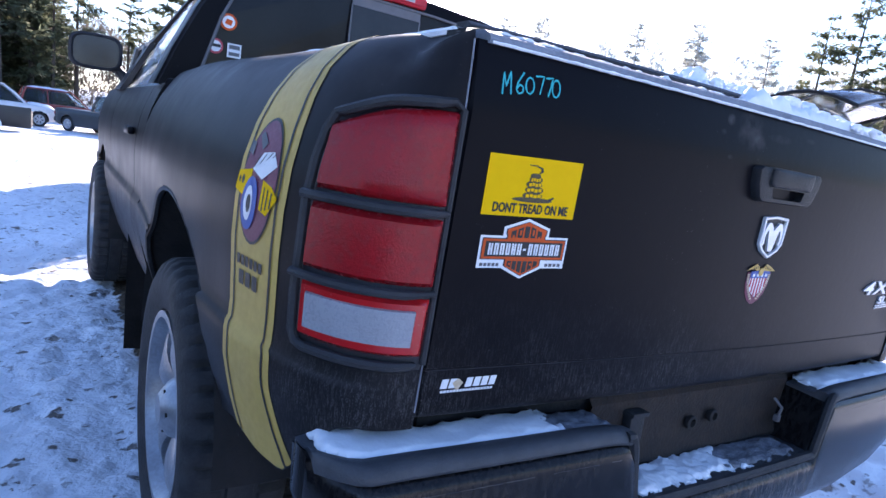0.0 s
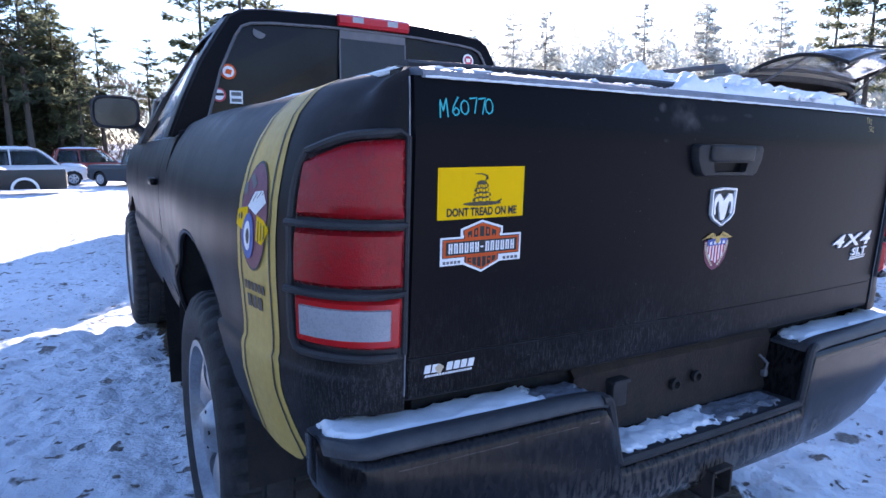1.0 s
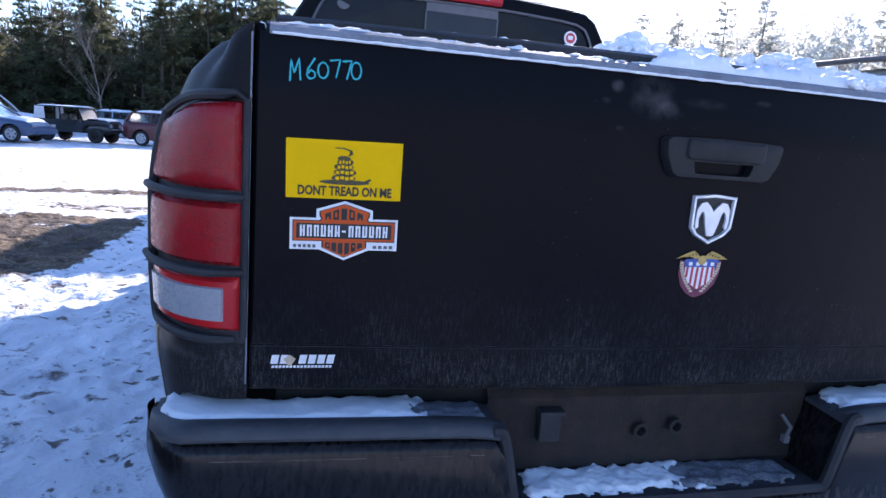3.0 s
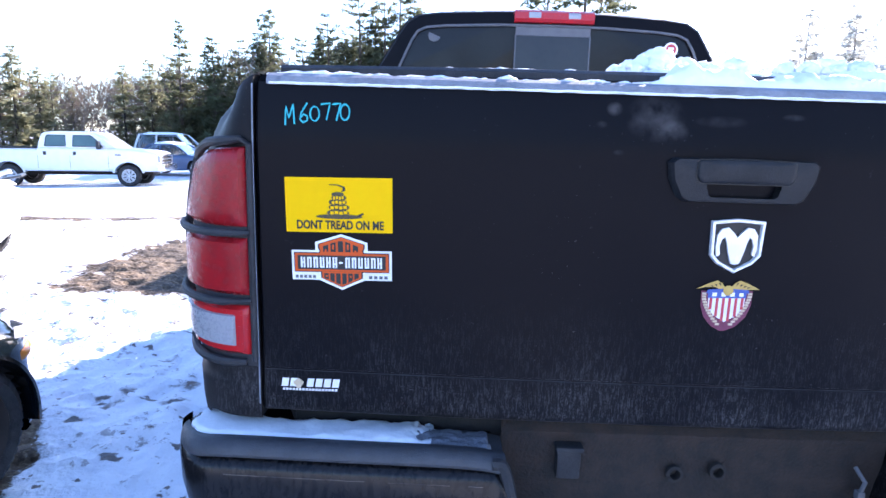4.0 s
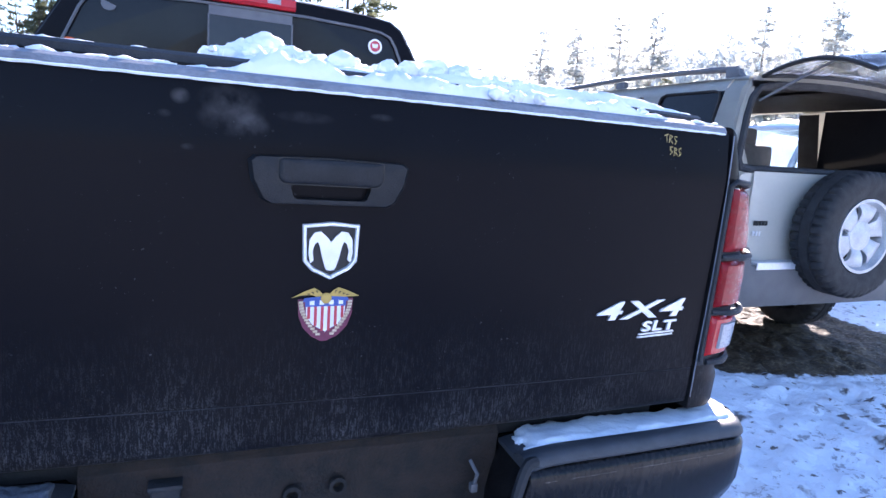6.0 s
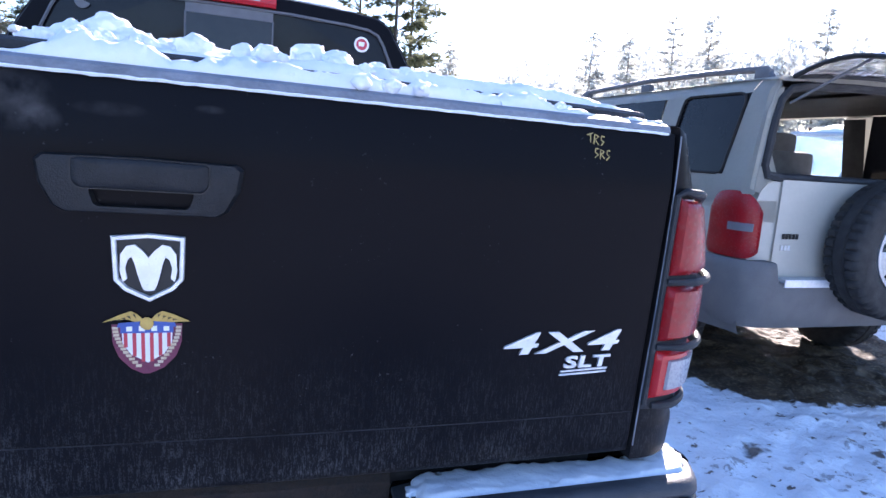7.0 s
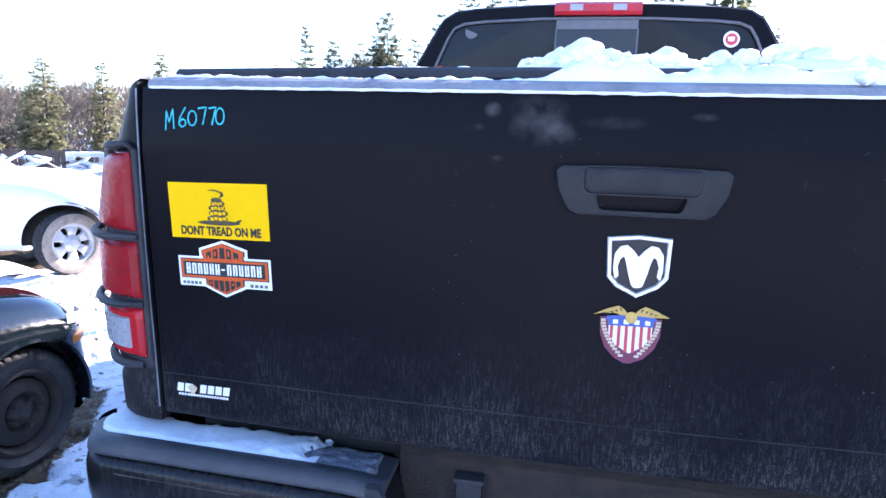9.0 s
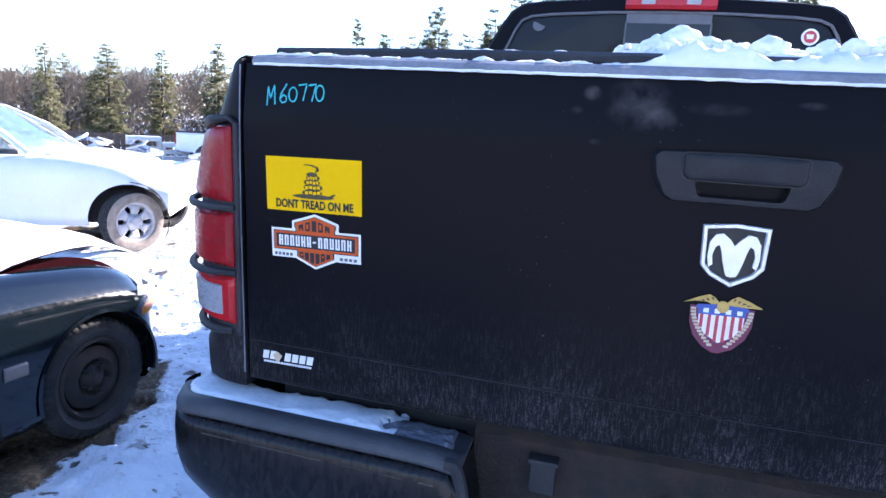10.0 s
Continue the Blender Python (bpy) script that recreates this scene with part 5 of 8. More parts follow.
def round_sticker(c, r, rim, core, name, label):
    base = pane(ellipse(c, r, r, 20), 0.0075, rim, name, rear_window, label)
    pane(ellipse(c, r * 0.74, r * 0.74, 18), 0.0065, core, "sticker_core", base)
    return base


bs = round_sticker((0.552, 1.736), 0.033, WHITE_VINYL, RED_VINYL, "round_sticker", "round red and white sticker")
pane([(0.540, 1.728), (0.562, 1.728), (0.565, 1.746), (0.537, 1.746)], 0.0055, WHITE_VINYL, "pale_mark", bs)
bs = round_sticker((-0.685, 1.585), 0.033, ORANGE, WHITE_VINYL, "round_sticker", "round orange and white sticker")
pane([(-0.70, 1.577), (-0.675, 1.572), (-0.67, 1.592), (-0.693, 1.597)], 0.0055, ORANGE, "orange_mark", bs)
bs = round_sticker((-0.728, 1.484), 0.030, RED_VINYL, WHITE_VINYL, "round_sticker", "round white sticker with dark bars")
pane([(-0.748, 1.480), (-0.708, 1.480), (-0.708, 1.492), (-0.748, 1.492)], 0.0055, INK, "dark_bar", bs)
sq = pane(rect(-0.682, 1.450, -0.628, 1.505), 0.0075, WHITE_VINYL, "square_sticker", rear_window, "small square white sticker with grey bars")
pane(rect(-0.676, 1.483, -0.634, 1.499), 0.0065, TRIM_GREY, "grey_bar", sq)
pane(rect(-0.676, 1.457, -0.634, 1.471), 0.0065, TRIM_GREY, "grey_bar", sq)
pane(ellipse((-0.545, 1.765), 0.028, 0.028, 16, 150, 345), 0.0075, TRIM_GREY, "worn_sticker", rear_window, "worn grey sticker remnant")

# third brake lamp on the roof edge
bl = bmesh.new()
grid(bl, [[Vector((x, back_y(x, 1.85) - dy - 0.004 * (1 - (x / 0.19) ** 4), z)) for dy, z in ((-0.01, 1.888), (0.010, 1.886), (0.026, 1.874), (0.028, 1.845), (0.018, 1.832), (-0.01, 1.830))] for x in [-0.182 + 0.0182 * k for k in range(21)]], cap=True)
brake = part("brake_lamp", bl, RED_RIM, truck, "red roof-edge brake lamp with clear cargo lenses")
for x in (-0.09, 0.09):
    b = bmesh.new()
    box(b, (x, back_y(x, 1.86) - 0.029, 1.861), (0.056, 0.010, 0.026), 0.004)
    part("cargo_lens", b, CLEAR_LENS, brake)

# roof with snow film, pillars, doors
roof = bmesh.new()
rows = []
for k in range(13):
    y = 1.99 + 1.12 * k / 12
    d = 0.020 * math.sin(math.pi * min(1, k / 12 * 1.1)) - 0.05 * max(0, k / 12 - 0.8)
    rows.append([Vector((x * (1 - 0.03 * k / 12), y, z + d)) for x, z in BACK[3:-3]])
grid(roof, rows)
part("roof", roof, BLACK, truck, "black cab roof")
for sign in (-1, 1):
    pil = bmesh.new()
    rear = [(sign * -x, z) for x, z in BACK[:5]]
    sgn = sign
    rows = []
    for y, k in ((1.99, 1.0), (2.08, 1.0), (2.16, 0.995)):
        rows.append([Vector((sgn * abs(x), y, z)) for x, z in BACK[:6]])
    grid(pil, rows)
    grid(pil, [[p + Vector((-sgn * 0.05, 0, 0)) for p in r] for r in rows])
    part("rear_pillar", pil, BLACK, truck)
    a = bmesh.new()
    tube(a, [(sgn * 0.60, 3.08, 1.85), (sgn * 0.75, 3.45, 1.58), (sgn * 0.88, 3.85, 1.29)], 0.035, 8)
    tube(a, [(sgn * 0.645, 2.12, 1.835), (sgn * 0.625, 2.7, 1.845), (sgn * 0.60, 3.08, 1.85)], 0.028, 8)
    part("front_pillar", a, BLACK, truck)
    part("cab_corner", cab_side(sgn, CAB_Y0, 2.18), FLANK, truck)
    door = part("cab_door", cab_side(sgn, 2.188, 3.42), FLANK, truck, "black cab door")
    h = bmesh.new()
    box(h, (sgn * 0.985, 2.30, 1.10), (0.03, 0.16, 0.034), 0.012)
    part("door_handle", h, BLACK, door)
    g = bmesh.new()
    grid(g, [[Vector((sgn * x0, y, z)) for y in ya] for x0, z, ya in ((0.90, 1.30, (2.19, 2.8, 3.72)), (0.74, 1.62, (2.17, 2.75, 3.34)), (0.65, 1.80, (2.17, 2.65, 3.08)))])
    bmesh.ops.solidify(g, geom=g.faces[:], thickness=0.004)
    gl = part("side_window", g, GLASS, door, "clear door glass")
    gl.visible_shadow = False
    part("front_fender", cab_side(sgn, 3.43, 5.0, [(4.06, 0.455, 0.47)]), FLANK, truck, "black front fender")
    fl = bmesh.new()
    grid(fl, [[Vector((sgn * x, 4.06 + 0.48 * math.cos(t), 0.455 + 0.48 * math.sin(t))) for t in (radians(-10 + 200 * k / 20) for k in range(21))] for x in (0.94, 0.60)])
    part("wheel_liner", fl, DARK, truck)
    # mirror
    mir = bmesh.new()
    mc = Vector((sgn * 1.055, 3.63, 1.490))
    outline2 = [(0.142 * math.copysign(abs(math.cos(t)) ** 0.5, math.cos(t)), 0.104 * math.copysign(abs(math.sin(t)) ** 0.55, math.sin(t))) for t in (2 * math.pi * k / 28 for k in range(28))]
    rows = [[mc + Vector((u * k, dy, v * k)) for u, v in outline2] for k, dy in ((0.82, 0.002), (0.90, -0.006), (1.0, 0.004), (1.0, 0.03), (0.85, 0.09), (0.5, 0.12), (0.02, 0.13))]
    grid(mir, rows, closed=True)
    tube(mir, [mc + Vector((-sgn * 0.10, 0.06, -0.06)), mc + Vector((-sgn * 0.19, 0.03, -0.15))], 0.032, 8)
    mi = part("side_mirror", mir, PLASTIC, truck, "black folding side mirror")
    mg = bmesh.new()
    slab(mg, [(u * 0.85, v * 0.83) for u, v in outline2], 0.003, lambda u, v, o: mc + Vector((u, 0.006 - o + 0.06 * sgn * u, v)))
    part("mirror_glass", mg, MIRROR, mi, "silvered mirror glass")
    sail = bmesh.new()
    slab(sail, [(3.36, 1.29), (3.74, 1.29), (3.46, 1.56), (3.38, 1.58)], 0.03, lambda u, v, o: Vector((sgn * (0.905 - 0.50 * (v - 1.30) + o), u, v)))
    part("mirror_sail", sail, PLASTIC, mi, "black plate behind the mirror", 0)
wind = bmesh.new()
grid(wind, [[Vector((x * k, y - 0.10 * (x / 0.9) ** 2, z)) for x in (-0.88, -0.45, 0, 0.45, 0.88)] for k, y, z in ((0.69, 3.10, 1.845), (0.85, 3.5, 1.57), (1.0, 3.92, 1.285))])
bmesh.ops.solidify(wind, geom=wind.faces[:], thickness=0.005)
ws = part("windshield", wind, GLASS, truck, "clear windshield")
ws.visible_shadow = False
hood = bmesh.new()
grid(hood, [[Vector((x, y, 1.29 + 0.03 * (1 - (x / 0.85) ** 2) - 0.10 * smoothstep(4.0, 5.1, y) - 0.25 * smoothstep(4.9, 5.1, y) ** 2 + 0.02 * (abs(x) < 0.4))) for x in [-0.86 + 0.086 * k for k in range(21)]] for y in [3.85 + 0.0833 * k for k in range(16)]])
box(hood, (0, 4.95, 0.85), (1.5, 0.08, 0.6), 0.03)
part("hood", hood, BLACK, truck, "black hood")
fb2 = bmesh.new()
box(fb2, (0, 5.1, 0.62), (1.85, 0.16, 0.24), 0.05)
part("front_bumper", fb2, BUMPER, truck)
seatbm = bmesh.new()
for x in (-0.42, 0.42):
    box(seatbm, (x, 2.62, 0.95), (0.5, 0.5, 0.16), 0.06)
    box(seatbm, (x, 2.36, 1.18), (0.5, 0.16, 0.5), 0.06)
box(seatbm, (0, 3.55, 1.12), (1.6, 0.35, 0.25), 0.08)
box(seatbm, (0, 2.8, 0.62), (1.7, 1.6, 0.08), 0.02)
part("cab_interior", seatbm, PLAIN_GREY, truck, "grey seats and dashboard")
flap = bmesh.new()
grid(flap, [[Vector((-0.93 + 0.2 * u, 2.62 + 0.03 * noise.noise((u * 4, v * 4, 0)) - 0.10 * (1 - v), 0.03 + 0.62 * v)) for u in (0, 0.33, 0.67, 1)] for v in [k / 8 for k in range(9)]])
bmesh.ops.solidify(flap, geom=flap.faces[:], thickness=0.01)
part("hanging_flap", flap, DARK, truck, "loose black plastic flap hanging to the snow")


# ---- snow lying on the truck ----
def snow_patch(name, label, x0, x1, y0, y1, base, step, thick_at, mat=SNOW):
    """A thin uneven layer; thick_at(x, y) gives its depth, and it ends where that falls to nothing."""
    nx, ny = max(2, int((x1 - x0) / step)), max(2, int((y1 - y0) / step))
    bm = bmesh.new()
    vs = {}
    for i in range(nx + 1):
        for j in range(ny + 1):
            x, y = x0 + (x1 - x0) * i / nx, y0 + (y1 - y0) * j / ny
            t = thick_at(x, y)
            if t > 0:
                vs[i, j] = bm.verts.new((x, y, base(x, y) + t))
    for i in range(nx):
        for j in range(ny):
            q = [(i, j), (i + 1, j), (i + 1, j + 1), (i, j + 1)]
            if all(k in vs for k in q):
                bm.faces.new([vs[k] for k in q])
    rim = [e for e in bm.edges if len(e.link_faces) == 1]
    ret = bmesh.ops.extrude_edge_only(bm, edges=rim)
    for g in ret["geom"]:
        if isinstance(g, bmesh.types.BMVert):
            g.co.z = base(g.co.x, g.co.y) - 0.004
    for v in [v for v in bm.verts if not v.link_faces]:
        bm.verts.remove(v)
    ob = part(name, bm, mat, None, "", 60)
    ob.matrix_basis = ROLL
    return tagged(ob, label, "snow", kind="stuff")


def lumps(x, y, f, seed):
    return noise.fractal((x * f, y * f, seed), 1.0, 2.0, 4)


def cover_base(x, y):
    return 1.381 + 0.010 * (1 - (x / 0.78) ** 2)


def cover_snow(x, y):
    edge = min(0.772 - abs(x), (y - 0.068 - 0.03 * x * x), 1.90 - y)
    t = 0.009 + 0.004 * lumps(x, y, 6, 1) + 0.003 * lumps(x, y, 30, 2) - 0.006 * smoothstep(0.3, 1.4, y)
    t += 0.020 * smoothstep(0.0, 0.4, x) * smoothstep(0.8, 0.6, x)
    ridge = math.exp(-((y - 0.20 - 0.05 * x) / 0.10) ** 2) * smoothstep(-0.19, -0.12, x) * smoothstep(0.34, 0.20, x)
    d = noise.voronoi((x * 16 + 0.35 * lumps(x, y, 24, 6), y * 16, 0.3))[0]
    clump = math.sqrt(max(0.0, 1 - (d[0] / 0.62) ** 2))
    t += ridge * (0.016 + 0.010 * clump + 0.006 * lumps(x, y, 45, 4) + 0.004 * lumps(x, y, 120, 5))
    return t * smoothstep(-0.004, 0.022, edge + 0.010 * lumps(x, y, 25, 3)) - 0.002


snow_patch("cover_snow", "thin lumpy white snow on the bed cover", -0.775, 0.775, 0.06, 1.90, cover_base, 0.0085, cover_snow)


rnd = random.Random(17)
clumps = bmesh.new()
heap = [(-0.13, 0.17, 0.026), (-0.09, 0.20, 0.034), (-0.05, 0.16, 0.026), (0.0, 0.19, 0.022), (0.035, 0.15, 0.026), (0.045, 0.17, 0.020), (0.10, 0.15, 0.014), (0.20, 0.14, 0.027), (0.225, 0.13, 0.018), (0.24, 0.12, 0.022), (0.30, 0.11, 0.014), (0.345, 0.10, 0.016)]
for k in range(95):
    x = rnd.uniform(-0.19, 0.40)
    fade = smoothstep(-0.20, -0.14, x) * (1 - 0.6 * smoothstep(0.05, 0.40, x))
    heap.append((x, 0.155 - 0.07 * smoothstep(0.0, 0.4, x) + rnd.gauss(0, 0.040), rnd.uniform(0.006, 0.019) * (0.45 + 0.55 * fade)))
for k in range(26):
    heap.append((rnd.uniform(-0.15, 0.62), 0.055 + rnd.gauss(0, 0.010), rnd.uniform(0.003, 0.009)))
for x, y, r in heap:
    ret = bmesh.ops.create_icosphere(clumps, subdivisions=4 if r > 0.012 else 3, radius=r)
    sh = Vector((rnd.uniform(0, 9), rnd.uniform(0, 9), 0))
    c = Vector((x, y, 1.381 if y < 0.08 else cover_base(x, y) + 0.014 + 0.5 * r * rnd.uniform(0.4, 1.3)))
    for v in ret["verts"]:
        n = v.co.normalized()
        v.co = c + Vector((n.x * 1.15, n.y, n.z * 0.9)) * 0.95 * r * (1 + 0.26 * noise.fractal(n * 1.5 + sh, 1.0, 2, 2) + 0.10 * noise.noise(n * 5.0 + sh))
ob = part("snow_clumps", clumps, SNOW, None, "", 180)
ob.matrix_basis = ROLL
tagged(ob, "broken clumps of white snow on the bed cover", "snow", kind="stuff")


def cap_base(x, y):
    return 1.372


def cap_snow(x, y):
    run = smoothstep(-0.16, -0.10, x) * smoothstep(0.66, 0.5, x)
    e = 0.028 - abs(y - gate_y(x, 1.36) - 0.036)
    t = (0.016 + 0.022 * lumps(x, y, 15, 7)) * run + 0.004 + 0.006 * lumps(x, y, 40, 8)
    return t * smoothstep(0, 0.012, e) - 0.0015


snow_patch("tailgate_snow", "lumps of white snow along the tailgate top", -0.76, 0.77, -0.02, 0.10, cap_base, 0.006, cap_snow)
for sign in (-1, 1):
    def pad_snow(x, y, sign=sign):
        a = sign * x
        yb = bump_y(a)
        e = min(y - yb - 0.022, 0.098 + 0.04 * smoothstep(0.8, 0.93, a) - y, (0.935 if sign < 0 else 0.952) - a, (a - 0.47) * 0.35 if sign < 0 else (a - 0.37) * 0.5)
        rag = 0.010 * lumps(x, y, 34, 11 + sign) - 0.012 * max(0.0, lumps(x, y, 42, 5)) * smoothstep(0.62, 0.45, a)
        return (0.013 + 0.004 * lumps(x, y, 14, 12)) * smoothstep(-0.004, 0.014, e + rag - 0.006) - 0.001
    snow_patch("bumper_snow", "ragged strip of snow on the bumper step", -0.97 if sign < 0 else 0.37, -0.37 if sign < 0 else 0.97, -0.07, 0.15, lambda x, y: 0.743, 0.004, pad_snow)


def step_snow(x, y):
    e = min(x + 0.30, (0.05 - x) * 0.3, y + 0.026, 0.060 - y)
    return (0.010 + 0.005 * lumps(x, y, 30, 21)) * smoothstep(-0.006, 0.016, e + 0.02 * lumps(x, y, 25, 22)) - 0.001


snow_patch("bumper_snow", "patch of snow on the low centre step", -0.32, 0.24, -0.06, 0.07, lambda x, y: 0.601, 0.003, step_snow)


def step_slush(x, y):
    e = min((x + 0.02) * 0.5, 0.285 - x, y + 0.028, 0.062 - y)
    return (0.007 + 0.006 * lumps(x, y, 40, 31)) * smoothstep(-0.004, 0.012, e + 0.012 * lumps(x, y, 30, 32)) - 0.001


snow_patch("bumper_slush", "dirty grey slush on the low centre step", -0.05, 0.29, -0.06, 0.07, lambda x, y: 0.600, 0.005, step_slush, SLUSH)


def pad_slush(x, y):
    e = min(y - bump_y(x) - 0.024, 0.072 - y, -0.385 - x, (x + 0.56) * 0.4)
    return (0.006 + 0.005 * lumps(x, y, 45, 41)) * smoothstep(-0.004, 0.010, e + 0.010 * lumps(x, y, 34, 42)) - 0.001


snow_patch("bumper_slush", "thin grey slush at the end of the bumper step", -0.56, -0.38, -0.06, 0.08, lambda x, y: 0.742, 0.004, pad_slush, SLUSH)


def roof_base(x, y):
    return 1.880 + 0.014 * (1 - (x / 0.5) ** 2)


def roof_snow(x, y):
    e = min(0.50 - abs(x), y - 2.0, 3.0 - y)
    return (0.018 + 0.010 * lumps(x, y, 6, 31)) * smoothstep(0, 0.08, e + 0.03 * lumps(x, y, 9, 33)) - 0.001


snow_patch("roof_snow", "thin snow on the cab roof", -0.52, 0.52, 1.99, 3.0, roof_base, 0.02, roof_snow)

truck.matrix_basis = ROLL


# ---- the other vehicles ----
def car_shell(L, W, top, zb, arches, nose=0.14, tail=0.10, step=0.05):
    """Body below the windows: local, rear at y = 0, nose at y = L; top is a table of the upper line."""
    bm = bmesh.new()
    rows = []
    n = int(L / step)
    for k in range(n + 1):
        y = L * k / n
        w = W / 2 - nose * smoothstep(L - 0.75, L, y) ** 2 - tail * smoothstep(0.45, 0, y) ** 2
        t = soft_table(top, y)
        zbb = zb + 0.10 * smoothstep(L - 0.5, L, y) + 0.08 * smoothstep(0.4, 0, y)
        h = t - zbb
        half = [(w - 0.07, zbb), (w - 0.02, zbb + 0.05)] + [(w - 0.012 * abs(f - 0.5) * 2, zbb + h * f) for f in [0.12 + 0.045 * q for q in range(15)]] + [(w - 0.022, zbb + h * 0.84), (w - 0.045, zbb + h * 0.92), (w - 0.085, t - 0.012), (w - 0.14, t), (w * 0.5, t + 0.02), (0, t + 0.03)]
        rows.append([Vector((-x, y, z)) for x, z in half] + [Vector((x, y, z)) for x, z in half[-2::-1]])
    grid(bm, rows, cap=True)
    cut_arch(bm, arches, lambda c: abs(c.x) > W / 2 - 0.17 and c.z < 0.9)
    return bm


def greenhouse(parent, W, belt, roof, ys, rw, paint, mid=0.5, glass=GLASS):
    """Roof, pillars and panes: ys are the base rear, roof rear, roof front and base front."""
    y0, y1, y2, y3 = ys
    bw = W / 2 - 0.10
    bm = bmesh.new()
    rows = []
    for k in range(9):
        f = k / 8
        y = y1 + (y2 - y1) * f
        z = roof - 0.03 * (2 * f - 1) ** 2
        rows.append([Vector((x * rw, y, z - 0.035 * abs(x) ** 3)) for x in (-1, -0.85, -0.5, 0, 0.5, 0.85, 1)])
    grid(bm, rows)
    bmesh.ops.solidify(bm, geom=bm.faces[:], thickness=0.03)
    part("roof_panel", bm, paint, parent)
    ym = y1 + (y2 - y1) * mid
    for s in (-1, 1):
        for nm, pts, r in (("front_pillar", [(s * bw, y3, belt), (s * (bw + rw) / 2, (y3 + y2) / 2 + 0.02, (belt + roof) / 2 + 0.02), (s * rw, y2, roof - 0.05)], 0.032),
                           ("middle_pillar", [(s * (bw + 0.02), ym, belt), (s * rw, ym - 0.03, roof - 0.045)], 0.036),
                           ("rear_pillar", [(s * bw, y0, belt), (s * (bw + rw) / 2, (y0 + y1) / 2 - 0.02, (belt + roof) / 2), (s * rw, y1, roof - 0.05)], 0.06),
                           ("roof_edge", [(s * rw, y1, roof - 0.05), (s * rw, y2, roof - 0.05)], 0.03)):
            p = bmesh.new()
            tube(p, pts, r, 6)
            part(nm, p, paint, parent)
        for a, b, c, d in (((y0 + 0.06), (y1 + 0.04), (ym - 0.06), (ym - 0.03)), ((ym + 0.03), (ym + 0.0), y2 - 0.02, y3 - 0.08)):
            g = bmesh.new()
            if a < b:
                a, b = b, a
            g.faces.new([g.verts.new(v) for v in ((s * bw, a if a < c else b, belt), (s * bw, d, belt), (s * (rw + 0.005), min(c, d), roof - 0.06), (s * (rw + 0.005), b if a < c else a, roof - 0.06))])
            bmesh.ops.solidify(g, geom=g.faces[:], thickness=0.004)
            gl = part("side_window", g, glass, parent, smooth=0)
            gl.visible_shadow = glass is not GLASS
    for ya, za, yb, zb2, nm in ((y3, belt, y2, roof - 0.035, "windshield"), (y0, belt, y1, roof - 0.035, "rear_window")):
        g = bmesh.new()
        d = 0.06 if nm == "windshield" else -0.04
        grid(g, [[Vector((x * w, y + d * (1 - x * x), z)) for x in (-1, -0.5, 0, 0.5, 1)] for w, y, z in ((bw - 0.03, ya, za), ((bw + rw) / 2 - 0.03, (ya + yb) / 2, (za + zb2) / 2), (rw - 0.04, yb, zb2))])
        bmesh.ops.solidify(g, geom=g.faces[:], thickness=0.004)
        gl = part(nm, g, glass, parent)
        gl.visible_shadow = glass is not GLASS
    seat = bmesh.new()
    for x in (-0.36, 0.36):
        box(seat, (x, ym + 0.1, belt - 0.12), (0.48, 0.5, 0.16), 0.05)
        box(seat, (x, ym - 0.16, belt + 0.12), (0.46, 0.14, 0.55), 0.05)
        box(seat, (x, ym - 0.18, belt + 0.46), (0.26, 0.10, 0.16), 0.04)
    box(seat, (0, y3 - 0.30, belt - 0.02), (2 * bw - 0.1, 0.4, 0.14), 0.05)
    part("seats", seat, PLAIN_GREY, parent)


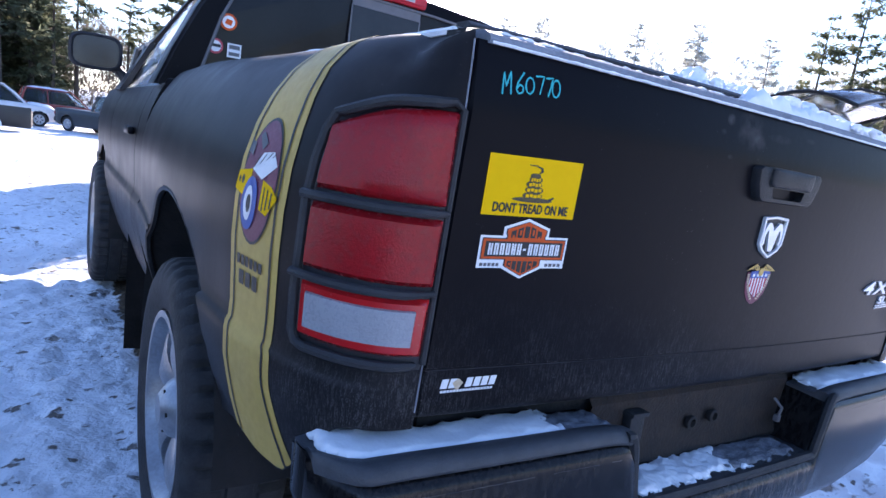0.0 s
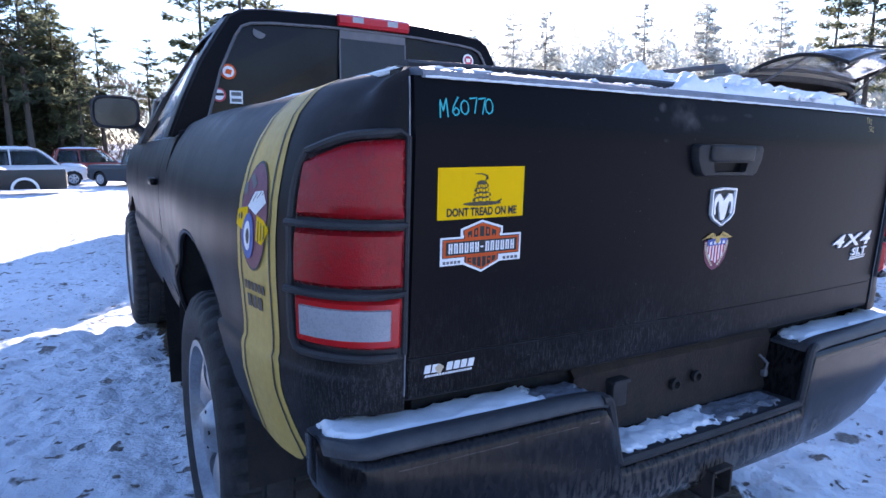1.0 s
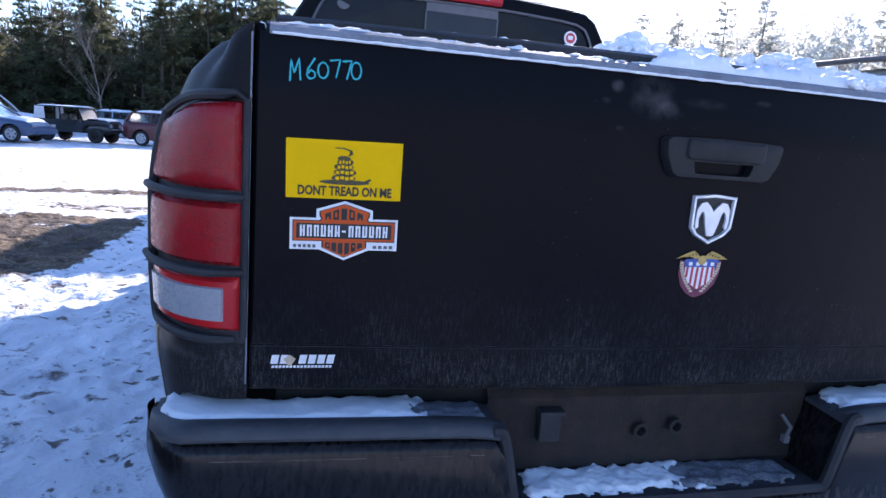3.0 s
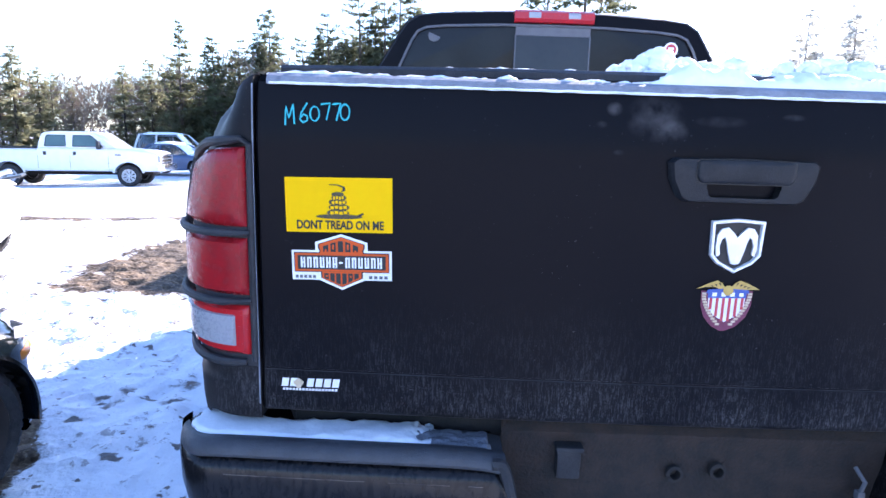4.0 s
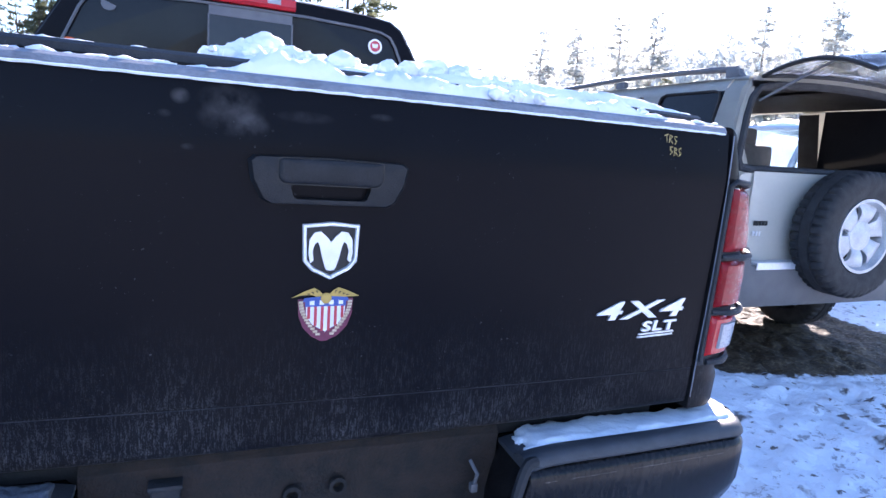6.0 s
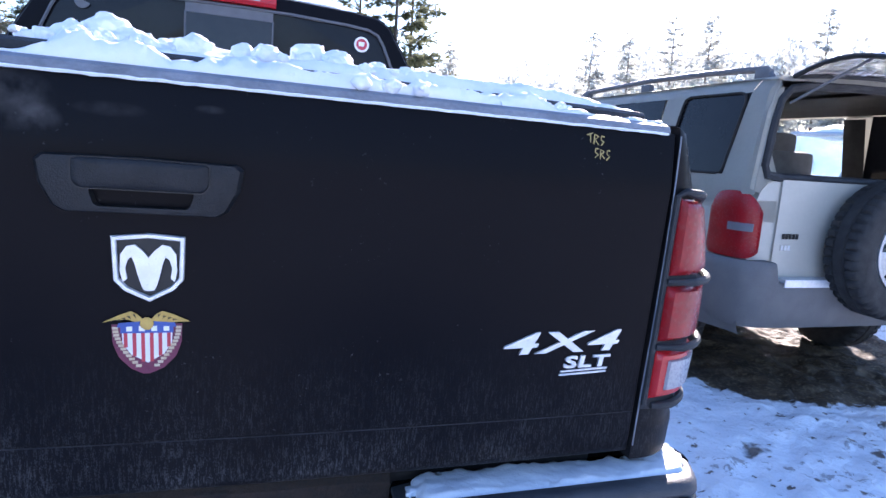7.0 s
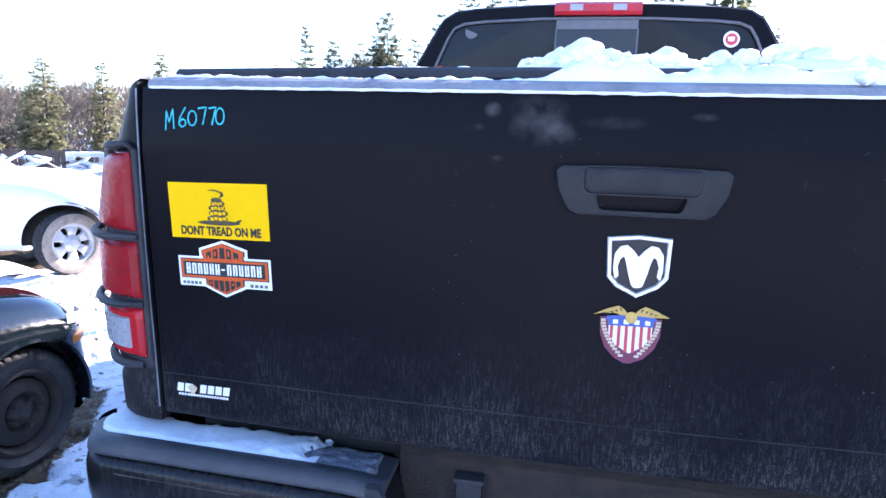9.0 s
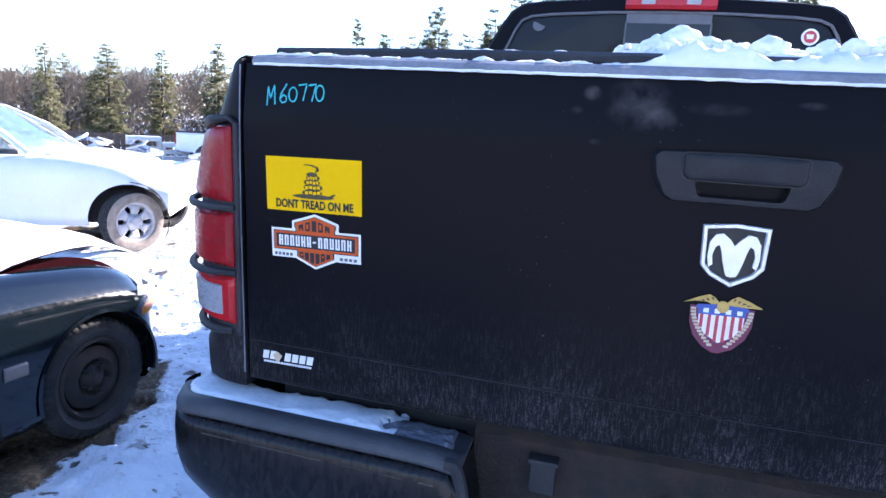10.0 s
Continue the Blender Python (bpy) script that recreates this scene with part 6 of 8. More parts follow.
def car(label, L, W, H, paint, place, belt=0.92, hood=0.88, tail_z=0.92, kind="sedan", wheel=0.31, metal=STEEL_WHEEL, group="scrapped cars in a row", category="car", snow=0.03, lamps=True, seed=0, front=0.88, nose=0.14, bumpers=True, glass=None, gap=0.06, step=0.06, steer=0.0):
    ob = thing("scrap_car", label, category, group, place=place)
    fy, ry = L - front, 0.85
    if kind == "sedan":
        ys, top = (0.55, 1.15, 2.35, 3.15), [(0, tail_z - 0.04), (0.15, tail_z), (0.9, tail_z), (1.0, belt), (3.0, belt), (3.3, hood + 0.02), (L - 0.3, hood - 0.06), (L, hood - 0.28)]
        ys = tuple(y * L / 4.5 for y in ys)
    elif kind == "wagon":
        ys, top = (0.10, 0.35, L * 0.52, L * 0.70), [(0, belt), (L * 0.66, belt), (L * 0.72, hood + 0.03), (L - 0.3, hood - 0.05), (L, hood - 0.28)]
    else:
        ys, top = (L * 0.42, L * 0.45, L * 0.62, L * 0.74), [(0, belt), (L * 0.72, belt), (L * 0.76, hood + 0.05), (L - 0.2, hood), (L, hood - 0.35)]
    arch = wheel + gap
    part("body", car_shell(L, W, top, 0.24, [(ry, wheel, arch), (fy, wheel, arch)], nose, step=step), paint, ob)
    greenhouse(ob, W, belt + 0.01, H, ys, W / 2 - 0.30, paint, mid=0.48, glass=glass or GLASS)
    inner = bmesh.new()
    box(inner, (0, L / 2, 0.42), (W - 0.36, L - 0.5, 0.34), 0.05)
    part("underbody", inner, DARK, ob)
    for x, flip in ((-W / 2 + 0.11, False), (W / 2 - 0.11, True)):
        for y in (ry, fy):
            add_wheel(ob, (x, y, wheel - 0.01), wheel, 0.19, wheel * 0.66, 6, flip, metal, turn=17 * y, steer=steer if y == fy else 0.0)
    if lamps:
        for s in (-1, 1):
            b = bmesh.new()
            box(b, (s * (W / 2 - 0.28), L - 0.05, hood - 0.20), (0.34, 0.10, 0.12), 0.03)
            part("headlamp", b, CLEAR_LENS, ob)
            b = bmesh.new()
            box(b, (s * (W / 2 - 0.22), 0.02, tail_z - 0.16), (0.26, 0.08, 0.14), 0.02)
            part("rear_lamp", b, RED_LENS, ob)
    for y, zz in ((L - 0.02, 0.46), (0.02, 0.48)) if bumpers else ():
        b = bmesh.new()
        box(b, (0, y, zz), (W - 0.16, 0.14, 0.20), 0.05)
        part("bumper", b, PLASTIC if seed % 2 else paint, ob)
    if snow:
        for (x0, x1, ya, yb, z, nm) in ((-W / 2 + 0.32, W / 2 - 0.32, ys[1] + 0.04, ys[2] - 0.05, H + 0.002, "roof_snow"), (-W / 2 + 0.2, W / 2 - 0.2, ys[3] + 0.08, L - 0.30, hood + 0.01, "hood_snow")):
            sb = bmesh.new()
            rows = []
            for i in range(13):
                row = []
                for j in range(13):
                    u, v = i / 12, j / 12
                    x, y = x0 + (x1 - x0) * u, ya + (yb - ya) * v
                    e = min(u, 1 - u, v, 1 - v) * 8
                    zz = z if nm == "roof_snow" else soft_table(top, y) + 0.028
                    row.append(Vector((x, y, zz + snow * min(1, e) * (1 + 0.5 * noise.noise((x * 3 + seed, y * 3, 0))) - 0.02 * (e == 0) - (0.03 * (2 * v - 1) ** 2 if nm == "roof_snow" else 0))))
                rows.append(row)
            grid(sb, rows)
            part(nm, sb, SNOW, ob, "snow lying on the car")
    return ob


# small off-road wagon with its rear glass flipped up and a spare wheel
JX, JY = 3.60, 1.91
jeep = thing("off_road_wagon", "light khaki off-road wagon with spare wheel and raised rear glass", "car", place=pose(JX, JY, 0.0))
JW, JL = 1.80, 4.25
jtop = [(0, 1.23), (2.9, 1.20), (3.05, 1.12), (4.0, 1.06), (4.25, 0.85)]
part("body", car_shell(JL, JW, jtop, 0.50, [(0.78, 0.37, 0.45), (3.40, 0.37, 0.45)], tail=0.05), TAN_PAINT, jeep, "light khaki painted body")
for s in (-1, 1):
    clad = bmesh.new()
    grid(clad, [[Vector((s * (JW / 2 + o - 0.05 * smoothstep(0.3, 0, y)), y, z)) for o, z in ((0.002, 0.66), (0.02, 0.65), (0.026, 0.56), (0.020, 0.42), (0.0, 0.36), (-0.04, 0.36))] for y in (-0.02 + 4.2 * k / 59 for k in range(60))])
    cut_arch(clad, [(0.78, 0.37, 0.43), (3.40, 0.37, 0.43)], lambda c: True)
    part("side_cladding", clad, CLADDING, jeep, "dark grey lower cladding")
for s in (-1, 1):
    for yc in (0.78, 3.40):
        fl = bmesh.new()
        rows = []
        for k in range(25):
            a = radians(-8 + 196 * k / 24)
            rows.append([Vector((s * (JW / 2 + o), yc + r * math.cos(a), 0.37 + r * math.sin(a))) for o, r in ((-0.02, 0.43), (0.035, 0.435), (0.045, 0.46), (0.03, 0.51), (0.0, 0.53))])
        grid(fl, rows)
        part("wheel_flare", fl, CLADDING, jeep, "dark grey wheel flare")
        add_wheel(jeep, (s * (JW / 2 - 0.13), yc, 0.355), 0.365, 0.225, 0.225, 5, s > 0, turn=20 * yc)
# upper body: roof, side walls round the windows, pillars
def wagon_x(z):
    return (0.885 - 0.16 * (z - 1.22) if z > 1.22 else 0.899 - 0.0875 * (z - 1.06)) - 0.07 * smoothstep(1.66, 1.84, z) ** 2


up = bmesh.new()
grid(up, [[Vector((x, y, 1.795 + 0.040 * (1 - (x / 0.76) ** 2) - 0.03 * smoothstep(2.2, 2.7, y) - 0.015 * smoothstep(0.3, 0.0, y))) for x in [-0.765 + 0.0765 * k for k in range(21)]] for y in (0.03, 0.1, 0.2, 0.5, 0.8, 1.2, 1.6, 2.0, 2.3, 2.5, 2.7)])
bmesh.ops.solidify(up, geom=up.faces[:], thickness=0.02)
part("roof_panel", up, TAN_PAINT, jeep, "light khaki roof")
for s in (-1, 1):
    def rear_edge(z):
        return 0.05 * (z - 1.22)

    def window_rear(z):
        return 0.235 - 0.13 * (z - 1.25)

    def wall_piece(name, y0, y1, z0, z1, n=6):
        b = bmesh.new()
        grid(b, [[Vector((s * (wagon_x(z) - (0.035 * max(0.0, 1 - 5 * i / n) ** 2 if y0 is rear_edge else 0.0)), (y0(z) if callable(y0) else y0) + ((y1(z) if callable(y1) else y1) - (y0(z) if callable(y0) else y0)) * i / n, z)) for z in (z0 + (z1 - z0) * j / 8 for j in range(9))] for i in range(n + 1)])
        bmesh.ops.solidify(b, geom=b.faces[:], thickness=0.02)
        part(name, b, TAN_PAINT, jeep)

    wall_piece("rear_pillar", rear_edge, window_rear, 1.15, 1.80)
    wall_piece("quarter_panel", 0.215, 2.9, 1.06, 1.25)
    wall_piece("roof_edge", window_rear, 2.70, 1.715, 1.80)
    wall_piece("quarter_pillar", lambda z: 0.80 - 0.13 * (z - 1.25), lambda z: 0.95 - 0.03 * (z - 1.25), 1.24, 1.73)
    wall_piece("middle_pillar", 1.86, 1.98, 1.20, 1.73)
    b = bmesh.new()
    tube(b, [(s * 0.86, 3.10, 1.20), (s * 0.71, 2.70, 1.78)], 0.04, 6)
    part("front_pillar", b, TAN_PAINT, jeep)
    b = bmesh.new()
    grid(b, [[Vector((s * x, 0.005 + 0.05 * (z - 1.22), z)) for x in (wagon_x(z) - 0.004 if z > 1.17 else 0.82, 0.80 - 0.15 * (z - 1.22) if z > 1.22 else 0.69)] for z in (1.0, 1.16, 1.18, 1.22, 1.4, 1.6, 1.78)])
    bmesh.ops.solidify(b, geom=b.faces[:], thickness=0.02)
    part("corner_panel", b, TAN_PAINT, jeep)
b = bmesh.new()
grid(b, [[Vector((x, y, z - 0.03 * (x / 0.76) ** 2)) for x in [-0.75 + 0.15 * k for k in range(11)]] for y, z in ((0.03, 1.83), (0.022, 1.80), (0.022, 1.765))])
bmesh.ops.solidify(b, geom=b.faces[:], thickness=0.015)
part("rear_header", b, TAN_PAINT, jeep)
b = bmesh.new()
grid(b, [[Vector((x, y, 1.828 + 0.006 * lumps_at - 0.03 * (x / 0.76) ** 2)) for x, lumps_at in ((-0.70 + 0.05 * k, noise.noise((k * 1.3, y * 9, 3))) for k in range(29))] for y in (0.02, 0.05, 0.10, 0.16)])
part("roof_snow", b, SNOW, jeep, "crust of snow along the roof's rear edge")
for s in (-1, 1):
    for y0, y1 in ((0.36, 0.88), (0.96, 1.85), (2.0, 2.80)):
        g = bmesh.new()
        slab(g, [(0.235, 1.25), (0.80, 1.25), (0.735, 1.72), (0.175, 1.72)] if y0 < 0.9 else [(y0, 1.25), (y1, 1.25), (min(y1, 2.68), 1.72), (y0 + 0.0, 1.72)], 0.004, lambda u, v, o: Vector((s * (0.888 - 0.16 * (v - 1.22) - 0.012 + o), u, v)))
        w = part("side_window", g, TINT if y0 < 0.9 or (s < 0 and y0 < 1.9) else GLASS, jeep, "tinted side glass", 0)
        if y0 > 1.9 or (s > 0 and y0 > 0.9):
            w.visible_shadow = False
    for y0 in (0.36,):
        sl = bmesh.new()
        tube(sl, [Vector((s * (0.890 - 0.16 * (v - 1.22)), u, v)) for u, v in ((0.30, 1.252), (0.74, 1.252), (0.778, 1.262), (0.788, 1.30), (0.742, 1.66), (0.730, 1.70), (0.690, 1.716), (0.25, 1.716), (0.208, 1.705), (0.196, 1.66), (0.238, 1.30), (0.250, 1.262), (0.30, 1.252))], 0.008, 6)
        part("window_seal", sl, DARK, jeep)
    rk = bmesh.new()
    tube(rk, [(s * 0.66, 0.18, 1.80), (s * 0.66, 0.24, 1.862), (s * 0.66, 0.7, 1.882), (s * 0.66, 1.4, 1.890), (s * 0.66, 2.3, 1.862), (s * 0.66, 2.46, 1.80)], 0.020, 8)
    for y in (0.26, 1.4, 2.3):
        box(rk, (s * 0.66, y, 1.835), (0.045, 0.11, 0.06), 0.012)
    part("roof_rail", rk, TRIM_GREY, jeep, "grey roof rail")
    lb = bmesh.new()
    LP = [(0.785, -0.022), (0.850, -0.012), (0.888, 0.030), (0.902, 0.10), (0.908, 0.17), (0.908, 0.23), (0.905, 0.27)]
    rows = []

    def lamp_at(f):
        g = f * (len(LP) - 1)
        k = min(int(g), len(LP) - 2)
        return [LP[k][q] + (LP[k + 1][q] - LP[k][q]) * (g - k) for q in (0, 1)]

    for k in range(21):
        f = 0.5 - 0.5 * math.cos(math.pi * k / 20)
        x, y = lamp_at(f)
        a = abs(2 * f - 1)
        z0, z1 = 0.79 + 0.04 * a ** 6, 1.165 - 0.115 * a ** 3.0
        nx, ny = (0.0, -1.0) if f < 0.25 else (1.0, 0.0) if f > 0.5 else (0.707, -0.707)
        row = []
        for q in range(9):
            v = 0.5 - 0.5 * math.cos(math.pi * q / 8)
            o = 0.016 * min(1, 8 * min(v, 1 - v)) * min(1, 6 * (1 - a)) - 0.006
            row.append(Vector((s * (x + nx * o), y + ny * o, z0 + (z1 - z0) * v)))
        rows.append(row)
    grid(lb, rows)
    tl = part("tail_lamp", lb, RED_LENS, jeep, "rounded red tail lamp")
    lw = bmesh.new()
    grid(lw, [[Vector((s * (x + 0.014 * (y > 0)), y - 0.014 * (y <= 0), z)) for z in (0.945, 0.99)] for x, y in LP[1:4]])
    bmesh.ops.solidify(lw, geom=lw.faces[:], thickness=0.003)
    part("clear_band", lw, CLEAR_LENS, tl)
gate_bm = bmesh.new()
grid(gate_bm, [[Vector((x, -0.012 - 0.02 * (1 - (x / 0.7) ** 2), z)) for x in [-0.68 + 0.068 * k for k in range(21)]] for z in (0.66, 0.68, 0.9, 1.15, 1.21, 1.24)], cap=False)
box(gate_bm, (0, 0.03, 1.22), (1.36, 0.07, 0.04), 0.01)
swing = part("swing_gate", gate_bm, TAN_PAINT, jeep, "light khaki swing tailgate")
for k, (w, z) in enumerate(((0.11, 0.925), (0.075, 0.86))):
    b = bmesh.new()
    for i in range(5 if k == 0 else 3):
        box(b, (-0.63 + 0.5 * 0 + 0.024 * i, -0.022, z), (0.017, 0.006, 0.030), 0.002)
    part("badge_bars", b, INK if k == 0 else BADGE, swing)
jb = bmesh.new()
rows = []
path = [(-0.915, 0.34, 1), (-0.915, 0.20, 1), (-0.91, 0.08, 1), (-0.89, 0.0, 1), (-0.85, -0.055, 1), (-0.78, -0.085, 1), (-0.72, -0.098, 1), (-0.69, -0.10, 0)] + [(-0.60 + 0.12 * k, -0.105, 0) for k in range(11)]
path += [(-x, y, k) for x, y, k in path[7::-1]]
for x, y, k in path:
    n = Vector((0.0, -1.0, 0)) if abs(x) < 0.84 else Vector((math.copysign(1, x), 0, 0)) if abs(x) > 0.9 else Vector((math.copysign(0.7, x), -0.7, 0))
    t = 0.785 if k else 0.675
    rows.append([Vector((x, y, z)) + n * o for o, z in ((-0.10, t), (-0.012, t), (0.0, t - 0.012), (0.008, t - 0.06), (0.012, 0.56), (0.008, 0.47), (-0.02, 0.41), (-0.10, 0.39))])
grid(jb, rows, cap=True)
bumper_j = part("bumper", jb, CLADDING, jeep, "dark grey plastic bumper wrapping the corners")
ring = bmesh.new()
tube(ring, [(x, 0.008 + 0.055 * (z - 1.25), z) for x, z in ((0.0, 1.250), (-0.70, 1.250), (-0.780, 1.262), (-0.802, 1.31), (-0.765, 1.56), (-0.735, 1.67), (-0.680, 1.735), (-0.55, 1.762), (-0.25, 1.778), (0.0, 1.782), (0.25, 1.778), (0.55, 1.762), (0.680, 1.735), (0.735, 1.67), (0.765, 1.56), (0.802, 1.31), (0.780, 1.262), (0.70, 1.250), (0.0, 1.250))], 0.026, 8)
part("window_surround", ring, PLASTIC, jeep, "dark trim round the rear opening")
sp = bmesh.new()
box(sp, (0, -0.068, 0.684), (1.32, 0.09, 0.020), 0.004)
box(sp, (0, -0.108, 0.672), (1.32, 0.006, 0.045), 0.002)
part("step_plate", sp, BADGE, bumper_j, "pale step plate")
part("spare_tyre", tyre_mesh(0.395, 0.24, 0.225), RUBBER, jeep, "black spare tyre on the tailgate", 35, pose(-0.02, -0.19, 0.885, 0, 0, 90))
part("spare_rim", rim_mesh(0.225, 0.24, 6, 0.0, 0.09, 0.78), STEEL_WHEEL, jeep, "painted silver spare rim", 35, pose(-0.02, -0.19, 0.885, 8, 0, 90))
sb = bmesh.new()
lathe(sb, [(0.20, 0.03), (0.0005, 0.035)], 24)
part("spare_mount", sb, DARK, jeep, "", 35, pose(-0.02, -0.19, 0.885, 0, 0, 90))
def flip_at(x, f):
    """A place on the rear glass, hinged at the roof's edge and thrown up."""
    return Vector((x * (1 - 0.12 * f), 0.0 - 0.62 * f, 1.835 + 0.26 * f - 0.20 * f * f + 0.03 * math.sin(math.pi * f) - 0.11 * (x / 0.70) ** 2 * (0.35 + 0.65 * f)))


fg = bmesh.new()
grid(fg, [[flip_at(-0.70 + 0.07 * k, f / 8) for k in range(21)] for f in range(9)])
bmesh.ops.solidify(fg, geom=fg.faces[:], thickness=0.006)
flip_glass = part("flip_glass", fg, SMOKE, jeep, "smoked rear glass flipped open")
rimb = bmesh.new()
tube(rimb, [flip_at(-0.70, f / 8) for f in range(9)] + [flip_at(-0.70 + 0.07 * k, 1.0) for k in range(1, 20)] + [flip_at(0.70, 1 - f / 8) for f in range(9)] + [flip_at(0.70 - 0.07 * k, 0.0) for k in range(1, 21)], 0.013, 6)
part("glass_rim", rimb, INK, flip_glass, "black painted glass border")
for x in (-0.55, 0.55):
    st = bmesh.new()
    tube(st, [(x * 1.22, 0.03, 1.66), flip_at(x, 0.55)], 0.008, 6)
    part("gas_strut", st, TRIM_GREY, flip_glass)
wp = bmesh.new()
tube(wp, [flip_at(0.05, 0.9) + Vector((0, 0, 0.02)), flip_at(-0.1, 0.6) + Vector((0, 0, 0.025)), flip_at(-0.3, 0.25) + Vector((0, 0, 0.02))], 0.009, 6)
part("wiper", wp, PLASTIC, flip_glass)
ji = bmesh.new()
box(ji, (0, 2.0, 0.62), (1.6, 3.8, 0.20), 0.03)
for x in (-0.40, 0.40):
    box(ji, (x, 1.15, 1.10), (0.6, 0.16, 0.70), 0.06)
    box(ji, (x, 2.1, 1.12), (0.5, 0.16, 0.75), 0.06)
    box(ji, (x, 1.15, 1.50), (0.26, 0.10, 0.16), 0.04)
    box(ji, (x, 2.1, 1.55), (0.26, 0.10, 0.16), 0.04)
lining = bmesh.new()
grid(lining, [[Vector((x, y, 1.775 - 0.05 * (abs(x) / 0.74) ** 6)) for x in [-0.745 + 0.0745 * k for k in range(21)]] for y in (0.07, 0.5, 1.2, 2.0, 2.6)])
bmesh.ops.solidify(lining, geom=lining.faces[:], thickness=0.008)
part("roof_lining", lining, PLASTIC, jeep, "dark roof lining")
for s in (-1, 1):
    trim = bmesh.new()
    for y0, y1 in ((0.06, 0.17), (0.76, 0.94), (1.85, 1.99)):
        grid(trim, [[Vector((s * (0.885 - 0.16 * (z - 1.22) - 0.045), y0 + (y1 - y0) * f, z)) for z in (1.15, 1.4, 1.70)] for f in (0, 0.5, 1)])
    grid(trim, [[Vector((s * (0.885 - 0.16 * (z - 1.22) - 0.042), y, z)) for z in (1.05, 1.15, 1.25)] for y in (0.06, 1.0, 2.6)])
    bmesh.ops.solidify(trim, geom=trim.faces[:], thickness=0.008)
    part("pillar_trim", trim, PLASTIC, jeep, "dark inner pillar lining")
part("interior", ji, PLAIN_GREY, jeep, "grey seats")
hd = bmesh.new()
grid(hd, [[Vector((x, y, 1.10 - 0.08 * smoothstep(3.2, 4.2, y))) for x in (-0.8, 0, 0.8)] for y in (3.0, 3.6, 4.15)])
part("hood", hd, TAN_PAINT, jeep)

# dark sedan beside the truck: front corner with amber lamp, hood ajar
dark = thing("dark_sedan", "very dark green sedan with black steel wheels and snowy hood ajar", "car", place=pose(-2.99, 1.10, -0.075, 0, 0, -4) @ Matrix.Scale(1.06, 4))


def sedan_half(y):
    u = max(0.0, (y - 0.15) / 0.36)
    v = max(0.0, (-2.7 - y) / 0.8)
    return 0.845 - 0.40 * min(u, 1.0) ** 2.3 - 0.20 * min(v, 1.0) ** 2.5


def sedan_fender(y):
    return soft_table([(-3.5, 0.60), (-3.3, 0.78), (-2.6, 0.80), (-0.6, 0.735), (0.0, 0.705), (0.20, 0.675), (0.31, 0.625), (0.41, 0.54), (0.50, 0.42)], y)


def sedan_low(y):
    return 0.175 + 0.11 * smoothstep(0.25, 0.55, y)


bm = bmesh.new()
rows = []
ys = [-3.5 + 0.06 * k for k in range(52)] + [-0.40 + 0.02 * k for k in range(46)]
for y in ys:
    w, t, zb = sedan_half(y), sedan_fender(y), sedan_low(y)
    h = t - zb
    half = [(w - 0.07, zb), (w - 0.025, zb + 0.02 * h), (w - 0.008, zb + 0.07 * h)] + [(w - 0.006 * abs(f - 0.5) * 2, zb + h * f) for f in [0.12 + 0.05 * q for q in range(13)]]
    half += [(w - 0.004, zb + h * 0.77), (w - 0.008, zb + h * 0.80), (w - 0.030, zb + h * 0.85), (w - 0.060, zb + h * 0.92), (w - 0.10, zb + h * 0.975), (w - 0.15, t)]
    half += [(w - 0.175, t - 0.006), (w - 0.18, t - 0.05), (w * 0.35, t - 0.05), (0, t - 0.05)] if -0.42 < y < 0.42 else [(w - 0.20, t + 0.004), (w * 0.62, t + 0.010), (w * 0.30, t + 0.016), (0, t + 0.018)]
    rows.append([Vector((-x, y, z)) for x, z in half] + [Vector((x, y, z)) for x, z in half[-2::-1]])
grid(bm, rows, cap=True)
cut_arch(bm, [(0.0, 0.275, 0.258), (-2.5, 0.275, 0.258)], lambda c: abs(c.x) > 0.62 and c.z < 0.66)
shell = part("body", bm, NAVY_PAINT, dark, "very dark green glossy body")
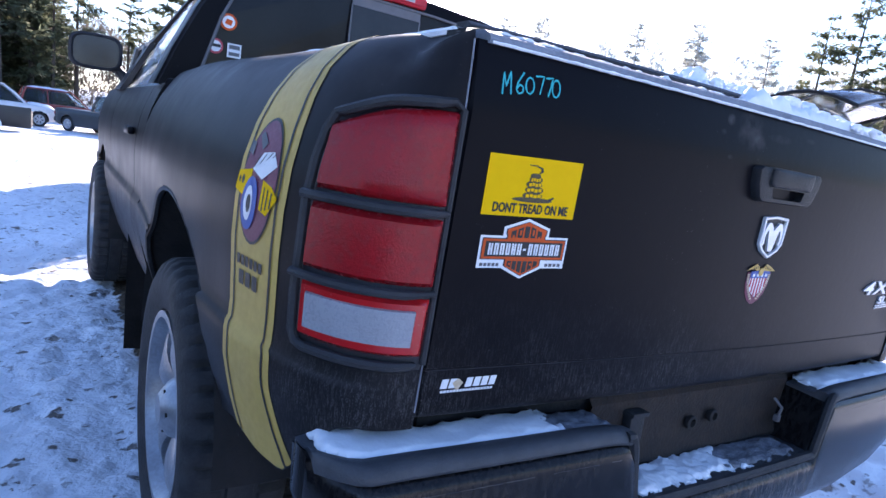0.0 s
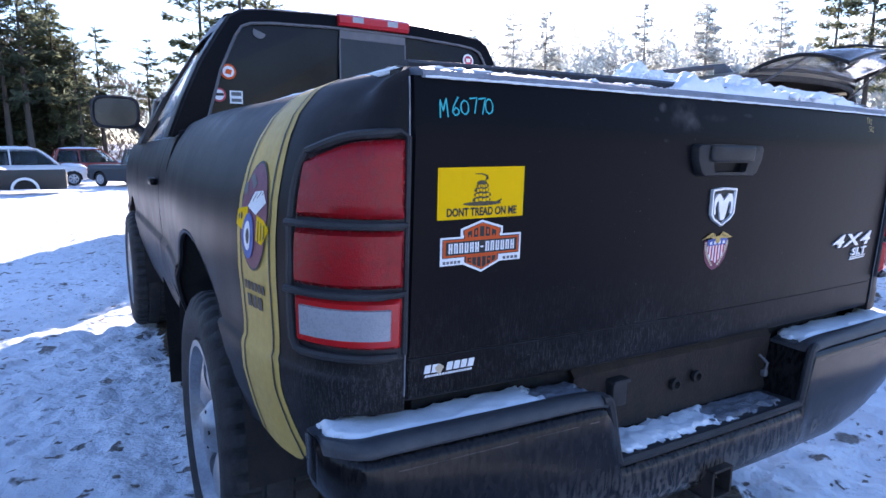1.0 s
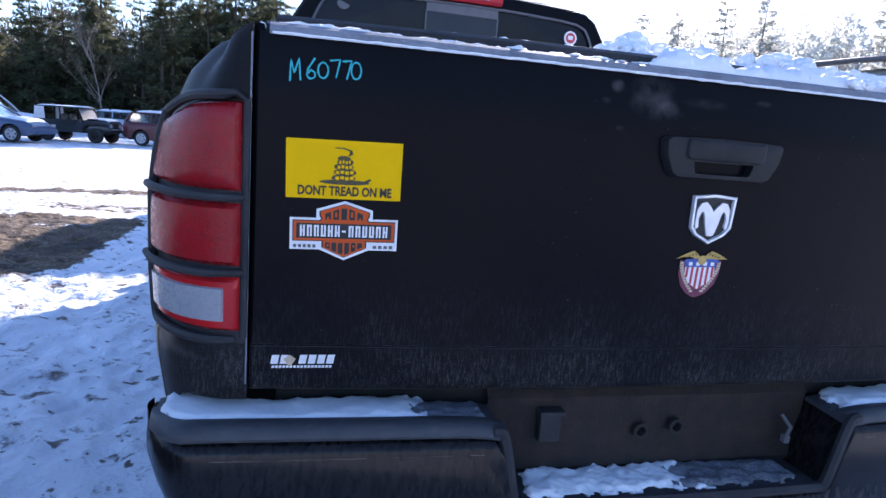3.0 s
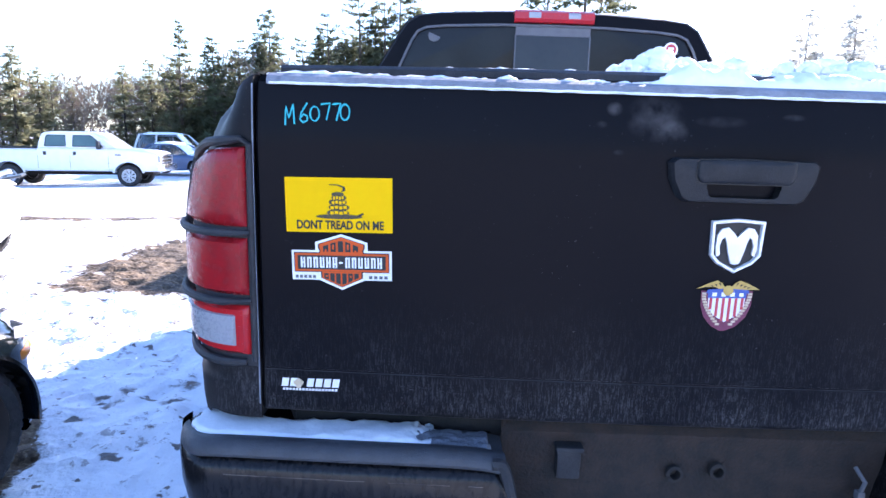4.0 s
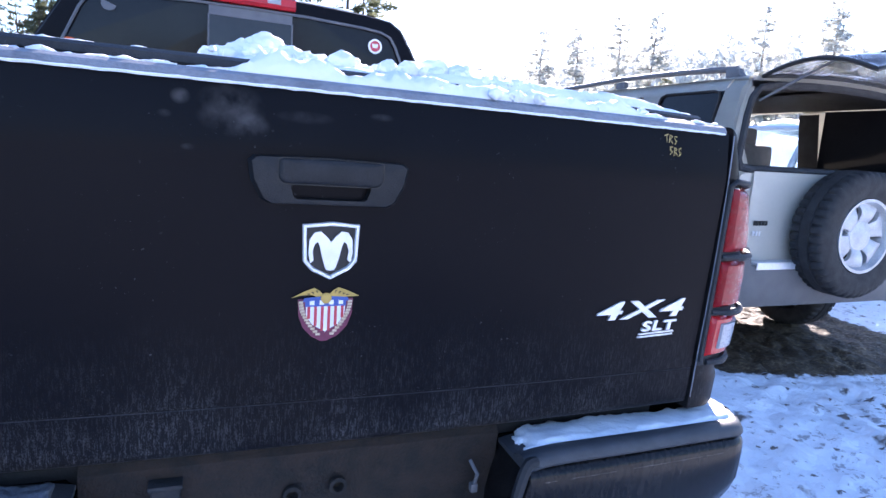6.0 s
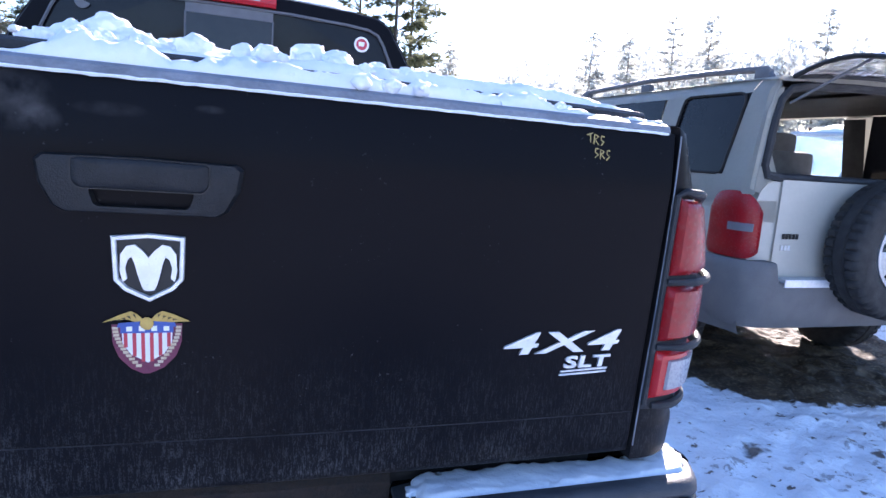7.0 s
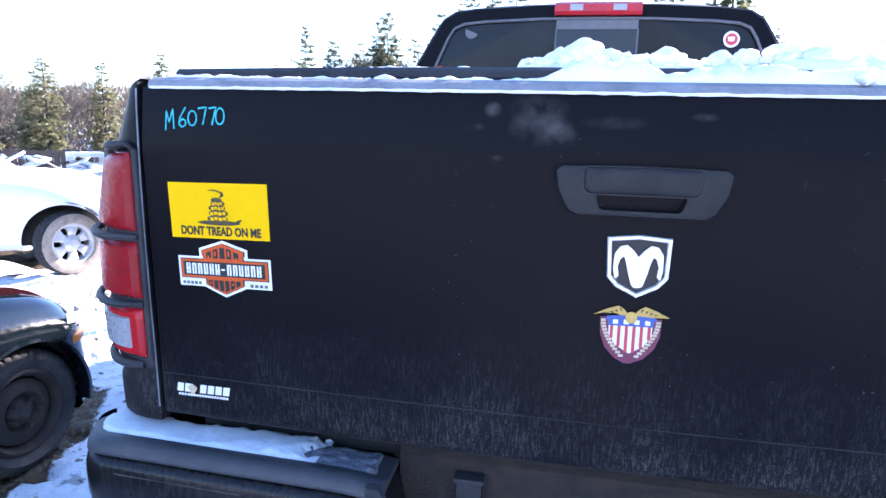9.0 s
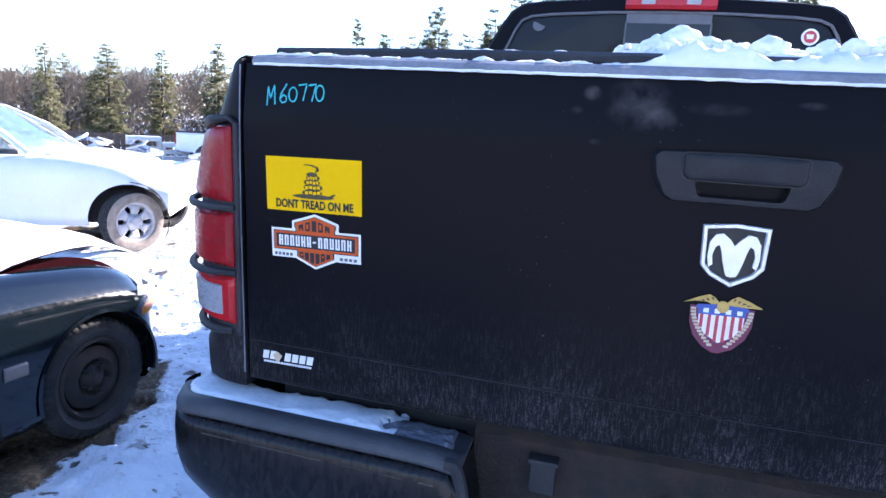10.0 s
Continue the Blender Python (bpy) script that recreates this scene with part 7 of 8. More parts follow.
for s in (-1, 1):
    for yc in (0.0, -2.5):
        lip = bmesh.new()
        grid(lip, [[Vector((s * x, yc + r * math.cos(a), 0.275 + r * math.sin(a))) for x, r in ((0.60, 0.27), (0.838, 0.264), (0.850, 0.258), (0.848, 0.272))] for a in (radians(-12 + 204 * k / 36) for k in range(37))])
        part("arch_lip", lip, NAVY_PAINT, shell)
        liner = bmesh.new()
        grid(liner, [[Vector((s * 0.60, yc + r * math.cos(a), 0.275 + r * math.sin(a))) for a in (radians(-12 + 204 * k / 24) for k in range(25))] for r in (0.272, 0.01)])
        grid(liner, [[Vector((s * x, yc + 0.266 * math.cos(a), 0.275 + 0.266 * math.sin(a))) for a in (radians(-12 + 204 * k / 24) for k in range(25))] for x in (0.60, 0.835)])
        part("wheel_liner", liner, DARK, shell)
        add_wheel(dark, (s * 0.735, yc, 0.268), 0.236, 0.185, 0.158, 5, s > 0, DARK_WHEEL, plain=True, turn=25)

    def skin_d(y, z, off):
        w = sedan_half(y)
        n = Vector((1.0, -(sedan_half(y + 0.01) - sedan_half(y - 0.01)) / 0.02, 0)).normalized()
        return Vector((s * (w - 0.004 + n.x * off), y + n.y * off, z))

    def front_patch(y0, y1, z0, z1, off, rise=0.0):
        b = bmesh.new()
        rows = []
        for k in range(13):
            y = y0 + (y1 - y0) * k / 12
            row = []
            for q in range(7):
                z = z0 + (z1 - z0) * q / 6 + rise * (k / 12 - 0.5)
                e = min(k, 12 - k, 2 * q, 2 * (6 - q)) / 3
                row.append(skin_d(y, z, off * min(1, e) - 0.002))
            rows.append(row)
        grid(b, rows)
        return b

    part("headlamp", front_patch(0.19, 0.42, 0.535, 0.578, 0.006, -0.045), CLEAR_LENS, dark, "cloudy corner headlamp")
    part("amber_marker", front_patch(0.20, 0.345, 0.470, 0.512, 0.018, 0.012), AMBER, dark, "amber corner marker lamp")
    part("bumper_seam", front_patch(0.25, 0.48, 0.400, 0.408, 0.004), DARK, dark)
    for y0, y1 in ((-1.6, -0.42), (-0.38, -0.30)):
        b = bmesh.new()
        grid(b, [[Vector((s * (0.842 + o), y, z)) for o, z in ((0, 0.392), (0.010, 0.402), (0.010, 0.436), (0, 0.446))] for y in (y0, y0 + 0.01, y1 - 0.01, y1)], cap=True)
        part("side_moulding", b, CLADDING, dark, "dull grey side moulding")
    b = bmesh.new()
    tube(b, [(s * 0.8385, -0.40, 0.20), (s * 0.8405, -0.41, 0.45), (s * 0.8375, -0.44, 0.60), (s * 0.806, -0.47, 0.685)], 0.0035, 5)
    part("door_seam", b, DARK, dark)


def hood_z(x, v):
    return 0.692 + 0.060 * math.sin(math.pi * min(1, v * 0.9)) * smoothstep(0, 0.25, v) + 0.030 * (1 - (x / 0.66) ** 2) - 0.035 * smoothstep(0.6, 1.0, v) ** 2


hl = bmesh.new()
grid(hl, [[Vector((x * (1 - 0.10 * v * v), y, hood_z(x, v))) for x in [-0.675 + 0.0675 * k for k in range(21)]] for y, v in [(-0.40 + 0.068 * k, k / 12) for k in range(13)]])
bmesh.ops.solidify(hl, geom=hl.faces[:], thickness=0.03)
part("loose_hood", hl, INNER_RED, dark, "loose hood with dark red edge")
hs = bmesh.new()
grid(hs, [[Vector((x * (1 - 0.10 * v * v), y, hood_z(x, v) + 0.002 + (0.030 + 0.010 * noise.noise((x * 4, y * 4, 5))) * min(1, 6 * min(v, 1 - v, 1 - abs(x) / 0.668)))) for x in [-0.667 + 0.0667 * k for k in range(21)]] for y, v in [(-0.395 + 0.067 * k, k / 12) for k in range(13)]])
part("hood_snow", hs, SNOW, dark, "snow lying on the loose hood")
for s in (-1, 1):
    well = bmesh.new()
    grid(well, [[Vector((s * 0.60, y, z)) for z in (0.56, sedan_fender(y) + 0.022)] for y in [-0.40 + 0.08 * k for k in range(11)]])
    part("hood_underside", well, INNER_RED, dark, "dark red inner wing under the hood")
greenhouse(dark, 1.60, 0.745, 1.26, (-2.95, -2.35, -1.25, -0.50), 0.52, NAVY_PAINT, mid=0.48)
inner = bmesh.new()
box(inner, (0, -1.4, 0.36), (1.16, 3.4, 0.30), 0.05)
part("underbody", inner, DARK, dark)
cowl = bmesh.new()
grid(cowl, [[Vector((x, y, z)) for x in [-0.70 + 0.14 * k for k in range(11)]] for y, z in ((-0.60, 0.775), (-0.46, 0.745), (-0.40, 0.715))])
part("cowl_snow", cowl, SNOW, dark, "snow against the windshield base")

white = car("white sedan missing its front bumper, snow on top", 4.05, 1.78, 1.40, WHITE_PAINT, pose(-4.66, 4.14, 0, 0, 0, -62) @ pose(-0.78, -3.71, 0), belt=0.90, hood=0.86, tail_z=0.9, wheel=0.295, metal=STEEL_WHEEL, group="", seed=1, front=0.36, nose=0.06, lamps=False, bumpers=False, gap=0.065, step=0.03, steer=42)
white.name = "white_sedan"
crust = bmesh.new()
lathe(crust, [(0.285, -0.088), (0.283, -0.094), (0.259, -0.101), (0.222, -0.102), (0.202, -0.096), (0.196, -0.090)], 48)
part("mud_crust", crust, DRY_MUD, white, "pale dried mud caked on the tyre sidewall", 35, pose(0.78, 3.69, 0.285, 0, 0, 180 + 42))
torn = bmesh.new()
grid(torn, [[Vector((0.86 + 0.03 * u + 0.05 * noise.noise((u * 3, v * 3, 1)), 3.70 + 0.36 * math.cos(a) + 0.04 * noise.noise((a * 4, u * 2, 2)), 0.32 + 0.36 * math.sin(a))) for u, v in ((0, 0), (0.5, 0.5), (1.0, 1.0))] for a in (radians(88 - 120 * k / 14) for k in range(15))])
bmesh.ops.solidify(torn, geom=torn.faces[:], thickness=0.006)
part("torn_liner", torn, DARK, white, "torn black plastic liner hanging from the arch")

# crew-cab pickup far across the yard
def crew_cab(place):
    ob = thing("crew_cab_pickup", "white crew-cab pickup with long bed and black mirrors", "pickup truck", place=place)
    L, W, ry, fy, arch = 6.35, 2.0, 1.30, 5.27, 0.50
    bm = bmesh.new()
    rows = []
    for k in range(128):
        y = L * k / 127
        w = W / 2 - 0.07 * smoothstep(5.9, L, y) - 0.03 * smoothstep(0.2, 0, y)
        t = lerp_table([(0, 1.36), (2.22, 1.36), (2.24, 1.33), (2.27, 1.33), (2.30, 1.42), (4.75, 1.42), (5.0, 1.40), (5.9, 1.33), (6.2, 1.28), (6.32, 1.22), (6.35, 1.17)], y)
        zb = 0.56 + 0.06 * smoothstep(0.5, 0, y)
        half = [(w - 0.06, zb), (w - 0.012, zb + 0.03)] + [(w - 0.010 * abs(2 * f - 1), zb + 0.03 + (t - zb - 0.11) * f) for f in [q / 14 for q in range(15)]] + [(w - 0.035, t - 0.035), (w - 0.08, t), (w * 0.5, t + (0.02 if y > 4.8 else 0.0)), (0, t + (0.035 if y > 4.8 else 0.0))]
        rows.append([Vector((-x, y, z)) for x, z in half] + [Vector((x, y, z)) for x, z in half[-2::-1]])
    grid(bm, rows, cap=True)
    cut_arch(bm, [(ry, 0.40, arch), (fy, 0.40, arch)], lambda c: abs(c.x) > 0.84 and c.z < 1.0)
    part("body", bm, WHITE_PAINT, ob, "white painted body")
    # upper cab as one shell with panes set in its sides
    OUT = [(2.30, 1.40), (2.33, 1.60), (2.42, 1.88), (2.52, 1.955), (2.75, 1.985), (3.9, 1.99), (4.15, 1.96), (4.30, 1.90), (4.75, 1.60), (5.02, 1.41)]

    def half_at(z):
        return 0.965 - 0.19 * max(z - 1.42, 0)

    cab = bmesh.new()
    grid(cab, [[Vector((x, y - (0.10 * (abs(x) / 0.9) ** 2 if y > 4.2 else 0.0), z - (0.02 * (abs(x) / 0.8) ** 4 if z > 1.9 else 0.0))) for x in [half_at(z) * q for q in (-1, -0.97, -0.85, -0.5, 0, 0.5, 0.85, 0.97, 1)]] for y, z in OUT])
    for sx in (-1, 1):
        cab.faces.new([cab.verts.new((sx * half_at(z), y - (0.10 if y > 4.2 else 0.0), z - (0.02 if z > 1.9 else 0.0))) for y, z in OUT])
    part("cab", cab, WHITE_PAINT, ob, "white cab with four doors")
    for sx in (-1, 1):
        def on_cab(u, v, o):
            return Vector((sx * (half_at(v) + 0.003 + o), u, v))

        for poly in ([(2.52, 1.45), (3.22, 1.45), (3.20, 1.84), (2.62, 1.84), (2.56, 1.78)], [(3.44, 1.45), (4.42, 1.45), (4.36, 1.56), (4.10, 1.80), (4.03, 1.84), (3.46, 1.84)]):
            g = bmesh.new()
            slab(g, poly, 0.004, on_cab)
            part("side_window", g, GREEN_GLASS, ob, "pale green side glass", 0)
            sl = bmesh.new()
            tube(sl, [on_cab(u, v, 0.002) for u, v in poly + poly[:1]], 0.014, 5)
            part("window_seal", sl, DARK, ob)
        for y in (2.285, 3.34, 4.62):
            g = bmesh.new()
            tube(g, [(sx * 0.996, y, 0.66), (sx * 0.998, y, 1.0), (sx * 0.975, y, 1.36)], 0.006, 5)
            part("door_seam", g, TRIM_GREY, ob)
        for y in (2.52, 3.50):
            g = bmesh.new()
            box(g, (sx * 1.0, y, 1.20), (0.03, 0.10, 0.13), 0.012)
            part("door_handle", g, PLASTIC, ob, "black door handle")
        g = bmesh.new()
        box(g, (sx * 1.14, 4.36, 1.50), (0.22, 0.10, 0.30), 0.03)
        box(g, (sx * 1.02, 4.42, 1.44), (0.14, 0.06, 0.05), 0.01)
        part("side_mirror", g, PLASTIC, ob, "tall black towing mirror")
        g = bmesh.new()
        box(g, (sx * 0.995, 4.95, 1.16), (0.012, 0.20, 0.05), 0.004)
        part("fender_badge", g, TRIM_GREY, ob)
        g = bmesh.new()
        box(g, (sx * 0.80, L - 0.02, 1.02), (0.26, 0.10, 0.26), 0.03)
        part("headlamp", g, CLEAR_LENS, ob)
        g = bmesh.new()
        box(g, (sx * 0.93, 0.0, 1.10), (0.12, 0.07, 0.42), 0.02)
        part("rear_lamp", g, RED_LENS, ob)
        for yc in (ry, fy):
            lip = bmesh.new()
            grid(lip, [[Vector((sx * x, yc + r * math.cos(a), 0.40 + r * math.sin(a))) for x, r in ((0.66, 0.49), (0.985, 0.495), (1.01, 0.50), (1.004, 0.55))] for a in (radians(12 + 156 * k / 24) for k in range(25))])
            part("wheel_flare", lip, WHITE_PAINT, ob)
            inner = bmesh.new()
            grid(inner, [[Vector((sx * 0.66, yc + r * math.cos(a), 0.40 + r * math.sin(a))) for a in (radians(12 + 156 * k / 16) for k in range(17))] for r in (0.49, 0.02)])
            part("wheel_liner", inner, DARK, ob)
            add_wheel(ob, (sx * 0.86, yc, 0.40), 0.40, 0.26, 0.24, 8, sx > 0, STEEL_WHEEL, turn=9 * yc)
    g = bmesh.new()
    box(g, (0, L - 0.01, 1.02), (1.34, 0.08, 0.36), 0.02)
    part("grille", g, DARK, ob, "dark grille opening")
    for z in (0.90, 1.02, 1.14):
        g = bmesh.new()
        box(g, (0, L + 0.035, z), (1.34, 0.05, 0.055), 0.012)
        part("grille_bar", g, CHROME, ob)
    g = bmesh.new()
    box(g, (0, L + 0.06, 0.70), (1.94, 0.24, 0.26), 0.05)
    part("front_bumper", g, CHROME, ob, "pale front bumper")
    g = bmesh.new()
    box(g, (0, -0.08, 0.66), (1.80, 0.18, 0.20), 0.04)
    part("rear_bumper", g, CHROME, ob)
    g = bmesh.new()
    box(g, (0, L / 2, 0.52), (1.0, L - 0.7, 0.20), 0.03)
    part("chassis", g, RUST, ob)
    for sx in (-1, 1):
        g = bmesh.new()
        box(g, (sx * 0.90, 1.12, 1.385), (0.13, 2.2, 0.05), 0.012)
        part("bed_rail", g, PLASTIC, ob, "black bed rail cap")
    return ob


crew_cab(pose(-17.40, 21.80, -0.43, 0, 0, -80))



def open_offroader(place):
    """Short square off-roader without doors: tub, flat wings, upright screen, snowy roof on posts."""
    ob = thing("stripped_offroader", "dark stripped off-roader without doors, snow on roof and hood", "car", "scrapped cars in a row", place=place)
    dull = CAR_COLOURS[1]
    for sx in (-1, 1):
        side = bmesh.new()
        slab(side, [(0.0, 0.55), (0.25, 0.50), (0.30, 0.72), (0.42, 0.86), (0.90, 0.86), (1.04, 0.70), (1.08, 0.48), (2.55, 0.48), (2.55, 1.10), (2.35, 1.12), (2.22, 0.80), (1.52, 0.76), (1.38, 1.08), (0.0, 1.08)], 0.03, lambda u, v, o: Vector((sx * (0.76 + o), u, v)))
        part("tub_side", side, dull, ob, "", 20)
        quarter = bmesh.new()
        slab(quarter, [(0.03, 1.09), (0.62, 1.09), (0.56, 1.69), (0.08, 1.69)], 0.025, lambda u, v, o: Vector((sx * (0.755 - 0.06 * (v - 1.08) + o), u, v)))
        part("hardtop_panel", quarter, CAR_COLOURS[4], ob, "white hardtop side panel")
        wing = bmesh.new()
        tube(wing, [(sx * 0.74, 2.52, 0.62), (sx * 0.74, 2.66, 0.90), (sx * 0.74, 2.85, 0.98), (sx * 0.74, 3.55, 0.98), (sx * 0.74, 3.74, 0.90)], [0.10, 0.11, 0.11, 0.11, 0.08], 8)
        part("front_wing", wing, PLASTIC, ob, "black flat front wing")
        flare = bmesh.new()
        tube(flare, [(sx * 0.82, 0.28, 0.66), (sx * 0.82, 0.42, 0.87), (sx * 0.82, 0.90, 0.87), (sx * 0.82, 1.05, 0.66)], 0.06, 8)
        part("rear_flare", flare, PLASTIC, ob)
        for pts in ([(sx * 0.74, 0.10, 1.08), (sx * 0.70, 0.14, 1.70)], [(sx * 0.74, 1.40, 1.08), (sx * 0.70, 1.36, 1.72)], [(sx * 0.72, 2.55, 1.12), (sx * 0.68, 2.30, 1.68)]):
            post = bmesh.new()
            tube(post, pts, 0.04, 8)
            part("roof_post", post, DARK, ob)
        lamp = bmesh.new()
        lathe(lamp, [(0.0005, 0.05), (0.07, 0.04), (0.095, 0.0), (0.10, -0.04)], 20, Matrix.Translation((sx * 0.42, 3.86, 0.88)) @ Matrix.Rotation(radians(90), 4, "Z"))
        part("headlamp", lamp, CLEAR_LENS, ob)
        for y in (0.66, 3.20):
            add_wheel(ob, (sx * 0.70, y, 0.37), 0.38, 0.23, 0.20, 6, sx > 0, DARK_WHEEL, turn=14 * y)
        seat = bmesh.new()
        box(seat, (sx * 0.36, 1.62, 0.78), (0.46, 0.50, 0.16), 0.05)
        box(seat, (sx * 0.36, 1.36, 1.10), (0.44, 0.14, 0.58), 0.05)
        part("seat", seat, PLAIN_GREY, ob, "dark cloth seat")
    nose = bmesh.new()
    grid(nose, [[Vector((x * (1 - 0.10 * (y - 2.5)), y, z)) for x, z in ((-0.64, 0.62), (-0.64, 1.02), (-0.58, 1.10), (-0.3, 1.13), (0.3, 1.13), (0.58, 1.10), (0.64, 1.02), (0.64, 0.62))] for y in (2.50, 2.9, 3.4, 3.80, 3.84)], cap=True)
    part("nose", nose, dull, ob)
    for k in range(7):
        slot = bmesh.new()
        box(slot, (-0.24 + 0.08 * k, 3.845, 0.86), (0.035, 0.02, 0.30), 0.006)
        part("grille_slot", slot, DARK, ob)
    cover = bmesh.new()
    grid(cover, [[Vector((x, y, 1.135 - 0.06 * (abs(x) / 0.6) ** 4 + 0.11 * min(1, 5 * min(y - 2.58, 3.80 - y)) * (1 + 0.4 * noise.noise((x * 3, y * 3, 1))))) for x in [-0.55 + 0.11 * k for k in range(11)]] for y in [2.58 + 0.122 * k for k in range(11)]])
    part("hood_snow", cover, SNOW, ob, "snow lying on the hood")
    screen = bmesh.new()
    tube(screen, [(-0.72, 2.55, 1.12), (-0.68, 2.30, 1.66), (0.68, 2.30, 1.66), (0.72, 2.55, 1.12), (-0.72, 2.55, 1.12)], 0.035, 8)
    part("screen_frame", screen, dull, ob)
    glass = bmesh.new()
    grid(glass, [[Vector((x * (1 - 0.05 * f), 2.545 - 0.235 * f, 1.15 + 0.49 * f)) for x in (-0.69, 0, 0.69)] for f in (0, 0.5, 1)])
    bmesh.ops.solidify(glass, geom=glass.faces[:], thickness=0.006)
    part("windscreen", glass, FROST, ob, "frosted windscreen")
    roof = bmesh.new()
    box(roof, (0, 1.22, 1.72), (1.46, 2.30, 0.06), 0.025)
    part("roof", roof, dull, ob)
    top = bmesh.new()
    grid(top, [[Vector((x, y, 1.752 + 0.05 * min(1, 6 * min(0.72 - abs(x), y - 0.09, 2.35 - y)) * (1 + 0.4 * noise.noise((x * 3, y * 2, 8))))) for x in [-0.72 + 0.12 * k for k in range(13)]] for y in [0.09 + 0.188 * k for k in range(13)]])
    part("roof_snow", top, SNOW, ob, "snow lying on the roof")
    floor = bmesh.new()
    box(floor, (0, 1.9, 0.54), (1.34, 3.6, 0.14), 0.03)
    part("floor_pan", floor, DARK, ob)
    rear = bmesh.new()
    box(rear, (0, 0.02, 0.82), (1.50, 0.05, 0.54), 0.02)
    part("rear_panel", rear, dull, ob)
    bar = bmesh.new()
    box(bar, (0, 3.98, 0.62), (1.56, 0.16, 0.15), 0.03)
    part("front_bumper", bar, DARK, ob)
    cap = bmesh.new()
    grid(cap, [[Vector((x, y, 0.70 + 0.03 * (1 - abs(x) / 0.78) * (1 + noise.noise((x * 4, y * 9, 3))))) for x in [-0.74 + 0.148 * k for k in range(11)]] for y in (3.91, 3.98, 4.05)])
    part("bumper_snow", cap, SNOW, ob, "snow on the front bumper")


open_offroader(pose(-11.9, 31.0, -0.27, 0, 0, -106) @ Matrix.Scale(0.87, 4))
P = CAR_COLOURS
ROW = [("dark blue sedan with snow on its hood", 4.3, 1.75, 1.42, P[3], (-14.9, 28.4, -100), "sedan"),
       ("white van at the back of the row", 4.9, 1.9, 1.95, P[4], (-18.2, 35.5, -95), "wagon"),
       ("pale blue hatchback behind other wrecks", 4.2, 1.70, 1.45, P[5], (-12.0, 38.5, -92), "wagon"),
       ("maroon station wagon with a loose tyre on its roof", 4.5, 1.78, 1.50, P[0], (-8.1, 30.6, -106), "wagon"),
       ("white sport wagon with stripped front", 4.7, 1.85, 1.80, P[4], (-5.5, 34.8, -86), "wagon"),
       ("red van under snow", 4.9, 1.9, 1.85, P[6], (-2.8, 43.0, -82), "wagon"),
       ("dark pickup with open bed", 5.2, 1.85, 1.75, P[1], (-0.4, 34.0, -140), "pickup"),
       ("tall graphite van standing nose to nose with the black truck", 4.3, 1.90, 2.15, P[1], (0.55, 10.75, 180), "wagon"),
       ("pale blue wagon with snow on its roof", 4.5, 1.80, 1.70, P[5], (6.9, 3.6, 6), "wagon"),
       ("silver sedan with snow on its roof", 4.5, 1.75, 1.45, P[2], (9.9, 5.2, 10), "sedan"),
       ("graphite sedan with snow on its roof", 4.5, 1.75, 1.45, P[1], (13.0, 9.0, 14), "sedan"),
       ("maroon sedan with snow on its roof", 4.5, 1.75, 1.45, P[0], (15.5, 13.0, 20), "sedan")]
for k, (label, L, W, H, paint, (x, y, a), kind) in enumerate(ROW):
    car(label, L, W, H, paint, pose(x, y, -0.27 if y > 25 else 0, 0, 0, a), belt=1.0 if kind != "sedan" else 0.92, hood=0.95 if kind != "sedan" else 0.88, kind=kind, wheel=0.33, seed=k, snow=0.075, glass=TINT if (x, y) == (0.55, 10.75) else None)
roof_tyre = part("loose_tyre", tyre_mesh(0.32, 0.2, 0.2, 20), RUBBER, None, "", 35, pose(-6.5, 30.2, 1.37, 0, 90, 0))
tagged(roof_tyre, "loose snowy tyre lying on a car roof", "tyre")
bed = thing("truck_bed", "dark grey truck bed cut off and standing on the snow", "truck bed", place=pose(-3.9, 27.2, -0.27, 0, 0, -3))
b = bmesh.new()
grid(b, [[Vector((x, 0.0 - 0.03 * math.sin(math.pi * (z - 0.2) / 0.75), z)) for x in [0.05 * k for k in range(43)]] for z in [0.18 + 0.05 * k for k in range(16)]])
for f in [f for f in b.faces if math.hypot(f.calc_center_median().x - 0.75, f.calc_center_median().z - 0.18) < 0.42]:
    b.faces.remove(f)
bmesh.ops.solidify(b, geom=b.faces[:], thickness=0.03)
part("bed_side", b, CAR_COLOURS[1], bed)
b = bmesh.new()
tube(b, [(0.75 + 0.42 * math.cos(radians(a)), -0.04, 0.18 + 0.42 * math.sin(radians(a))) for a in range(0, 181, 12)], 0.05, 8)
part("arch_trim", b, WHITE_PAINT, bed, "white wheel arch trim")
b = bmesh.new()
box(b, (1.05, 0.75, 0.50), (2.0, 1.4, 0.60), 0.03)
part("bed_floor", b, DARK, bed)
b = bmesh.new()
grid(b, [[Vector((0.1 + 0.12 * i, 0.06 + 0.17 * j, 0.81 + 0.06 * math.sin(math.pi * i / 16) * math.sin(math.pi * j / 8) * (1 + noise.noise((i * 0.6, j * 0.6, 2))))) for i in range(17)] for j in range(9)])
part("bed_snow", b, SNOW, bed, "snow heaped in the bed")


# ---- ground: one sheet of trodden snow and mud to the horizon ----
def spread_axis(lo, hi, fine0, fine1, step, grow=1.13):
    vals, d, v = [], step, fine0
    n = int((fine1 - fine0) / step)
    vals = [fine0 + (fine1 - fine0) * k / n for k in range(n + 1)]
    while v > lo:
        d *= grow
        v -= d
        vals.insert(0, v)
    v, d = fine1, step
    while v < hi:
        d *= grow
        v += d
        vals.append(v)
    return np.array(vals)


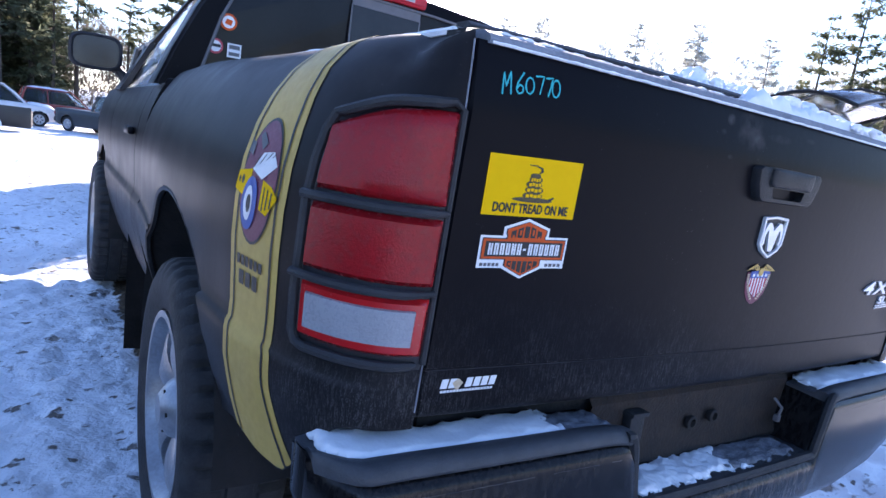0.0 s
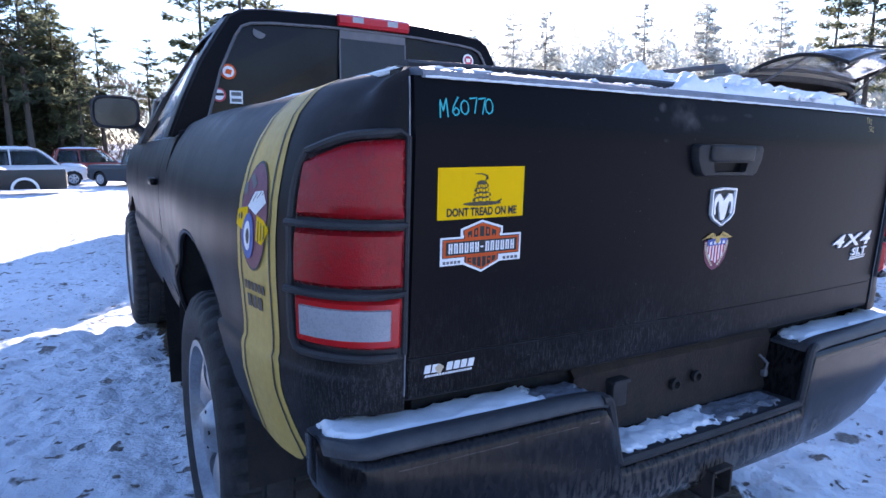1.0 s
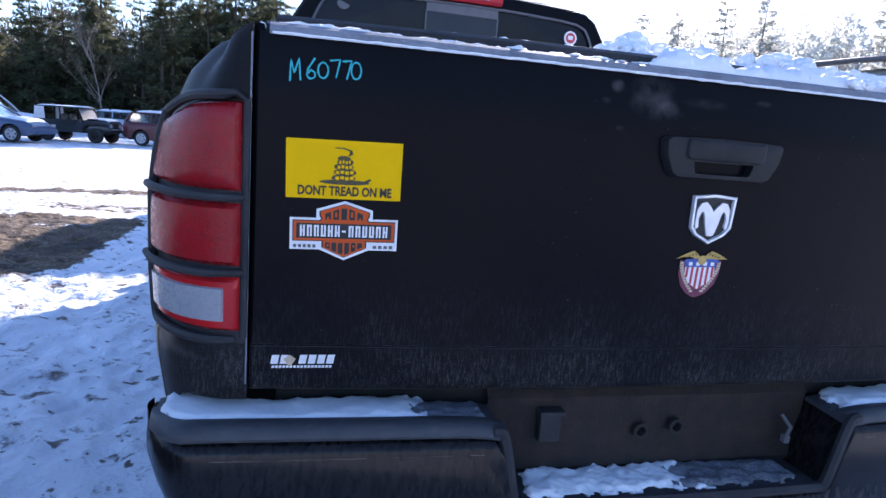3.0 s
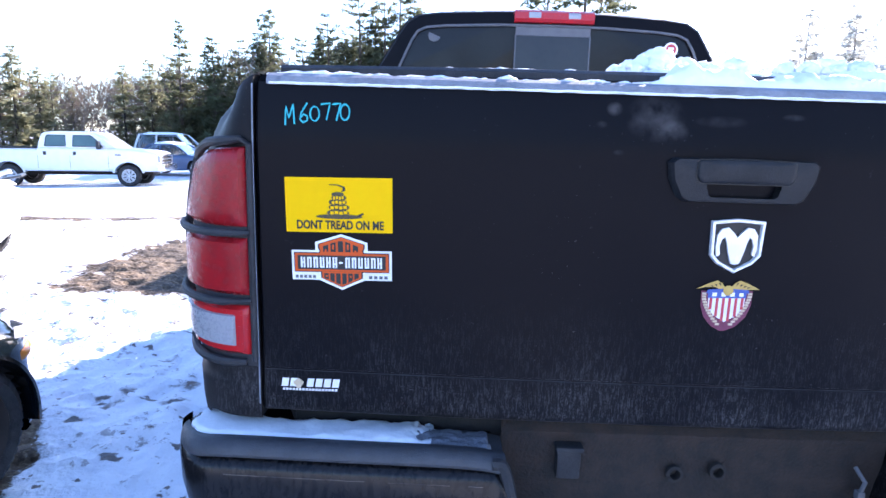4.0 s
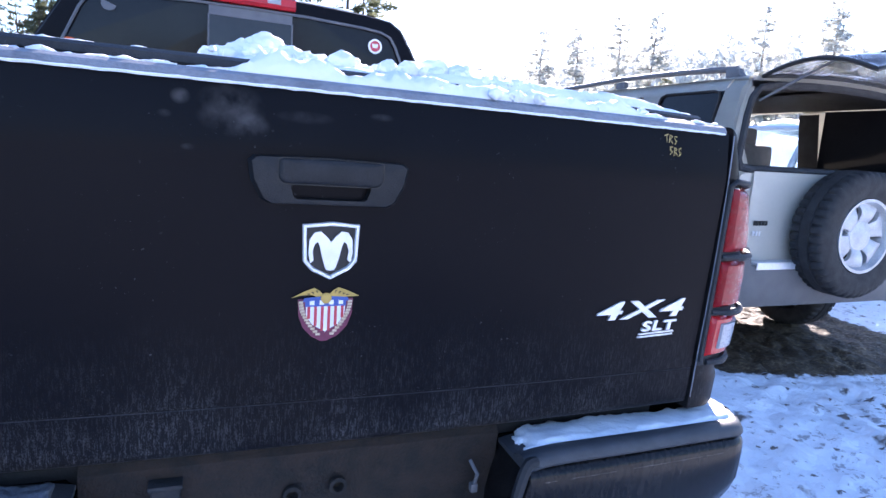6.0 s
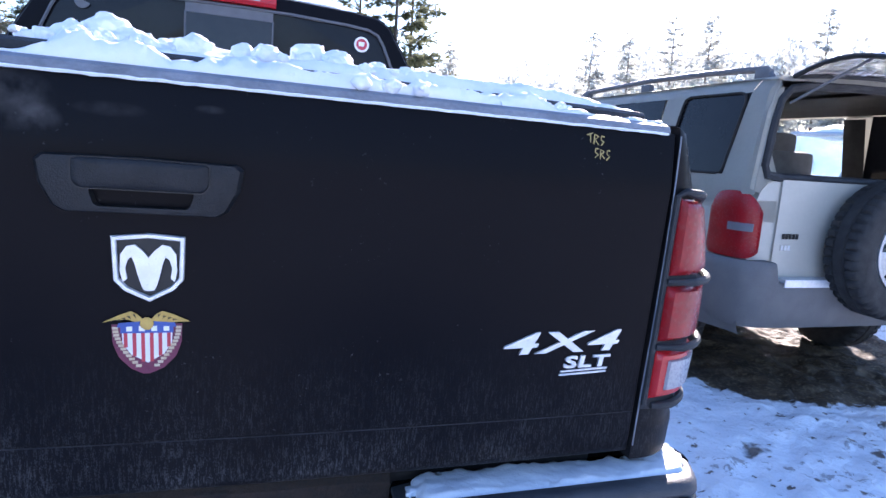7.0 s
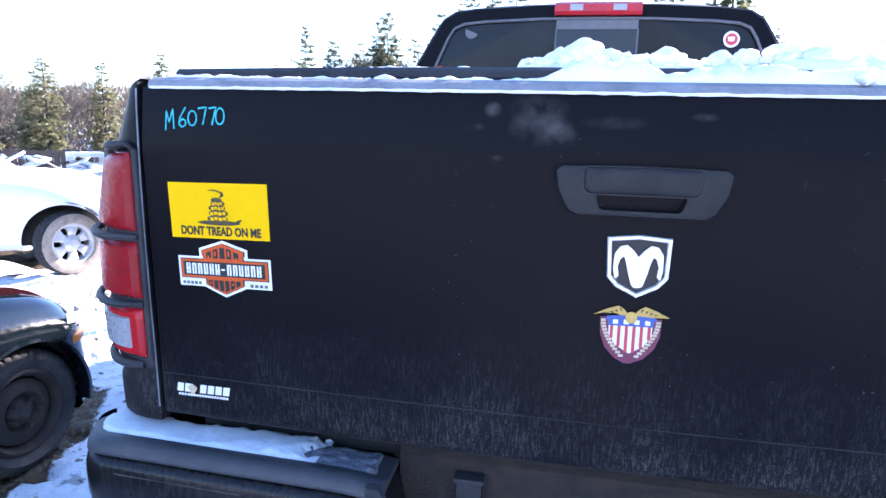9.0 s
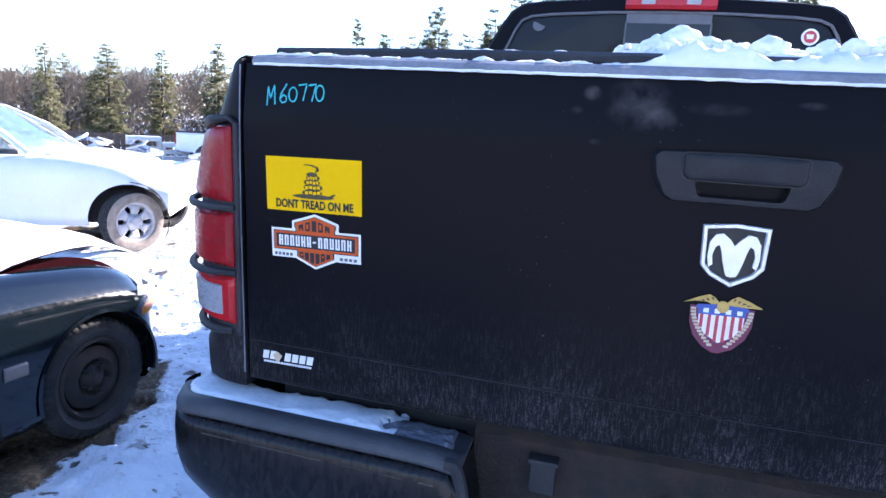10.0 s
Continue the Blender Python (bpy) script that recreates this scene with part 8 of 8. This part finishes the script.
gx = spread_axis(-700, 700, -3.4, 4.2, 0.028, 1.06)
gy = spread_axis(-500, 800, -1.3, 5.5, 0.032, 1.05)
UNDER = [(3.85, 3.75, 1.2, 2.15, 0), (-3.00, -0.30, 0.97, 2.15, 0), (0.0, 2.6, 0.9, 2.6, 0), (-6.7, 4.0, 0.7, 1.9, -1.08), (2.2, 3.4, 1.0, 1.25, 0)]


def bare_at(x, y):
    """How bare of snow a place is: under the cars, on the muddy track, in worn spots."""
    b = 0.20 + 0.16 * noise.fractal((x * 0.9, y * 0.9, 5), 1, 2, 3)
    for cx, cy, a, c, r in UNDER:
        u, v = (x - cx) * math.cos(r) + (y - cy) * math.sin(r), -(x - cx) * math.sin(r) + (y - cy) * math.cos(r)
        d = (u / a) ** 4 + (v / c) ** 4
        b = max(b, 0.95 * (1 - smoothstep(0.5, 1.5, d)))
    patch = smoothstep(-2.15, -2.6, x) * smoothstep(-4.9, -3.4, x) * smoothstep(3.3, 4.6, y + 0.2 * noise.noise((x * 2, y * 2, 1))) * smoothstep(8.9, 7.6, y)
    far = smoothstep(6.3, 7.2, y)
    b = max(b, patch * ((1 - far) * (0.84 + 0.34 * noise.noise((x * 0.8, y * 1.6, 9))) + far * (0.52 + 0.55 * noise.noise((x * 0.5, y * 4.2, 9)))))
    t = y - 9.4 - 0.10 * (x + 3)
    b = max(b, 0.74 * math.exp(-(t / 0.42) ** 2) * smoothstep(-1.9, -2.8, x) * smoothstep(-16, -9, x))
    spot = noise.voronoi((x * 1.7, y * 1.7, 3.1))[0][0]
    b = max(b, 0.66 * (1 - smoothstep(0.06, 0.16, spot)) * (noise.noise((x * 0.7, y * 0.7, 6)) > 0.0))
    return b


def ground_z(x, y):
    r = math.hypot(x, y)
    near = 1 - smoothstep(15, 45, r)
    z = 0.035 * noise.fractal((x * 0.35, y * 0.35, 1), 1, 2, 3) * smoothstep(2, 8, r)
    if near > 0:
        z += near * (0.022 * noise.fractal((x * 2.2, y * 2.2, 2), 1, 2, 3) + 0.026 * noise.fractal((x * 6, y * 6, 3), 1, 2, 3))
        if r < 9:
            z += 0.016 * noise.fractal((x * 11, y * 11, 8), 0.8, 2, 3) + 0.012 * max(0.0, noise.noise((x * 5, y * 5, 12)))
        c = noise.voronoi((x * 2.6, y * 2.6, 0.7))[0][0]
        z -= near * 0.045 * max(0, 1 - (c / 0.26) ** 2) * (noise.noise((x * 0.9, y * 0.9, 4)) > -0.1)
    z -= (0.27 * smoothstep(14, 27, r) * (1 - smoothstep(50, 80, r)) * smoothstep(6, 0, x) + 0.17 * math.exp(-(((x + 13.8) / 5) ** 2 + ((y - 22) / 4) ** 2))) * (y > 0)
    z += 3.0 * smoothstep(45, 120, r) * (y > 0)
    z -= 0.040 * (1 - smoothstep(0.6, 1.3, max(abs(x + 3.05) / 1.0, abs(y + 0.5) / 2.0)))
    return z - 0.012


verts, bare = [], []
for y in gy:
    for x in gx:
        x, y = float(x), float(y)
        verts.append((x, y, ground_z(x, y)))
        bare.append(bare_at(x, y) if abs(x) < 25 and -5 < y < 30 else 0.18)
nx = len(gx)
faces = [(j * nx + i, j * nx + i + 1, (j + 1) * nx + i + 1, (j + 1) * nx + i) for j in range(len(gy) - 1) for i in range(nx - 1)]
me = bpy.data.meshes.new("ground")
me.from_pydata(verts, [], faces)
me.attributes.new("bare", "FLOAT", "POINT").data.foreach_set("value", bare)
me.materials.append(GROUND)
finish(me, 60)
tagged(new("ground", me), "trodden snow over frozen mud with bare dirt patches", "ground", kind="structure")


# ---- trees ----
def conifer_meshes(seed, height, spread, thin, droop):
    """Trunk and crown of an evergreen: whorls of limbs with many small tufts of needles."""
    rnd = random.Random(seed)
    tr, cr = bmesh.new(), bmesh.new()
    lean = rnd.uniform(-0.2, 0.2)
    tube(tr, [(lean * f * f, 0.1 * math.sin(3 * f), height * f) for f in [k / 8 for k in range(9)]], [0.20 * height / 12 * (1 - 0.93 * k / 8) for k in range(9)], 7)
    h = height * (0.10 + 0.30 * thin * thin)
    while h < height * 0.985:
        f = h / height
        reach = spread * (1 - f) ** 0.62 * (0.65 + 0.35 * smoothstep(0.05, 0.25, f)) + 0.15
        for b in range(rnd.choice((4, 5, 5, 6))):
            if rnd.random() < 0.22 * thin + 0.06:
                continue
            a = rnd.uniform(0, 2 * math.pi)
            ln = reach * rnd.uniform(0.55 - 0.15 * thin, 1.12 + 0.2 * thin)
            rise = (0.25 * f - droop) * ln * rnd.uniform(0.6, 1.3)
            base = Vector((lean * f * f, 0, h))
            tip = base + Vector((math.cos(a) * ln, math.sin(a) * ln, rise))
            if ln > 0.5:
                tube(tr, [base, (base + tip) / 2 + Vector((0, 0, 0.05 * ln)), tip], [0.035 * (1 - f) + 0.012, 0.018, 0.006], 4, cap=False)
            for k in range(max(6, int(ln / 0.075))):
                g = rnd.uniform(0.22, 1.0)
                c = base.lerp(tip, g) + Vector((rnd.gauss(0, 0.10), rnd.gauss(0, 0.10), rnd.gauss(0.0, 0.07 - 0.03 * thin))) * (0.5 + 0.5 * ln)
                size = rnd.uniform(0.20, 0.40) * (0.6 + 0.5 * (1 - f))
                for q in range(4):
                    d = Vector((math.cos(a + rnd.gauss(0, 0.8)), math.sin(a + rnd.gauss(0, 0.8)), rnd.gauss(-0.1, 0.35))).normalized()
                    s = d.cross(Vector((rnd.gauss(0, 0.5), rnd.gauss(0, 0.5), 1))).normalized() * size * rnd.uniform(0.15, 0.34)
                    cr.faces.new([cr.verts.new(p) for p in (c - s * 0.6, c + d * size * 0.6 - s, c + d * size * 1.35, c + d * size * 0.6 + s)])
        h += height * rnd.uniform(0.018, 0.035) * (1 + 0.8 * thin)
    return tr, cr


def bare_tree_meshes(seed, height):
    """Trunk with limbs, and a crown of fine bare twigs."""
    rnd = random.Random(seed)
    tr, cr = bmesh.new(), bmesh.new()

    def limb(p, d, ln, r, level):
        pts, q = [p], p.copy()
        for k in range(4):
            d = (d + Vector((rnd.gauss(0, 0.13), rnd.gauss(0, 0.13), 0.06))).normalized()
            q = q + d * ln / 4
            pts.append(q.copy())
        tube(tr if level < 2 else cr, pts, [r * (1 - 0.19 * k) for k in range(5)], 5 if level < 2 else 3, cap=False)
        if level < 3:
            for k in range((13, 8, 7)[level]):
                f = rnd.uniform(0.28 if level == 0 else 0.2, 1.0)
                i = min(int(f * 4), 3)
                c = pts[i].lerp(pts[i + 1], f * 4 - i)
                a = rnd.uniform(0, 2 * math.pi)
                nd = (d * 0.75 + Vector((math.cos(a), math.sin(a), 0.35)) * rnd.uniform(0.5, 0.95)).normalized()
                limb(c, nd, ln * rnd.uniform(0.38, 0.58) * (1.15 - 0.4 * f), r * (0.42 if level else 0.36), level + 1)
    limb(Vector((0, 0, 0)), Vector((rnd.gauss(0, 0.05), rnd.gauss(0, 0.05), 1)), height * 0.80, 0.075 * height / 10, 0)
    return tr, cr


protos = []
# Second set: conifers paled by haze in their colour, no frost on them.
for frosted, words, batch, needles in ((False, "tall dark green conifer behind the yard", "conifers round the yard", NEEDLES), (True, "pale frosted conifer on the hazy hillside", "frosted conifers", [HAZE_PALE] * 3), (False, "olive green pine among bare trees", "olive pines", [OLIVE] * 3)):
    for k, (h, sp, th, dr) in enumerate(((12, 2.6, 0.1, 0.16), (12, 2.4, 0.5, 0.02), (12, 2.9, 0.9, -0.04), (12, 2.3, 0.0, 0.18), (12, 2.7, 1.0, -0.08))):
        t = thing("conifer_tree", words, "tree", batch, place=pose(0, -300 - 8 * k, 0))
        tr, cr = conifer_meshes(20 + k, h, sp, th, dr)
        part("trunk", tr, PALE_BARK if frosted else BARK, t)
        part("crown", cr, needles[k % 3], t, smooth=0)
        protos.append(t)
bare_protos = []
for k in range(4):
    t = thing("bare_tree", "leafless grey-brown tree behind the yard", "tree", "bare trees round the yard", place=pose(0, -360 - 8 * k, 0))
    tr, cr = bare_tree_meshes(50 + k, 10)
    part("trunk", tr, PALE_BARK if k % 2 else GREY_BARK, t)
    part("crown", cr, TWIG, t)
    bare_protos.append(t)

rnd = random.Random(4)
SLOPE = [(-75, 0.10), (-52, 0.080), (-44, 0.088), (-38, 0.088), (-33, 0.090), (-28, 0.092), (-25, 0.100), (-22, 0.112), (-18, 0.125), (-14, 0.130), (-10, 0.148), (-6, 0.160), (-2.5, 0.145), (0, 0.135), (3, 0.125), (6, 0.12), (12, 0.125), (17, 0.140), (23, 0.142), (30, 0.155), (36, 0.172), (45, 0.175), (55, 0.168), (62, 0.175), (70, 0.16), (100, 0.15)]
PEAKS = [(-48.2, 0.100, 4), (-43.9, 0.106, 4), (-39.8, 0.106, 2), (-35.3, 0.119, 1), (-33.8, 0.096, 2), (-27.8, 0.104, 3), (-25.8, 0.116, 0), (-23.5, 0.170, 1), (-20.8, 0.150, 3), (-18.8, 0.150, 4), (-17.3, 0.160, 3), (-16.3, 0.198, 0), (-13.4, 0.160, 2), (-12.0, 0.165, 1), (-11.1, 0.195, 4), (-9.7, 0.165, 0), (-8.2, 0.225, 2), (-7.0, 0.215, 0), (-6.0, 0.232, 4), (-4.6, 0.248, 2), (-3.4, 0.215, 0), (-2.6, 0.204, 3), (-1.2, 0.168, 4), (0.6, 0.174, 2), (4.2, 0.160, 4), (8.5, 0.30, 2), (12.0, 0.335, 4), (13.4, 0.29, 2), (16.8, 0.166, 3), (29.5, 0.192, 0), (32.6, 0.188, 3), (36.0, 0.210, 1), (39.0, 0.216, 0), (47.5, 0.216, 1), (52.4, 0.218, 3), (58.0, 0.208, 0), (61.9, 0.238, 4), (64.1, 0.265, 2), (67.0, 0.25, 4)]
DIST = [(-75, 42), (-45, 44), (-30, 60), (-22, 52), (-5, 52), (5, 62), (20, 75), (35, 78), (60, 60), (100, 50)]


def plant(az, dist, height, conifer, which, batch=0):
    x, y = dist * math.sin(radians(az)), dist * math.cos(radians(az))
    src = protos[which + batch] if conifer else bare_protos[which]
    s = height / (12 if conifer else 10)
    return copy_thing(src, pose(x, y, ground_z(x, y) - 0.1, 0, 0, rnd.uniform(0, 360)) @ Matrix.Diagonal((s * rnd.uniform(0.85, 1.15), s * rnd.uniform(0.85, 1.15), s, 1)))


# From az 80 on the trees are out of view, added to darken reflections.
az = -72.0
while az < 287:
    slope, dist = lerp_table(SLOPE, az), lerp_table(DIST, az)
    dense = -24 < az < -1
    d = dist * rnd.uniform(0.98, 1.2)
    x, y = d * math.sin(radians(az)), d * math.cos(radians(az))
    top = slope * ((rnd.uniform(0.8, 1.28) if az > -13 else rnd.uniform(0.75, 1.05)) if dense else rnd.uniform(0.72, 1.08)) * (0.8 if 17 < az < 80 else 1.0) * d + 1.25 - ground_z(x, y)
    share = 0.85 if dense else 0.10 if az < -24 else 0.12 if az < 12 else 0.25
    plant(az, d, max(top, 3.0), rnd.random() < share, rnd.randrange(4), 0 if dense else 10)
    az += rnd.uniform(0.35, 0.9) if dense else rnd.uniform(0.25, 0.6) if az < -24 else rnd.uniform(0.55, 1.5) if az < 15 else rnd.uniform(2.5, 5.0) if az < 80 else rnd.uniform(1.2, 2.6)
for az, slope, which in PEAKS:
    d = lerp_table(DIST, az) * rnd.uniform(0.92, 1.0)
    x, y = d * math.sin(radians(az)), d * math.cos(radians(az))
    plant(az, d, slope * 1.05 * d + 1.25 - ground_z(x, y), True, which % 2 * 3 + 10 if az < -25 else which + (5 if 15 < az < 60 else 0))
plant(-16.4, 44, 7.6, False, 1)
for t in protos + bare_protos:
    for o in (*t.children_recursive, t):
        bpy.data.objects.remove(o)

# trees rising tier over tier on the hillside, haze painted into their pale colour
co, fc = [], []
rnd = random.Random(31)
SKYLINE = [(8, 0.07), (14, 0.115), (20, 0.136), (24, 0.15), (28, 0.152), (31, 0.165), (35, 0.198), (38, 0.183), (43, 0.188), (47, 0.195), (50, 0.18), (55, 0.188), (66, 0.18), (80, 0.15)]
for k in range(760):
    a = rnd.uniform(8, 80)
    tier = rnd.random()
    d = (lerp_table(DIST, a) + 8) * (1.15 + 0.4 * tier)
    x, y = d * math.sin(radians(a)), d * math.cos(radians(a))
    top = (lerp_table(SKYLINE, a) * (0.45 + 0.5 * tier + rnd.uniform(-0.06, 0.07)) + rnd.choice((0, 0, 0, 0.012))) * d + 1.25
    high = min(top - ground_z(x, y), rnd.uniform(6, 11))
    pointed = rnd.random() < 0.5
    wide = high * (rnd.uniform(0.16, 0.24) if pointed else rnd.uniform(0.24, 0.34))
    for q in range(120):
        f = rnd.random() ** (1.4 if pointed else 0.9)
        r = wide * ((1 - f) * 0.95 + 0.05 if pointed else math.sin(math.pi * (0.12 + 0.86 * f)) ** 0.7) * rnd.random() ** 0.45
        t = rnd.uniform(0, 2 * math.pi)
        p = Vector((x + r * math.cos(t), y + r * math.sin(t), top - high * (1 - f)))
        u = Vector((math.cos(t) * (1.0 if pointed else 0.5), math.sin(t) * (1.0 if pointed else 0.5), rnd.uniform(-0.3, 0.3) if pointed else rnd.uniform(0.2, 1.2))).normalized() * rnd.uniform(0.4, 1.0)
        v = u.cross(Vector((rnd.gauss(0, 1), rnd.gauss(0, 1), rnd.gauss(0, 1)))).normalized() * rnd.uniform(0.12, 0.36)
        n = len(co)
        co += [p - v * 0.5, p + u * 0.5 - v, p + u, p + u * 0.5 + v]
        fc.append((n, n + 1, n + 2, n + 3))
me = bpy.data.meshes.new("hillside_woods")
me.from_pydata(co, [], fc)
me.materials.append(HAZE_PALE)
tagged(new("hillside_woods", me), "hillside woods with haze painted into their pale colour", "woods", kind="stuff")

# dark woods behind the conifers, and brown brush on either side of them
rnd = random.Random(9)
# back_brush is never in view; it is added to keep reflections dark.
for name, label, mat, count, spans in (("far_woods", "dense dark evergreen woods in shade behind the yard", WOODS, 46000, ((-25, -1),)), ("far_brush", "thick grey-brown leafless brush before the hillside", BRUSH, 62000, ((-78, -23), (-2, 18))), ("back_brush", "unseen grey-brown brush behind the view, added to darken reflections", BRUSH, 16000, ((78, 282),))):
    co, fc = [], []
    total = sum(q - p for p, q in spans)
    for k in range(count):
        a = rnd.uniform(0, total)
        for p, q in spans:
            if a < q - p:
                a += p
                break
            a -= q - p
        d = lerp_table(DIST, a) * rnd.uniform(1.08, 1.55)
        x, y = d * math.sin(radians(a)), d * math.cos(radians(a))
        hmax = (lerp_table(SLOPE, a) * d + 1.25) * ((0.92 if mat is WOODS else 0.76) + 0.25 * noise.noise((a * 0.35, d * 0.05, 0)))
        z = ground_z(x, y) - 0.3 + hmax * rnd.random() ** (1.3 if mat is WOODS else 1.0)
        s, w = rnd.uniform(0.2, 0.75), rnd.uniform(0.015, 0.13)
        t = rnd.uniform(0, 2 * math.pi)
        u = Vector((rnd.gauss(0, 0.8), rnd.gauss(0, 0.8), rnd.gauss(0.5, 0.6))).normalized()
        v = Vector((math.cos(t), math.sin(t), 0))
        p = Vector((x, y, z))
        n = len(co)
        co += [p - v * w, p + v * w, p + v * w * 0.6 + u * s, p - v * w * 0.4 + u * s * 1.1]
        fc.append((n, n + 1, n + 2, n + 3))
    me = bpy.data.meshes.new(name)
    me.from_pydata(co, [], fc)
    me.materials.append(mat)
    tagged(new(name, me), label, "woods", kind="stuff")

# ---- junk along the far fence ----
fence = thing("board_fence", "weathered brown board fence before the woods", "fence", place=pose(-22.5, 22.0, 0, 0, 0, 38))
for k in range(46):
    b = bmesh.new()
    box(b, (0.26 * k - 6, 0, 0.25 + 0.04 * noise.noise((k * 1.7, 0, 0))), (0.235, 0.03, 0.95), 0.006)
    part("board", b, PLANK, fence)
for z in (0.15, 0.55):
    b = bmesh.new()
    box(b, (0, 0.04, z), (12, 0.05, 0.09), 0.01)
    part("rail", b, PLANK, fence)


def crate(at, turn, size):
    c = thing("slatted_crate", "white slatted crate dusted with snow", "crate", "white crates by the fence", place=pose(*at, 0, 0, turn))
    w, d, h = size
    for k in range(4):
        for z in (0.08, h * 0.5, h - 0.08):
            b = bmesh.new()
            if k < 2:
                box(b, (0, (d / 2) * (1 if k else -1), z), (w, 0.04, 0.14), 0.008)
            else:
                box(b, ((w / 2) * (1 if k == 3 else -1), 0, z), (0.04, d, 0.14), 0.008)
            part("slat", b, PALE_WOOD, c)
    for sx in (-1, 0, 1):
        for sy in (-1, 1):
            b = bmesh.new()
            box(b, (sx * (w / 2 - 0.04), sy * (d / 2 - 0.04), h / 2), (0.12, 0.05, h), 0.01)
            part("post", b, PALE_WOOD, c)
    b = bmesh.new()
    box(b, (0, 0, h + 0.02), (w + 0.04, d + 0.04, 0.06), 0.02)
    part("snow_cap", b, SNOW, c)
    return c


crate((-18.9, 21.0, -0.27), 45, (1.25, 0.9, 0.92))
crate((-18.0, 21.8, -0.30), 38, (0.95, 0.9, 0.72))


def scrap_pile(at, turn, seed, n):
    """A snowed-over heap of bent panels and blocks."""
    rnd = random.Random(seed)
    heap = bmesh.new()
    rows = []
    for i in range(25):
        row = []
        for j in range(17):
            u, v = i / 12 - 1, j / 8 - 1
            e = max(0, 1 - u * u) * max(0, 1 - v * v)
            row.append(Vector((u * 2.4, v * 1.3, -0.15 + 0.85 * e ** 0.6 * (0.75 + 0.5 * noise.fractal((u * 2.2, v * 2.2, seed), 1, 2, 4)))))
        rows.append(row)
    grid(heap, rows)
    p = thing("scrap_heap", "snow-covered heap of bent scrap panels", "scrap heap", place=pose(*at, 0, 0, turn))
    part("snow_mound", heap, SNOW, p)
    for k in range(n):
        b = bmesh.new()
        u, v = rnd.uniform(-0.8, 0.8), rnd.uniform(-0.8, 0.8)
        z = 0.85 * (max(0, 1 - u * u) * max(0, 1 - v * v)) ** 0.6
        box(b, (0, 0, 0), (rnd.uniform(0.3, 0.9), rnd.uniform(0.2, 0.5), rnd.uniform(0.03, 0.15)), 0.02)
        part("scrap_panel", b, rnd.choice((CAR_COLOURS[3], CAR_COLOURS[1], RUST, CAR_COLOURS[2], CAR_COLOURS[4])), p, place=pose(u * 2.4, v * 1.3, z, rnd.uniform(-25, 25), rnd.uniform(-25, 25), rnd.uniform(0, 180)))


scrap_pile((-18.4, 17.9, -0.25), 40, 3, 16)
scrap_pile((-12.5, 13.6, -0.30), 45, 8, 10)
scrap_pile((-22.5, 18.0, -0.1), 35, 12, 12)
